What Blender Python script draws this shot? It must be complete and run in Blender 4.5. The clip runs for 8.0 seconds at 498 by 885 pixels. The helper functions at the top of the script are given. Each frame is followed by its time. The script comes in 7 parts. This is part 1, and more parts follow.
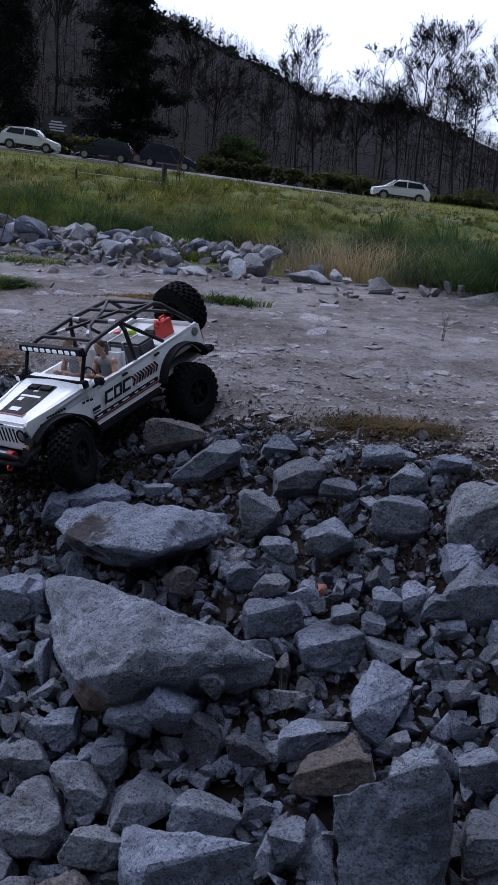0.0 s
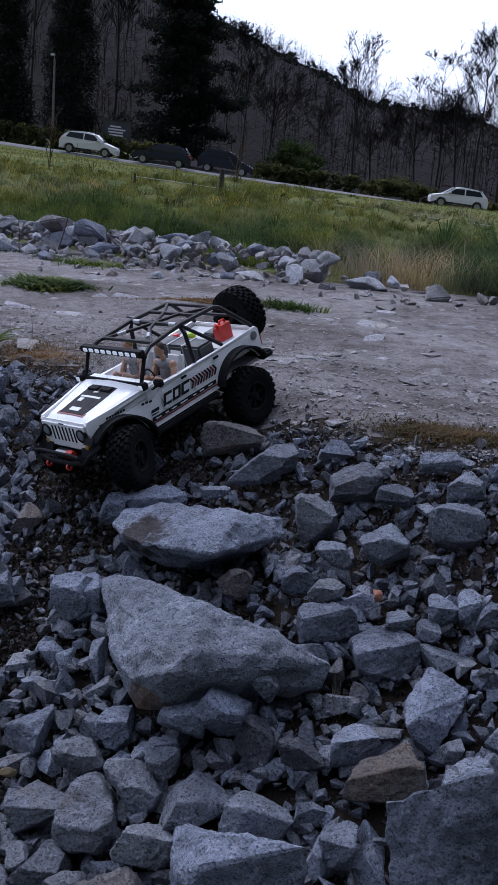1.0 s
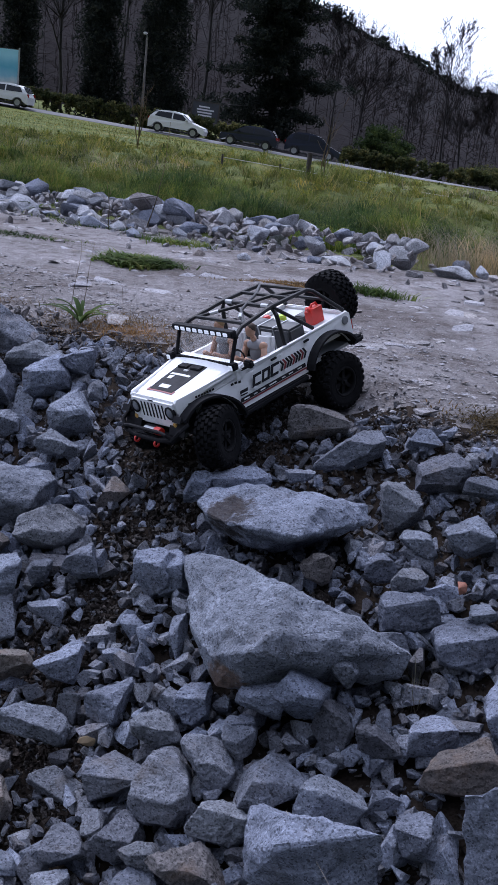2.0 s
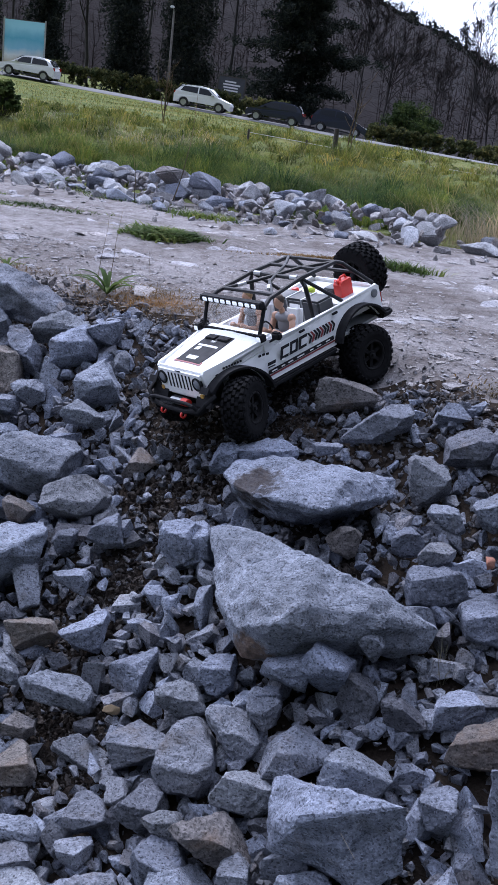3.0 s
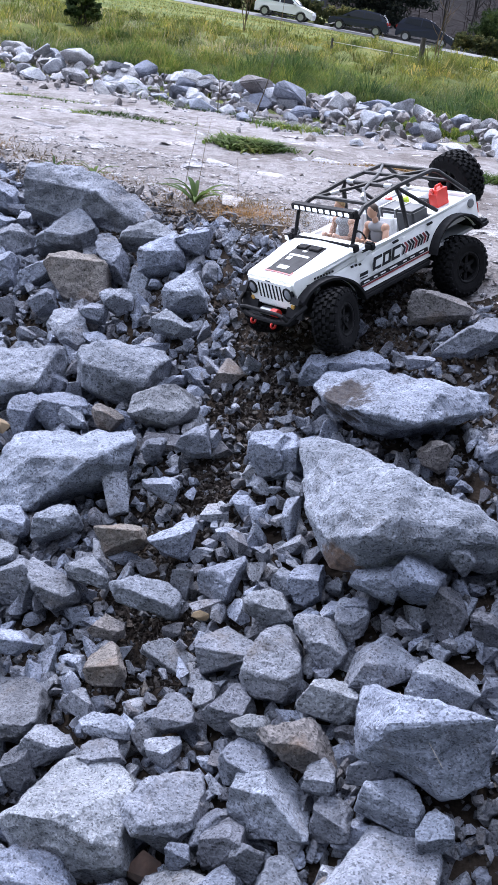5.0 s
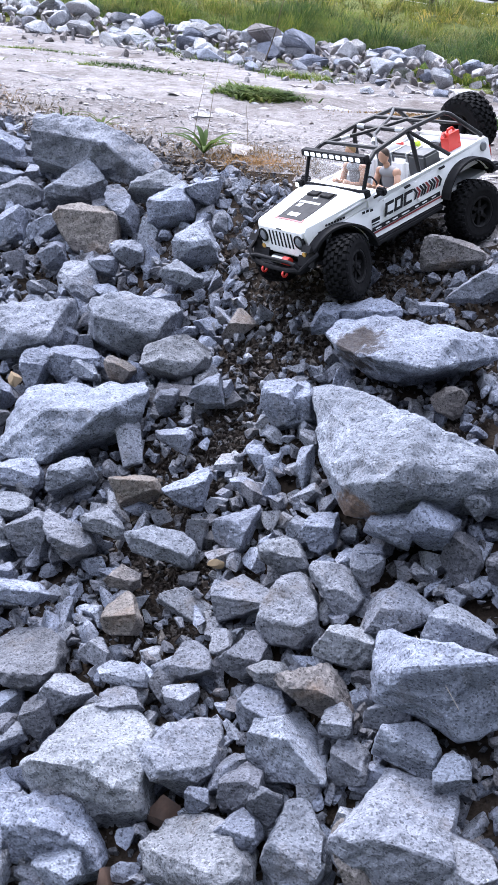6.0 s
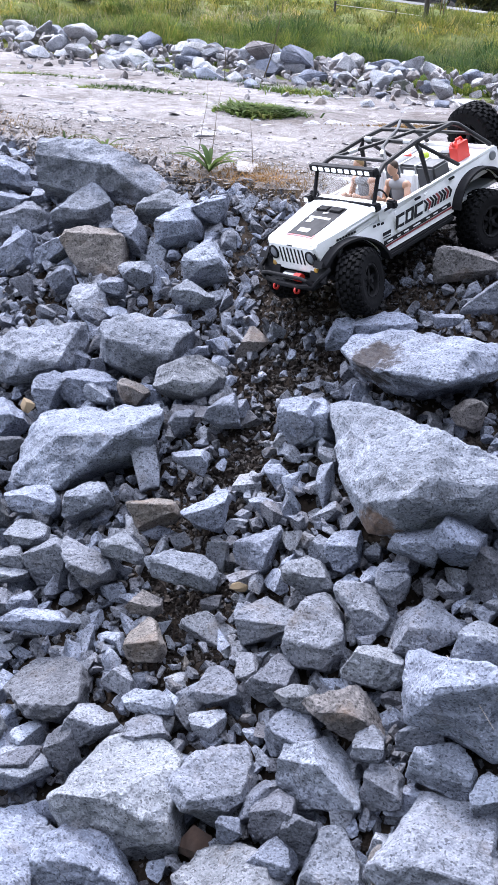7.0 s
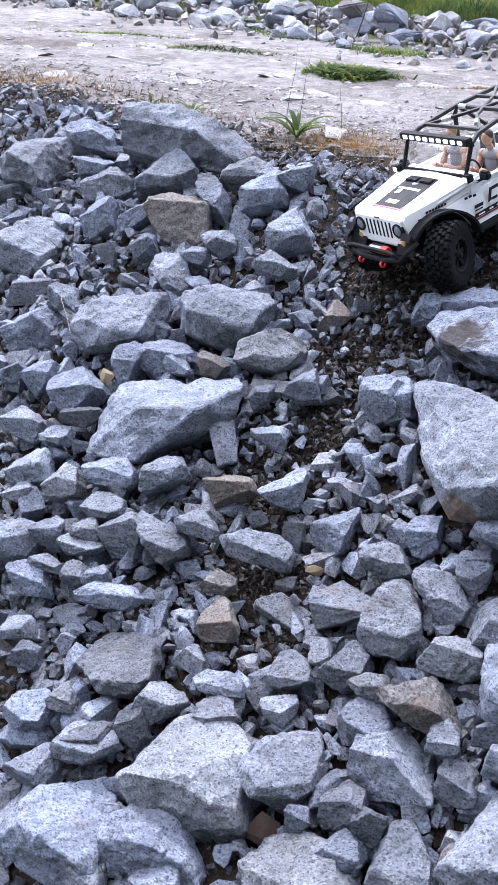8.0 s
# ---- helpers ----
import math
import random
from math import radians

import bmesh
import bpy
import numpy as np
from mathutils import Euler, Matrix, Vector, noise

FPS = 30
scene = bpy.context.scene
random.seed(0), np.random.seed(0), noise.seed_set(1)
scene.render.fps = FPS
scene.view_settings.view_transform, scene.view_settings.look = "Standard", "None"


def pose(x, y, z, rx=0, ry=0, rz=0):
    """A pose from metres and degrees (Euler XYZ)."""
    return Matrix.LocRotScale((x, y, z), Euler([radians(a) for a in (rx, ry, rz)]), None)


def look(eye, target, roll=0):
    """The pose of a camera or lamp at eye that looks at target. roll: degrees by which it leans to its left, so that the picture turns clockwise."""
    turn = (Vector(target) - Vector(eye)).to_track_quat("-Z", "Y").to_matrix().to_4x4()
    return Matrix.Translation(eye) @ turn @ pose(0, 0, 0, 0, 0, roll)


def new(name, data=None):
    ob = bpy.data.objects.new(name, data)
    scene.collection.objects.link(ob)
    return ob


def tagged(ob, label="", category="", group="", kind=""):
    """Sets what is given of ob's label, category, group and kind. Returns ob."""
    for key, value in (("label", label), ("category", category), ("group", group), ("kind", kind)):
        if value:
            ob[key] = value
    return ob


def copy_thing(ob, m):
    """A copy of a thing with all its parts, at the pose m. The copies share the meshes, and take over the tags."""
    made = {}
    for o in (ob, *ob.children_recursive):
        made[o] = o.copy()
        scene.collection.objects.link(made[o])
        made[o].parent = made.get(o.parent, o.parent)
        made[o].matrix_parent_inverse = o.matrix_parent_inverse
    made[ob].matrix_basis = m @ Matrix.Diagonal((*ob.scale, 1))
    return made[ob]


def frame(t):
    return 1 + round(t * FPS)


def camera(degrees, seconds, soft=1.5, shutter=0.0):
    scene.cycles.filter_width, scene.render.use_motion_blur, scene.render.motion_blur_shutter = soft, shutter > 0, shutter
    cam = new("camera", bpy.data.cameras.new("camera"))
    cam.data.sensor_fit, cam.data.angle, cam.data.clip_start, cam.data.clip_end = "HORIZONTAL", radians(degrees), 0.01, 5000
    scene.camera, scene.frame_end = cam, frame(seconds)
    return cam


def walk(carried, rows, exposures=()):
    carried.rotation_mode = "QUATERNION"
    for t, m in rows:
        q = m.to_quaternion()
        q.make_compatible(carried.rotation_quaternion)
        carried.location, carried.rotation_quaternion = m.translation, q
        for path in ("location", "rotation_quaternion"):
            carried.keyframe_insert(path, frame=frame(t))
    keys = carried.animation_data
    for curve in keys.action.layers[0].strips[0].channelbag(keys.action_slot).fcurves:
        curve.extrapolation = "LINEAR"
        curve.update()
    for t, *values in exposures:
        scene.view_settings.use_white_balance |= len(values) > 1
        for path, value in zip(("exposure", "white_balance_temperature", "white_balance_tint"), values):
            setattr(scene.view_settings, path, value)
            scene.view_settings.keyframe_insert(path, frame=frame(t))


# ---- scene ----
cam = camera(25.36, 8.0, soft=0.8)
PATH = [
    (0, (0.000, 0.000, 0.450), (0.0352, 1.9351, -0.0541), 4.00),
    (0.5, (-0.005, -0.001, 0.448), (-0.0092, 1.9362, -0.0490), 4.06),
    (1, (-0.010, -0.006, 0.448), (-0.0679, 1.9294, -0.0531), 4.47),
    (1.5, (-0.019, -0.006, 0.445), (-0.1354, 1.9210, -0.0786), 4.86),
    (2, (-0.034, -0.006, 0.443), (-0.2198, 1.9104, -0.0972), 6.17),
    (2.2, (-0.043, 0.001, 0.438), (-0.2665, 1.9114, -0.1094), 6.62),
    (3.5, (-0.042, -0.001, 0.429), (-0.2576, 1.8883, -0.1903), 6.57),
    (4, (-0.060, -0.005, 0.425), (-0.3501, 1.8577, -0.2435), 7.81),
    (4.5, (-0.063, 0.001, 0.417), (-0.3943, 1.8428, -0.2891), 7.08),
    (5, (-0.067, 0.004, 0.412), (-0.3932, 1.8353, -0.3232), 6.55),
    (6.3, (-0.063, 0.004, 0.398), (-0.4147, 1.7954, -0.4178), 4.99),
    (6.5, (-0.060, 0.003, 0.404), (-0.4312, 1.7939, -0.4055), 4.83),
    (7, (-0.085, 0.023, 0.395), (-0.4398, 1.8281, -0.3890), 3.48),
    (7.5, (-0.106, 0.011, 0.418), (-0.3899, 1.8346, -0.3531), 4.15),
    (8, (-0.091, 0.066, 0.403), (-0.5795, 1.8070, -0.4518), 3.03),
]
EXPOSURES = [(0.0, -0.97, 5440, 17), (1.0, -0.82, 5450, 17.5), (2.0, -0.36, 5450, 19.5), (3.5, 0.32, 5540, 17.5), (5.0, 0.86, 5720, 15.5), (6.5, 1.14, 5860, 15), (8.0, 1.06, 5880, 15)]
walk(cam, [(t, look(eye, target, roll)) for t, eye, target, roll in PATH], EXPOSURES)

# ---- overcast evening sky and a broad, weak sun behind the cloud ----
world = bpy.data.worlds.new("sky")
scene.world = world
world.use_nodes = True
wn = world.node_tree
wn.nodes.clear()
sky = wn.nodes.new("ShaderNodeTexSky")
sky.sky_type = "NISHITA"
sky.sun_disc = False
SUN_UP, SUN_ROUND = radians(55), radians(-34)
sky.sun_elevation, sky.sun_rotation = SUN_UP, SUN_ROUND
sky.dust_density, sky.air_density = 4.0, 1.3
scaled = wn.nodes.new("ShaderNodeMix")
scaled.data_type = "RGBA"
scaled.blend_type = "MULTIPLY"
scaled.inputs["Factor"].default_value = 1.0
scaled.inputs["B"].default_value = (0.1, 0.1, 0.1, 1)
wn.links.new(sky.outputs["Color"], scaled.inputs["A"])
# cloud layer: even grey-white, a little brighter towards the horizon
coord = wn.nodes.new("ShaderNodeTexCoord")
cloud_noise = wn.nodes.new("ShaderNodeTexNoise")
cloud_noise.inputs["Scale"].default_value = 2.2
cloud_noise.inputs["Detail"].default_value = 5
wn.links.new(coord.outputs["Generated"], cloud_noise.inputs["Vector"])
cloud = wn.nodes.new("ShaderNodeValToRGB")
cloud.color_ramp.elements[0].color = (0.80, 0.84, 0.93, 1)
cloud.color_ramp.elements[1].color = (1.0, 1.02, 1.07, 1)
wn.links.new(cloud_noise.outputs["Fac"], cloud.inputs["Fac"])
# the cloud is brighter round the hidden sun
SUN_WAY = (math.sin(SUN_ROUND) * math.cos(SUN_UP), math.cos(SUN_ROUND) * math.cos(SUN_UP), math.sin(SUN_UP))
near_sun = wn.nodes.new("ShaderNodeVectorMath")
near_sun.operation = "DOT_PRODUCT"
wn.links.new(coord.outputs["Generated"], near_sun.inputs[0])
near_sun.inputs[1].default_value = SUN_WAY
glow = wn.nodes.new("ShaderNodeMapRange")
glow.interpolation_type = "SMOOTHSTEP"
glow.inputs["From Min"].default_value, glow.inputs["From Max"].default_value = 0.0, 0.88
glow.inputs["To Min"].default_value, glow.inputs["To Max"].default_value = 0.11, 3.4
wn.links.new(near_sun.outputs["Value"], glow.inputs["Value"])
rise = wn.nodes.new("ShaderNodeSeparateXYZ")
wn.links.new(coord.outputs["Generated"], rise.inputs[0])
low_sky = wn.nodes.new("ShaderNodeMapRange")
low_sky.inputs["From Min"].default_value, low_sky.inputs["From Max"].default_value = 0.0, 0.45
low_sky.inputs["To Min"].default_value, low_sky.inputs["To Max"].default_value = 1.6, 1.0
wn.links.new(rise.outputs["Z"], low_sky.inputs["Value"])
lit = wn.nodes.new("ShaderNodeMath")
lit.operation = "MULTIPLY"
wn.links.new(glow.outputs["Result"], lit.inputs[0])
wn.links.new(low_sky.outputs["Result"], lit.inputs[1])
bright = wn.nodes.new("ShaderNodeVectorMath")
bright.operation = "SCALE"
wn.links.new(cloud.outputs["Color"], bright.inputs[0])
wn.links.new(lit.outputs["Value"], bright.inputs["Scale"])
overcast = wn.nodes.new("ShaderNodeMix")
overcast.data_type = "RGBA"
overcast.inputs["Factor"].default_value = 0.8
wn.links.new(scaled.outputs["Result"], overcast.inputs["A"])
wn.links.new(bright.outputs["Vector"], overcast.inputs["B"])
back = wn.nodes.new("ShaderNodeBackground")
back.inputs["Strength"].default_value = 1.0
wn.links.new(overcast.outputs["Result"], back.inputs["Color"])
world_out = wn.nodes.new("ShaderNodeOutputWorld")
wn.links.new(back.outputs["Background"], world_out.inputs["Surface"])

sun = new("sun", bpy.data.lights.new("sun", "SUN"))
sun.data.energy, sun.data.angle, sun.data.color = 2.4, radians(10), (1.0, 0.93, 0.84)
# high to the left, as the lit tops and the dark right and lower sides of the rocks show
sun.matrix_world = look((0, 0, 0), tuple(-v for v in SUN_WAY))

# ---- materials ----
class Shade:
    """A principled material with short calls for its nodes."""

    def __init__(self, name, colour=(0.5, 0.5, 0.5), rough=0.6, metal=0.0, spec=0.5):
        self.m = bpy.data.materials.new(name)
        self.m.use_nodes = True
        self.t = self.m.node_tree
        self.b = self.t.nodes["Principled BSDF"]
        self.b.inputs["Base Color"].default_value = (*colour, 1)
        self.b.inputs["Roughness"].default_value = rough
        self.b.inputs["Metallic"].default_value = metal
        self.b.inputs["Specular IOR Level"].default_value = spec
        self.m.diffuse_color = (*colour, 1)

    def put(self, source, socket):
        if isinstance(source, bpy.types.NodeSocket):
            self.t.links.new(source, socket)
        else:
            socket.default_value = source

    def coords(self, kind="Object"):
        return self.t.nodes.new("ShaderNodeTexCoord").outputs[kind]

    def position(self):
        return self.t.nodes.new("ShaderNodeNewGeometry").outputs["Position"]

    def noise(self, scale, detail=4, rough=0.55, vector=None):
        n = self.t.nodes.new("ShaderNodeTexNoise")
        n.inputs["Scale"].default_value, n.inputs["Detail"].default_value, n.inputs["Roughness"].default_value = scale, detail, rough
        if vector is not None:
            self.put(vector, n.inputs["Vector"])
        return n.outputs["Fac"]

    def cells(self, scale, vector=None, out="Distance"):
        n = self.t.nodes.new("ShaderNodeTexVoronoi")
        n.inputs["Scale"].default_value = scale
        if vector is not None:
            self.put(vector, n.inputs["Vector"])
        return n.outputs[out]

    def ramp(self, fac, *stops):
        n = self.t.nodes.new("ShaderNodeValToRGB")
        e = n.color_ramp.elements
        while len(e) < len(stops):
            e.new(0.5)
        for el, (at, colour) in zip(e, stops):
            el.position = at
            el.color = (*colour, 1) if isinstance(colour, tuple) else (colour, colour, colour, 1)
        self.put(fac, n.inputs["Fac"])
        return n.outputs["Color"]

    def mix(self, a, b, fac=0.5, how="MIX"):
        n = self.t.nodes.new("ShaderNodeMix")
        n.data_type, n.blend_type = "RGBA", how
        for value, key in ((fac, "Factor"), (a, "A"), (b, "B")):
            socket = next(s for s in n.inputs if s.name == key and s.enabled)
            if isinstance(value, tuple):
                value = (*value, 1)
            self.put(value, socket)
        return next(s for s in n.outputs if s.enabled)

    def split(self, colour):
        """One channel of a colour."""
        n = self.t.nodes.new("ShaderNodeSeparateColor")
        self.put(colour, n.inputs["Color"])
        return n.outputs["Red"]

    def random(self):
        return self.t.nodes.new("ShaderNodeObjectInfo").outputs["Random"]

    def island(self):
        return self.t.nodes.new("ShaderNodeNewGeometry").outputs["Random Per Island"]

    def bump(self, height, strength=0.4, distance=0.002):
        n = self.t.nodes.new("ShaderNodeBump")
        n.inputs["Strength"].default_value, n.inputs["Distance"].default_value = strength, distance
        self.put(height, n.inputs["Height"])
        self.t.links.new(n.outputs["Normal"], self.b.inputs["Normal"])
        return self

    def colour(self, source):
        self.put(source, self.b.inputs["Base Color"])
        return self


def granite(name, base, stain=0.25, stain_colour=(0.20, 0.155, 0.115), loose=False, blot=None):
    """Broken granite: fine salt-and-pepper grain, darker specks, cloudy tone, rusty stains and a pitted break."""
    s = Shade(name, base, 0.9, spec=0.12)
    v = s.position()
    crystal = s.ramp(s.split(s.cells(400, v, "Color")), (0.0, tuple(c * 0.42 for c in base)), (0.16, tuple(c * 0.74 for c in base)), (0.30, tuple(c * 1.0 for c in base)), (0.74, tuple(c * 1.07 for c in base)), (0.94, tuple(min(1, c * 1.32) for c in base)))
    body = s.mix(crystal, s.ramp(s.noise(420, 2, 0.6, v), (0.32, 0.80), (0.68, 1.20)), 0.8, "MULTIPLY")
    body = s.mix(body, s.ramp(s.split(s.cells(310, v, "Color")), (0.11, 0.50), (0.15, 1.02)), s.ramp(s.cells(310, v), (0.30, 0.8), (0.48, 0.0)), "MULTIPLY")
    broad = s.ramp(s.noise(9, 5, 0.62, v), (0.30, 0.60), (0.5, 1.0), (0.7, 1.30))
    body = s.mix(body, broad, 1.0, "MULTIPLY")
    body = s.mix(body, s.ramp(s.noise(46, 5, 0.65, v), (0.32, 0.74), (0.68, 1.20)), 0.9, "MULTIPLY")
    pick = s.island() if loose else s.random()
    last = ((0.93, (1.0, 0.94, 0.88)), (1.0, (0.80, 0.72, 0.64))) if loose else ((0.95, (1.15, 1.15, 1.17)), (1.0, (1.0, 1.0, 1.0)))
    body = s.mix(body, s.ramp(pick, (0.0, (0.62, 0.59, 0.57)), (0.14, (0.86, 0.83, 0.78)), (0.3, (0.96, 0.96, 0.97)), (0.46, (1.14, 1.10, 1.02)), (0.62, (1.06, 1.08, 1.12)), (0.86, (1.20, 1.20, 1.21)), *last), 1.0, "MULTIPLY")
    patch = s.ramp(s.noise(16, 6, 0.65, v), (0.60 - 0.12 * stain, 0.0), (0.72, 1.0))
    body = s.mix(body, stain_colour, s.mix((0.0, 0.0, 0.0), patch, stain))
    if blot is not None:
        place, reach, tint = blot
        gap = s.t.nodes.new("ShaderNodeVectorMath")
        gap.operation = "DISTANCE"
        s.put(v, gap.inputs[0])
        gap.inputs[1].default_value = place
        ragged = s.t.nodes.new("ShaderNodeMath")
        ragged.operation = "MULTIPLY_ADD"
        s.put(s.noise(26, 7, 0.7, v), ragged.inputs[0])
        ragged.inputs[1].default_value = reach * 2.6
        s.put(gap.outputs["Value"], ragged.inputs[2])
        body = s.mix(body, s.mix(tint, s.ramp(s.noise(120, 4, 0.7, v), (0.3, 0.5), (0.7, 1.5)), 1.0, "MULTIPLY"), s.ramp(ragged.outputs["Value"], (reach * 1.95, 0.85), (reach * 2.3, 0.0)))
    s.colour(body)
    pits = s.ramp(s.cells(85, v), (0.0, 0.0), (0.30, 1.0))
    rough_mix = s.mix(s.mix(s.noise(40, 8, 0.75, v), s.noise(190, 4, 0.7, v), 0.34), pits, 0.12)
    return s.bump(rough_mix, 1.0, 0.014).m


GREY = granite("granite_grey", (0.178, 0.194, 0.241))
PALE = granite("granite_pale", (0.183, 0.198, 0.236), 0.2)
# DARK also puts the shade of steep front faces into the colour
DARK = granite("granite_dark", (0.130, 0.141, 0.174), 0.2, (0.12, 0.10, 0.085))
TAN = granite("granite_rusty", (0.165, 0.154, 0.152), 0.6, (0.165, 0.115, 0.082))
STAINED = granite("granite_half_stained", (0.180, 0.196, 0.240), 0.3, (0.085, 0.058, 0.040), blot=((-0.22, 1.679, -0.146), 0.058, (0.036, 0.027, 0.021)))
TIPPED = granite("granite_rusty_tip", (0.166, 0.181, 0.219), 0.15, blot=((-0.175, 1.389, -0.3), 0.040, (0.120, 0.080, 0.056)))
RUBBLE = granite("granite_rubble", (0.210, 0.227, 0.276), 0.35, loose=True)
# GRAVEL and CHIPS are toned down: shade between the stones is in their colour
GRAVEL = granite("granite_gravel", (0.125, 0.125, 0.137), 0.4, loose=True)
CHIPS = granite("granite_chips", (0.155, 0.164, 0.193), 0.4, loose=True)
# Berm stones' lighter tone stands in for the light they catch
BERM_LIT = granite("granite_dusty", (0.315, 0.322, 0.346), 0.2)
TRACK_STONE = granite("track_gravel", (0.285, 0.276, 0.286), 0.35, (0.22, 0.195, 0.16), loose=True)


def earth_material():
    s = Shade("crumbly_earth", (0.045, 0.034, 0.027), 0.97, spec=0.03)
    v = s.position()
    # tones lowered for the shade of the crevices
    body = s.ramp(s.island(), (0.0, (0.018, 0.015, 0.0135)), (0.5, (0.040, 0.033, 0.029)), (0.8, (0.078, 0.068, 0.062)), (1.0, (0.14, 0.128, 0.12)))
    s.colour(s.mix(body, s.ramp(s.noise(260, 4, 0.7, v), (0.3, 0.5), (0.7, 1.5)), 1.0, "MULTIPLY"))
    return s.bump(s.noise(220, 4, 0.7, v), 1.0, 0.006).m


EARTH = earth_material()


# The earth's tone is lowered further to hold the shade of deep gaps
def soil_material():
    s = Shade("dark_soil", (0.06, 0.047, 0.038), 0.97, spec=0.02)
    v = s.position()
    s.colour(s.mix(s.ramp(s.noise(7, 6, 0.65, v), (0.3, (0.018, 0.0145, 0.012)), (0.7, (0.050, 0.039, 0.031))), s.ramp(s.noise(140, 5, 0.7, v), (0.3, 0.6), (0.7, 1.4)), 1.0, "MULTIPLY"))
    return s.bump(s.mix(s.noise(55, 6, 0.7, v), s.noise(240, 4, 0.7, v), 0.4), 0.9, 0.012).m


def track_material():
    s = Shade("packed_grit", (0.30, 0.285, 0.27), 0.95, spec=0.1)
    v = s.position()
    body = s.ramp(s.noise(1.7, 6, 0.6, v), (0.32, (0.112, 0.096, 0.089)), (0.46, (0.186, 0.173, 0.171)), (0.62, (0.255, 0.241, 0.242)))
    body = s.mix(body, s.ramp(s.noise(95, 6, 0.75, v), (0.3, 0.62), (0.7, 1.36)), 1.0, "MULTIPLY")
    body = s.mix(body, s.ramp(s.cells(34, v), (0.0, 1.12), (0.6, 0.86)), 0.5, "MULTIPLY")
    body = s.mix(body, s.ramp(s.noise(17, 6, 0.7, v), (0.38, (0.48, 0.42, 0.39)), (0.5, (0.95, 0.94, 0.94)), (0.66, (1.25, 1.24, 1.26))), 0.7, "MULTIPLY")
    straw = s.ramp(s.noise(3.1, 5, 0.6, v), (0.66, 0.0), (0.74, 0.7))
    s.colour(s.mix(body, (0.16, 0.125, 0.075), straw))
    return s.bump(s.mix(s.noise(38, 7, 0.7, v), s.noise(170, 4, 0.7, v), 0.45), 1.0, 0.016).m


def field_material():
    s = Shade("meadow_soil", (0.06, 0.075, 0.03), 0.95, spec=0.2)
    v = s.position()
    body = s.ramp(s.noise(0.35, 5, 0.6, v), (0.3, (0.055, 0.085, 0.014)), (0.55, (0.115, 0.13, 0.024)), (0.75, (0.20, 0.17, 0.05)))
    s.colour(s.mix(body, s.ramp(s.noise(9, 5, 0.7, v), (0.3, 0.55), (0.7, 1.3)), 1.0, "MULTIPLY"))
    return s.bump(s.noise(14, 6, 0.7, v), 1.0, 0.08).m


def blade_material(name, *colours, rough=0.6):
    s = Shade(name, colours[0], max(rough, 0.8) if rough > 0.5 else rough, spec=0.08 if rough > 0.5 else 0.3)
    stops = [(i / max(1, len(colours) - 1), c) for i, c in enumerate(colours)]
    body = s.ramp(s.island(), *stops)
    s.colour(s.mix(body, s.ramp(s.noise(1.1, 4, 0.6, s.position()), (0.34, (0.45, 0.55, 0.45)), (0.5, (1.0, 1.0, 1.0)), (0.66, (1.75, 1.55, 1.25))), 1.0, "MULTIPLY"))
    body = s.b.inputs["Base Color"].links[0].from_socket
    s.colour(s.mix(body, s.ramp(s.noise(3.6, 3, 0.55, s.position()), (0.36, (0.38, 0.47, 0.50)), (0.50, (0.95, 1.0, 1.0)), (0.64, (1.65, 1.5, 1.25))), 0.95, "MULTIPLY"))
    thin = s.t.nodes.new("ShaderNodeBsdfTranslucent")
    s.put(s.b.inputs["Base Color"].links[0].from_socket, thin.inputs["Color"])
    both = s.t.nodes.new("ShaderNodeMixShader")
    both.inputs["Fac"].default_value = 0.4
    s.t.links.new(s.b.outputs["BSDF"], both.inputs[1])
    s.t.links.new(thin.outputs["BSDF"], both.inputs[2])
    s.t.links.new(both.outputs["Shader"], s.t.nodes["Material Output"].inputs["Surface"])
    return s.m


SOIL, TRACK, FIELD = soil_material(), track_material(), field_material()
GRASS = blade_material("meadow_grass", (0.052, 0.076, 0.016), (0.088, 0.110, 0.022), (0.124, 0.136, 0.031), (0.172, 0.152, 0.050))
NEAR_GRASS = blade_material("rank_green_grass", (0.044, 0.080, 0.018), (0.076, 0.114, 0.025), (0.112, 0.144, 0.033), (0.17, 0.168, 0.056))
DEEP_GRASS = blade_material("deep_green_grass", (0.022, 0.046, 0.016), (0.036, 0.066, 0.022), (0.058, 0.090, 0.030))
YELLOW_GRASS = blade_material("yellowing_grass", (0.080, 0.100, 0.024), (0.115, 0.125, 0.031), (0.153, 0.148, 0.045), (0.192, 0.166, 0.076))
DRY_GRASS = blade_material("dry_grass", (0.20, 0.175, 0.125), (0.29, 0.26, 0.20), (0.13, 0.108, 0.078))
STRAW = blade_material("straw_litter", (0.105, 0.066, 0.030), (0.15, 0.100, 0.048), (0.070, 0.047, 0.024))
WEED = blade_material("low_weeds", (0.055, 0.088, 0.024), (0.095, 0.135, 0.038), (0.155, 0.165, 0.066))
LEAF = blade_material("broad_leaf", (0.040, 0.066, 0.022), (0.055, 0.082, 0.027), (0.072, 0.092, 0.036), rough=0.75)
STALK = blade_material("dry_stalk", (0.13, 0.10, 0.07), (0.17, 0.13, 0.09))
NEEDLES = blade_material("dark_needles", (0.014, 0.018, 0.018), (0.021, 0.026, 0.024), (0.030, 0.036, 0.031), rough=0.8)
HEDGE_LEAF = blade_material("hedge_leaves", (0.052, 0.062, 0.027), (0.080, 0.090, 0.038), (0.110, 0.105, 0.050), rough=0.75)
BUSH_LEAF = blade_material("bush_leaves", (0.028, 0.045, 0.016), (0.045, 0.068, 0.024), (0.06, 0.08, 0.03), rough=0.75)
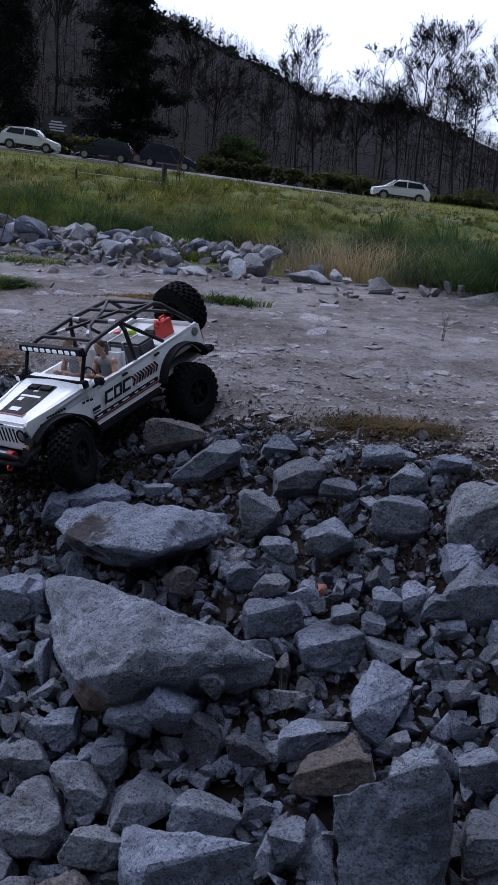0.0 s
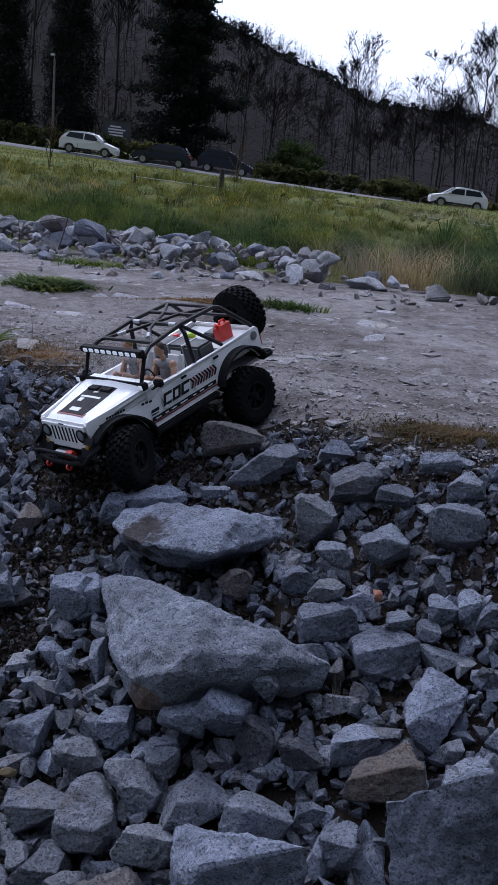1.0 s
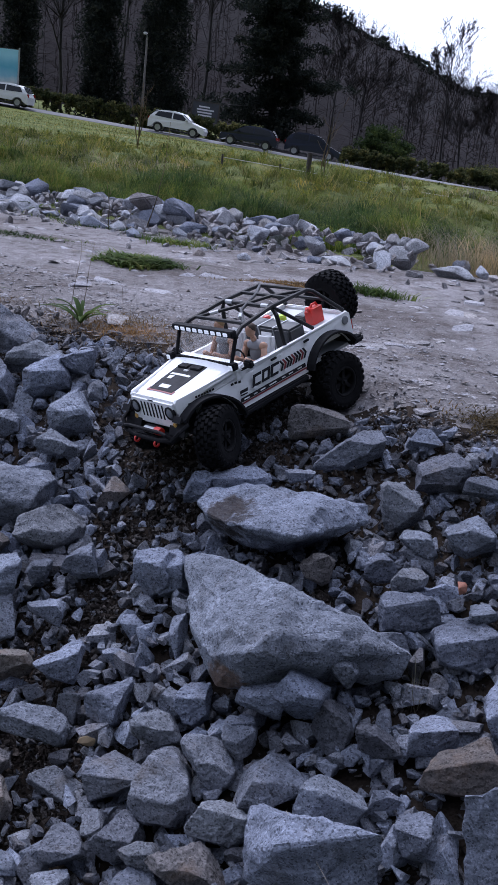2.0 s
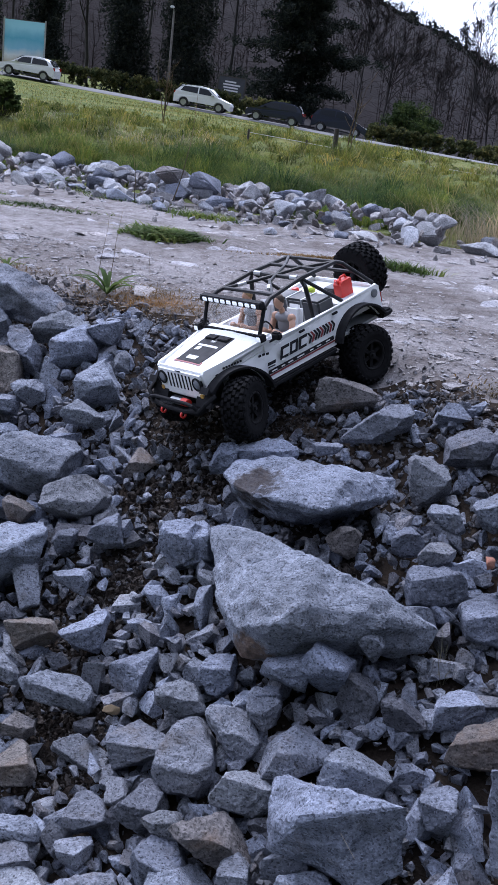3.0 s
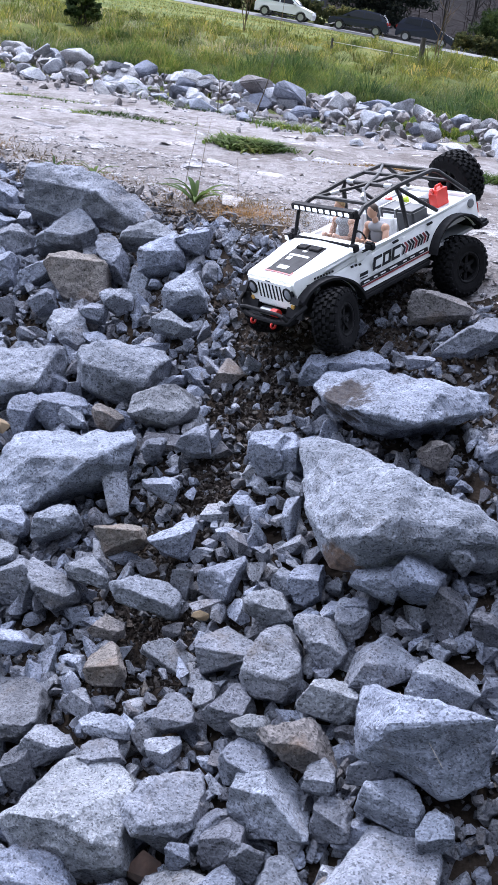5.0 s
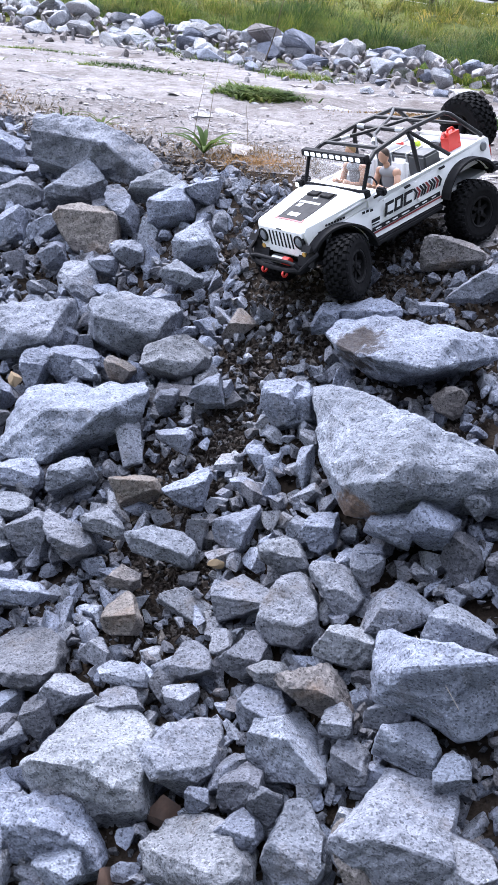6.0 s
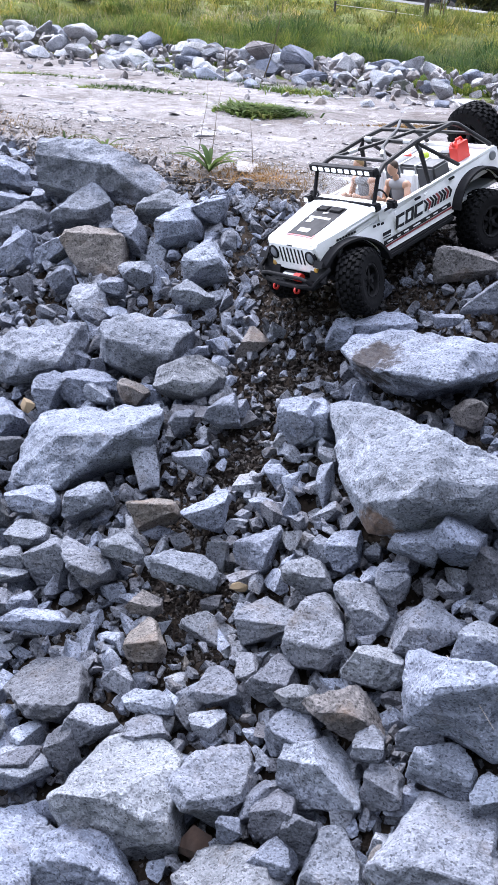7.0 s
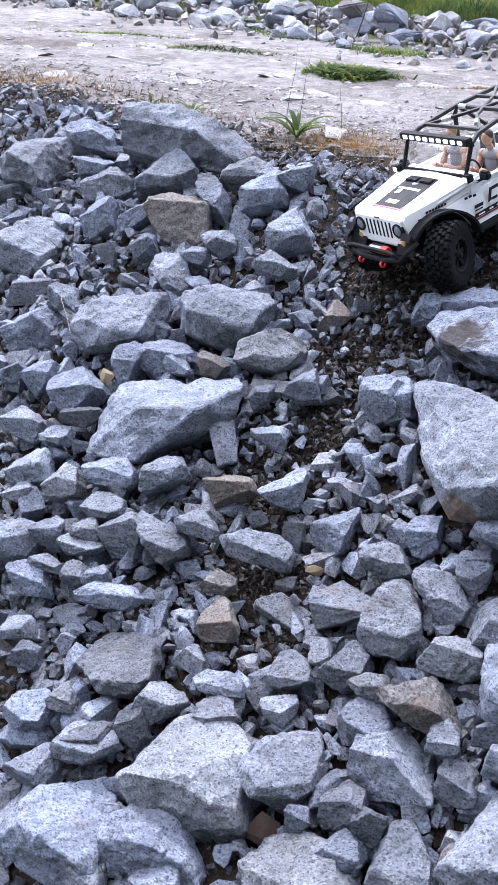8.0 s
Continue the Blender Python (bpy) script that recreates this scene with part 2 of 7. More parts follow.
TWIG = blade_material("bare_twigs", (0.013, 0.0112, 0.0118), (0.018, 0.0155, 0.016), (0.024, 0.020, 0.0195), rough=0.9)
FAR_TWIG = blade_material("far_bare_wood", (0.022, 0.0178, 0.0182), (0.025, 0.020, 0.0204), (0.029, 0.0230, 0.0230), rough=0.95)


def plain(name, colour, rough=0.5, metal=0.0, grain=0.12, scale=40.0, relief=0.15, spec=0.5, depth=0.0006):
    """Paint, plastic or metal with faint mottling and scuffs."""
    s = Shade(name, colour, rough, metal, spec)
    v = s.coords()
    low, high = tuple(c * (1 - grain) for c in colour), tuple(min(1, c * (1 + grain)) for c in colour)
    s.colour(s.ramp(s.noise(scale, 5, 0.6, v), (0.3, low), (0.7, high)))
    s.put(s.ramp(s.noise(scale * 2.3, 4, 0.6, v), (0.3, max(0.02, rough - 0.08)), (0.7, min(1, rough + 0.1))), s.b.inputs["Roughness"])
    return s.bump(s.noise(scale * 6, 3, 0.6, v), relief, depth).m


BARK = plain("bark", (0.022, 0.019, 0.019), 0.95, grain=0.4, scale=3, relief=0.8, depth=0.03)
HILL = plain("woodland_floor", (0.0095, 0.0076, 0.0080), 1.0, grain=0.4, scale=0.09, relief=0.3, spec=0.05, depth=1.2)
ASPHALT = plain("asphalt", (0.13, 0.13, 0.132), 0.85, grain=0.15, scale=3, relief=0.4, depth=0.004)

# ---- helpers for meshes ----
def part(name, bm, material, parent=None, label="", smooth=False):
    """Links a bmesh as one mesh object under a thing or a part."""
    mesh = bpy.data.meshes.new(name)
    bm.to_mesh(mesh)
    bm.free()
    mesh.materials.append(material)
    if smooth:
        mesh.polygons.foreach_set("use_smooth", [True] * len(mesh.polygons))
    ob = new(name, mesh)
    if parent is not None:
        ob.parent = parent
    if label:
        ob["label"] = label
    return ob


def array_mesh(name, verts, faces, material, smooth=False):
    """A mesh from arrays: faces all of one size."""
    verts, faces = np.asarray(verts, np.float32), np.asarray(faces, np.int32)
    mesh = bpy.data.meshes.new(name)
    n = faces.shape[1]
    mesh.vertices.add(len(verts))
    mesh.vertices.foreach_set("co", verts.ravel())
    mesh.loops.add(faces.size)
    mesh.loops.foreach_set("vertex_index", faces.ravel())
    mesh.polygons.add(len(faces))
    mesh.polygons.foreach_set("loop_start", np.arange(0, faces.size, n, dtype=np.int32))
    mesh.polygons.foreach_set("use_smooth", np.full(len(faces), smooth))
    mesh.materials.append(material)
    mesh.update(calc_edges=True)
    return mesh


def fractal(x, y, scale, octaves=4, seed=0.0):
    """A smooth random height for arrays x, y, about -1 to 1."""
    out, amp, rng = np.zeros_like(x, dtype=float), 1.0, np.random.default_rng(int(seed * 10) + 17)
    for _ in range(octaves):
        for _ in range(3):
            a, ph = rng.uniform(0, 6.283), rng.uniform(0, 6.283)
            out += amp / 3 * np.sin((x * np.cos(a) + y * np.sin(a)) * scale * rng.uniform(0.7, 1.4) + ph)
        scale, amp = scale * 2.03, amp * 0.5
    return out


def turns(rng, n):
    """n random rotation matrices."""
    q = rng.normal(size=(n, 4))
    q /= np.linalg.norm(q, axis=1)[:, None]
    w, x, y, z = q.T
    return np.stack([1 - 2 * (y * y + z * z), 2 * (x * y - w * z), 2 * (x * z + w * y), 2 * (x * y + w * z), 1 - 2 * (x * x + z * z), 2 * (y * z - w * x),
                     2 * (x * z - w * y), 2 * (y * z + w * x), 1 - 2 * (x * x + y * y)], -1).reshape(-1, 3, 3)


# ---- the lie of the land ----
SLOPE_Y, SLOPE_X, EDGE = 0.52, 0.30, 1.97   # the bank falls towards the viewer and to the left


HOLLOWS = ((-0.085, 2.085, 0.085, 0.045), (-0.232, 2.205, 0.080, 0.035), (-0.03, 2.03, 0.06, 0.02))   # dug by the rear wheels


def bank(x, y):
    """Height of the rubble bank's plane."""
    return SLOPE_Y * (y - EDGE) + SLOPE_X * np.clip(x, -1.9, 1.3)


def lay(x, y):
    """Height of the bare ground anywhere."""
    x, y = np.asarray(x, float), np.asarray(y, float)
    top = -0.034 * np.clip(y - 2, 0, 4.2)
    b = np.maximum(bank(x, y), -1.55)
    h = np.clip(0.2 - np.abs(b - top), 0, None) / 0.2
    near = np.minimum(b, top) - h * h * 0.05
    share = np.clip((y - 6.0) / 74.0, 0, 1)
    far = (-1.36 - 0.066 * np.clip(x, -70, 70)) * share
    near = near + far
    on_bank = np.clip((top - b) / 0.12, 0, 1)
    near = near - 0.075 * on_bank
    near = near + fractal(x, y, 5.0, 4, 1) * 0.016 * np.clip(1.2 - y / 9, 0.15, 1) + fractal(x, y, 24.0, 3, 2) * 0.010 * np.clip(1 - y / 9, 0, 1)
    ruts = -0.022 * np.exp(-((((y + 0.55 * x) - 3.05) / 0.22) ** 2)) - 0.02 * np.exp(-((((y + 0.55 * x) - 4.35) / 0.25) ** 2))
    hummock = 0.13 * (fractal(x, y, 4.0, 2, 8) + 0.5 * fractal(x, y, 1.3, 2, 9)) * np.clip((y + 0.53 * x - 6.0) / 1.0, 0, 1) * np.clip((40 - y) / 10, 0, 1)
    dip = -0.055 * np.clip(x + 0.3, 0, 4) * np.clip((y + 0.53 * x - 6) / 1.5, 0, 1) * np.clip((34 - y) / 14, 0, 1)
    swell = 0.16 * np.clip((y - 8) / 10, 0, 1) * fractal(x, y, 0.16, 3, 3)
    dug = sum(-deep * np.exp(-((x - a) ** 2 + (y - c) ** 2) / q ** 2) for a, c, q, deep in HOLLOWS)
    return near + dug + ruts + hummock + dip + swell * np.clip((72 - y) / 10, 0, 1)


def steps(*spans):
    return np.concatenate([np.arange(a, b, s) for a, b, s in spans])


xs = steps((-900, -300, 100), (-300, -60, 20), (-60, -12, 3), (-12, -3.2, 0.4), (-3.2, 2.4, 0.036), (2.4, 10, 0.4), (10, 60, 3), (60, 300, 20), (300, 901, 100))
ys = steps((-400, -40, 60), (-40, -4, 4), (-4, 0.4, 0.3), (0.4, 6.6, 0.036), (6.6, 16, 0.3), (16, 100, 2), (100, 400, 25), (400, 1301, 150))
gx, gy = np.meshgrid(xs, ys)
gz = lay(gx, gy)
cols = len(xs)
idx = np.arange(len(ys) * cols).reshape(len(ys), cols)
quads = np.stack([idx[:-1, :-1], idx[:-1, 1:], idx[1:, 1:], idx[1:, :-1]], -1).reshape(-1, 4)
ground_mesh = array_mesh("ground", np.stack([gx, gy, gz], -1).reshape(-1, 3), quads, SOIL, True)
ground_mesh.materials.append(TRACK)
ground_mesh.materials.append(FIELD)
ground_mesh.materials.append(HILL)
mx, my = gx.ravel()[quads].mean(1), gy.ravel()[quads].mean(1)
wobble = fractal(mx, my, 3.0, 3, 5) * 0.12
zone = np.zeros(len(quads), np.int32)
zone[bank(mx, my) + wobble * 0.35 > 0.055] = 1
zone[my + 0.52 * mx + wobble > 5.6] = 2
zone[my > 83.4] = 3
zone[(my + 3 * wobble < -2) | (mx > 14) | (mx < -14)] = 2
ground_mesh.polygons.foreach_set("material_index", zone)
ground = tagged(new("ground", ground_mesh), "dark earth bank, packed grit track and rough meadow", "ground", kind="structure")


# ---- rocks ----
def rock_solid(rng, w, h, d, taper=0.7, skew=0.0, cuts=6, chops=3, depth=1.0, faces=(), corners=0.0):
    """A broken granite block: a four-sided outline, w wide and h high, d deep, with faces and corners struck off; faces are planes given by a point and a normal."""
    bm = bmesh.new()
    outline = [(-0.5 * w, -0.5 * h), (0.5 * w, -0.5 * h), ((0.5 * taper + skew) * w, 0.5 * h), ((-0.5 * taper + skew) * w, 0.5 * h)]
    front = [bm.verts.new((x, -0.5 * d, z)) for x, z in outline]
    rear = [bm.verts.new((x * 0.85, 0.5 * d, z * 0.85)) for x, z in outline]
    bm.faces.new(front)
    bm.faces.new(rear[::-1])
    for i in range(4):
        bm.faces.new((front[i], rear[i], rear[(i + 1) % 4], front[(i + 1) % 4]))
    for at, n in faces:
        bmesh.ops.bisect_plane(bm, geom=bm.verts[:] + bm.edges[:] + bm.faces[:], dist=1e-5, plane_co=at, plane_no=n.normalized(), clear_outer=True)
        bmesh.ops.holes_fill(bm, edges=[e for e in bm.edges if e.is_boundary])
    strikes = []
    for k in range(cuts):
        up = (0.9, -0.55, 0.35, -0.9)[k % 4] * rng.uniform(0.6, 1.2)
        share = rng.uniform(0.10, 0.26) * depth if k else rng.uniform(0.22, 0.40)
        strikes.append((Vector((rng.uniform(-0.6, 0.6), -rng.uniform(0.55, 1.0), up)), share))
    for k in range(4 if corners else 0):
        a = math.atan2((1, 1, -1, -1)[k] * h, (1, -1, -1, 1)[k] * w) + rng.gauss(0, 0.25)
        n = Vector((math.cos(a) * h, rng.uniform(-0.5, 0.1) * min(w, h), math.sin(a) * w))
        strikes.append((n, corners * rng.uniform(0.3, 1.2)))
    for k in range(chops):
        a = rng.uniform(0, 6.283)
        strikes.append((Vector((math.cos(a), rng.uniform(-0.3, 0.3), math.sin(a))), rng.uniform(0.02, 0.08) if not corners or k % 2 else rng.uniform(0.05, 0.15)))
    for n, share in strikes:
        n.normalize()
        along = [v.co.dot(n) for v in bm.verts]
        top, low = max(along), min(along)
        geom = bm.verts[:] + bm.edges[:] + bm.faces[:]
        bmesh.ops.bisect_plane(bm, geom=geom, dist=1e-5, plane_co=n * (top - share * (top - low)), plane_no=n, clear_outer=True)
        bmesh.ops.holes_fill(bm, edges=[e for e in bm.edges if e.is_boundary])
    bmesh.ops.remove_doubles(bm, verts=bm.verts[:], dist=min(w, h, d) * 0.01)
    bmesh.ops.recalc_face_normals(bm, faces=bm.faces[:])
    return bm


def weather(bm, rng, size, bevel=0.009, rounds=3):
    """Worn edges and an uneven broken surface."""
    bmesh.ops.bevel(bm, geom=bm.edges[:], offset=size * bevel, segments=1, affect="EDGES", clamp_overlap=True)
    bmesh.ops.triangulate(bm, faces=bm.faces[:])
    for i in range(rounds):
        longer = [e for e in bm.edges if e.calc_length() > size * (0.24, 0.15, 0.10, 0.07)[i]]
        if longer:
            bmesh.ops.subdivide_edges(bm, edges=longer, cuts=1)
            bmesh.ops.triangulate(bm, faces=[f for f in bm.faces if len(f.verts) > 3])
    bm.normal_update()
    shift = Vector((rng.uniform(0, 90), rng.uniform(0, 90), rng.uniform(0, 90)))
    moves = []
    for v in bm.verts:
        p = v.co / size
        a = noise.noise(p * 2.3 + shift) * 0.042 + (0.5 - abs(noise.noise(p * 4.5 + shift))) * 0.044 + noise.noise(p * 12 + shift) * 0.026
        moves.append(v.normal * a * size)
    for v, m in zip(bm.verts, moves):
        v.co += m
    bm.normal_update()
    for e in bm.edges:
        e.smooth = len(e.link_faces) == 2 and e.calc_face_angle(0.0) < radians(10)
    return bm


ROCK_FACE = Vector((-0.10, -0.74, 0.66)).normalized()
ROCK_ACROSS = -ROCK_FACE.cross(Vector((0, 0, 1))).normalized()
ROCK_UP = ROCK_FACE.cross(ROCK_ACROSS)
ROCK_TURN = Matrix((ROCK_ACROSS, -ROCK_FACE, ROCK_UP)).transposed().to_4x4()
ROCK_LABELS = {GREY.name: "grey speckled granite rock with sharp broken edges on the bank", PALE.name: "pale grey granite rock with a flat lit face on the bank",
               DARK.name: "granite rock wedged among rubble, front shade held in its dark tone", TAN.name: "rust-brown stained granite rock on the rubble bank",
               TIPPED.name: "large pale triangular granite rock with a rusty lower tip", STAINED.name: "long granite slab with a brown earthy stain on the bank"}
placed = []


def h_span(w, h, spin):
    """How high a turned block of w by h stands."""
    a = radians(spin)
    return abs(h * math.cos(a)) + abs(w * math.sin(a)) * 0.8


def slope_rock(x, y, z, w, h, spin, taper, skew, material, ridge=None):
    """One large rock of the bank, placed and turned to fit the camera's view."""
    rng = random.Random(int(abs(x * 7919 + y * 104729 + w * 1299709) * 10))
    size = math.sqrt(w * h)
    d = min(w, h) * rng.uniform(0.85, 1.15)
    # a flat upper face that tips back to the sky, over a steep front face
    back = (ROCK_TURN @ pose(0, 0, 0, 0, -spin, 0)).to_3x3().transposed()
    tilt = {PALE.name: (-0.34, -0.05), DARK.name: (0.10, 0.36)}.get(material.name, (-0.26, 0.20))
    sway = min(1.0, 0.7 * h / w)
    rise = back @ (ROCK_UP * h_span(w, h, spin) * (rng.uniform(*tilt) if ridge is None else ridge))
    crest = rise + Vector((0, -0.5 * d, 0))
    low = -0.05 if ridge is None else ridge
    upper = back @ Vector((rng.gauss(-0.05, 0.28) * sway, -rng.uniform(0.15, 0.40) + 0.7 * min(0.0, low), 1.0))
    front = back @ Vector((rng.gauss(0.0, 0.40) * sway, -1.0, rng.uniform(-0.28, 0.12) + 0.8 * max(0.0, low)))
    bm = rock_solid(rng, w * 1.24, h * 1.24, d, taper, skew, cuts=2 + (size > 0.09), chops=5, depth=0.5 if size > 0.11 else 0.7, faces=((crest, upper), (crest, front)), corners=0.16)
    weather(bm, rng, size, rounds=4 if size > 0.1 else 3)
    ob = part("granite_rock", bm, material, smooth=True)
    middle = Vector((x, y, z)) - ROCK_FACE * d * 0.06
    ob.matrix_world = Matrix.Translation(middle) @ ROCK_TURN @ pose(0, 0, 0, 0, -spin, 0)
    tagged(ob, ROCK_LABELS[material.name], "rock", group="large rocks of the bank")
    placed.append((x, y, z, size * 0.62, w, h))
    return ob


slope_rock(-0.879, 2.406, -0.037, 0.418, 0.106, -4, 0.70, -0.10, GREY, -0.10)
slope_rock(-0.230, 1.835, -0.136, 0.115, 0.048, 10, 0.43, 0.26, GREY)
slope_rock(-0.304, 1.822, -0.168, 0.076, 0.043, 54, 0.92, -0.02, GREY)
slope_rock(-0.045, 1.856, -0.073, 0.147, 0.040, 33, 0.86, 0.08, GREY)
slope_rock(-0.066, 1.620, -0.201, 0.042, 0.055, 86, 0.37, -0.04, TAN)
slope_rock(-0.116, 1.819, -0.114, 0.045, 0.021, 19, 0.99, -0.05, GREY)
slope_rock(-0.097, 1.943, -0.044, 0.119, 0.047, 12, 0.83, 0.13, TAN)
slope_rock(-0.264, 1.931, -0.101, 0.100, 0.052, 18, 0.50, -0.06, GREY)
slope_rock(-0.322, 1.661, -0.256, 0.066, 0.072, -54, 0.82, 0.14, GREY)
slope_rock(-1.196, 2.521, -0.072, 0.119, 0.071, 5, 0.80, 0.00, GREY, -0.05)
slope_rock(-1.154, 2.411, -0.117, 0.102, 0.045, 10, 0.80, 0.00, GREY, -0.10)
slope_rock(-0.959, 2.339, -0.096, 0.153, 0.095, 11, 0.75, 0.05, PALE, -0.28)
slope_rock(-0.745, 2.275, -0.065, 0.166, 0.055, 19, 0.70, 0.10, PALE, -0.20)
slope_rock(-0.794, 2.217, -0.110, 0.123, 0.050, -53, 0.80, 0.00, GREY, -0.30)
slope_rock(-1.097, 2.331, -0.141, 0.133, 0.066, 9, 0.80, 0.00, GREY, 0.00)
slope_rock(-1.075, 2.239, -0.183, 0.084, 0.089, 15, 0.80, 0.10, GREY, -0.05)
slope_rock(-0.974, 2.218, -0.163, 0.097, 0.056, 43, 0.80, 0.00, GREY, -0.10)
slope_rock(-0.864, 2.177, -0.151, 0.140, 0.097, 1, 0.75, 0.00, TAN, 0.12)
slope_rock(-0.694, 2.209, -0.084, 0.091, 0.077, 25, 0.60, 0.10, GREY, -0.22)
slope_rock(-0.634, 2.234, -0.053, 0.070, 0.051, -5, 0.80, 0.00, GREY, -0.10)
slope_rock(-0.610, 2.084, -0.124, 0.087, 0.078, 20, 0.60, 0.10, PALE, -0.28)
slope_rock(-0.775, 2.056, -0.188, 0.052, 0.041, 5, 0.80, 0.00, GREY, -0.10)
slope_rock(-0.731, 2.074, -0.165, 0.059, 0.045, -15, 0.80, 0.00, GREY, 0.00)
slope_rock(-0.911, 2.109, -0.201, 0.051, 0.051, 25, 0.80, 0.00, DARK, 0.10)
slope_rock(-0.596, 1.989, -0.169, 0.088, 0.037, -3, 0.70, 0.00, PALE, -0.15)
slope_rock(-0.886, 1.946, -0.278, 0.168, 0.164, 17, 0.72, 0.05, GREY, -0.40)
slope_rock(-0.811, 2.016, -0.219, 0.101, 0.060, -45, 0.80, 0.00, GREY, -0.20)
slope_rock(-0.667, 1.910, -0.231, 0.155, 0.140, -9, 0.72, 0.12, PALE, -0.34)
slope_rock(-0.813, 1.888, -0.287, 0.092, 0.062, 15, 0.60, 0.00, DARK, 0.20)
slope_rock(-0.742, 1.822, -0.300, 0.131, 0.069, 29, 0.70, 0.00, GREY, -0.08)
slope_rock(-0.551, 1.793, -0.258, 0.122, 0.076, 3, 0.88, 0.00, PALE, -0.38)
slope_rock(-0.824, 1.804, -0.334, 0.084, 0.048, 73, 0.85, 0.00, GREY, -0.20)
slope_rock(-0.712, 1.788, -0.309, 0.049, 0.039, 5, 0.60, 0.00, PALE, -0.10)
slope_rock(-0.643, 1.770, -0.297, 0.060, 0.036, -1, 0.90, 0.00, TAN, 0.10)
slope_rock(-0.466, 1.706, -0.277, 0.063, 0.056, 17, 0.70, 0.00, GREY, -0.10)
slope_rock(-0.536, 1.689, -0.307, 0.052, 0.031, 80, 0.70, 0.00, DARK, 0.00)
slope_rock(-0.311, 1.656, -0.257, 0.082, 0.066, 23, 0.60, 0.10, GREY, 0.02)
slope_rock(-0.757, 1.575, -0.432, 0.098, 0.046, 2, 0.80, 0.00, GREY, -0.15)
slope_rock(-0.662, 1.569, -0.407, 0.079, 0.056, 35, 0.55, 0.10, PALE, -0.15)
slope_rock(-0.531, 1.528, -0.389, 0.074, 0.056, 29, 0.70, 0.00, TAN, 0.10)
slope_rock(-0.443, 1.523, -0.365, 0.059, 0.068, -3, 0.70, 0.05, GREY, -0.05)
slope_rock(-0.490, 1.615, -0.332, 0.065, 0.037, -15, 0.70, 0.00, GREY, -0.10)
slope_rock(-0.611, 1.450, -0.454, 0.096, 0.053, -51, 0.80, 0.00, GREY, -0.20)
slope_rock(-0.684, 1.465, -0.468, 0.069, 0.080, 13, 0.80, 0.00, DARK, 0.20)
slope_rock(-0.559, 1.466, -0.430, 0.066, 0.041, -1, 0.75, 0.05, PALE, -0.12)
slope_rock(-0.435, 1.413, -0.420, 0.122, 0.048, -3, 0.62, 0.00, PALE, -0.05)
slope_rock(-0.345, 1.461, -0.368, 0.056, 0.102, -9, 0.55, 0.15, GREY, -0.25)
slope_rock(-0.211, 1.422, -0.348, 0.047, 0.069, -5, 0.70, 0.00, GREY, -0.20)
slope_rock(-0.248, 1.422, -0.359, 0.035, 0.043, 5, 0.70, 0.00, DARK, 0.00)
slope_rock(-0.249, 1.378, -0.383, 0.071, 0.047, -9, 0.65, -0.10, PALE, -0.02)
slope_rock(-0.047, 1.419, -0.301, 0.063, 0.063, -3, 0.85, 0.00, GREY, -0.35)
slope_rock(-0.009, 1.358, -0.321, 0.055, 0.070, -15, 0.70, 0.00, DARK, 0.10)
slope_rock(-0.309, 1.331, -0.425, 0.085, 0.063, 27, 0.60, 0.00, GREY, -0.20)
slope_rock(-0.231, 1.302, -0.417, 0.087, 0.095, 5, 0.45, 0.05, GREY, -0.20)
slope_rock(-0.169, 1.329, -0.384, 0.093, 0.048, -43, 0.75, 0.00, GREY, -0.15)
slope_rock(-0.133, 1.353, -0.361, 0.058, 0.039, -70, 0.80, 0.00, GREY, -0.20)
slope_rock(-0.090, 1.287, -0.382, 0.092, 0.063, 35, 0.65, 0.05, GREY, -0.15)
slope_rock(-0.139, 1.246, -0.418, 0.072, 0.057, -5, 0.65, 0.00, PALE, 0.00)
slope_rock(-0.276, 1.243, -0.461, 0.052, 0.072, -7, 0.50, 0.10, GREY, -0.20)
slope_rock(-0.003, 1.259, -0.370, 0.092, 0.057, 11, 0.60, 0.10, PALE, 0.00)
slope_rock(-0.493, 1.369, -0.461, 0.049, 0.037, 5, 0.80, 0.00, TAN, 0.00)
slope_rock(-0.473, 1.311, -0.484, 0.051, 0.064, 15, 0.80, 0.00, TAN, -0.20)
slope_rock(-0.613, 1.258, -0.554, 0.127, 0.086, 3, 0.85, 0.00, PALE, -0.20)
slope_rock(-0.510, 1.197, -0.555, 0.083, 0.058, 21, 0.65, 0.00, GREY, -0.08)
slope_rock(-0.437, 1.217, -0.523, 0.072, 0.028, 11, 0.80, 0.00, PALE, -0.25)
slope_rock(-0.353, 1.234, -0.489, 0.060, 0.048, 31, 0.50, 0.10, GREY, -0.15)
slope_rock(-0.434, 1.180, -0.541, 0.061, 0.035, 27, 0.70, 0.00, GREY, -0.15)
slope_rock(-0.347, 1.189, -0.510, 0.047, 0.047, -35, 0.70, 0.00, GREY, -0.05)
slope_rock(-0.233, 1.166, -0.488, 0.079, 0.057, 11, 0.55, 0.05, GREY, -0.15)
slope_rock(-0.160, 1.184, -0.456, 0.106, 0.057, -15, 0.60, 0.00, TAN, -0.08)
slope_rock(-0.228, 1.209, -0.464, 0.061, 0.034, -3, 0.70, 0.00, PALE, -0.10)
slope_rock(-0.441, 1.103, -0.583, 0.183, 0.138, -1, 0.62, 0.08, PALE, -0.10)
slope_rock(-0.317, 1.118, -0.538, 0.089, 0.092, -31, 0.70, 0.10, GREY, -0.20)
slope_rock(-0.194, 1.120, -0.501, 0.106, 0.087, 9, 0.62, 0.05, PALE, -0.02)
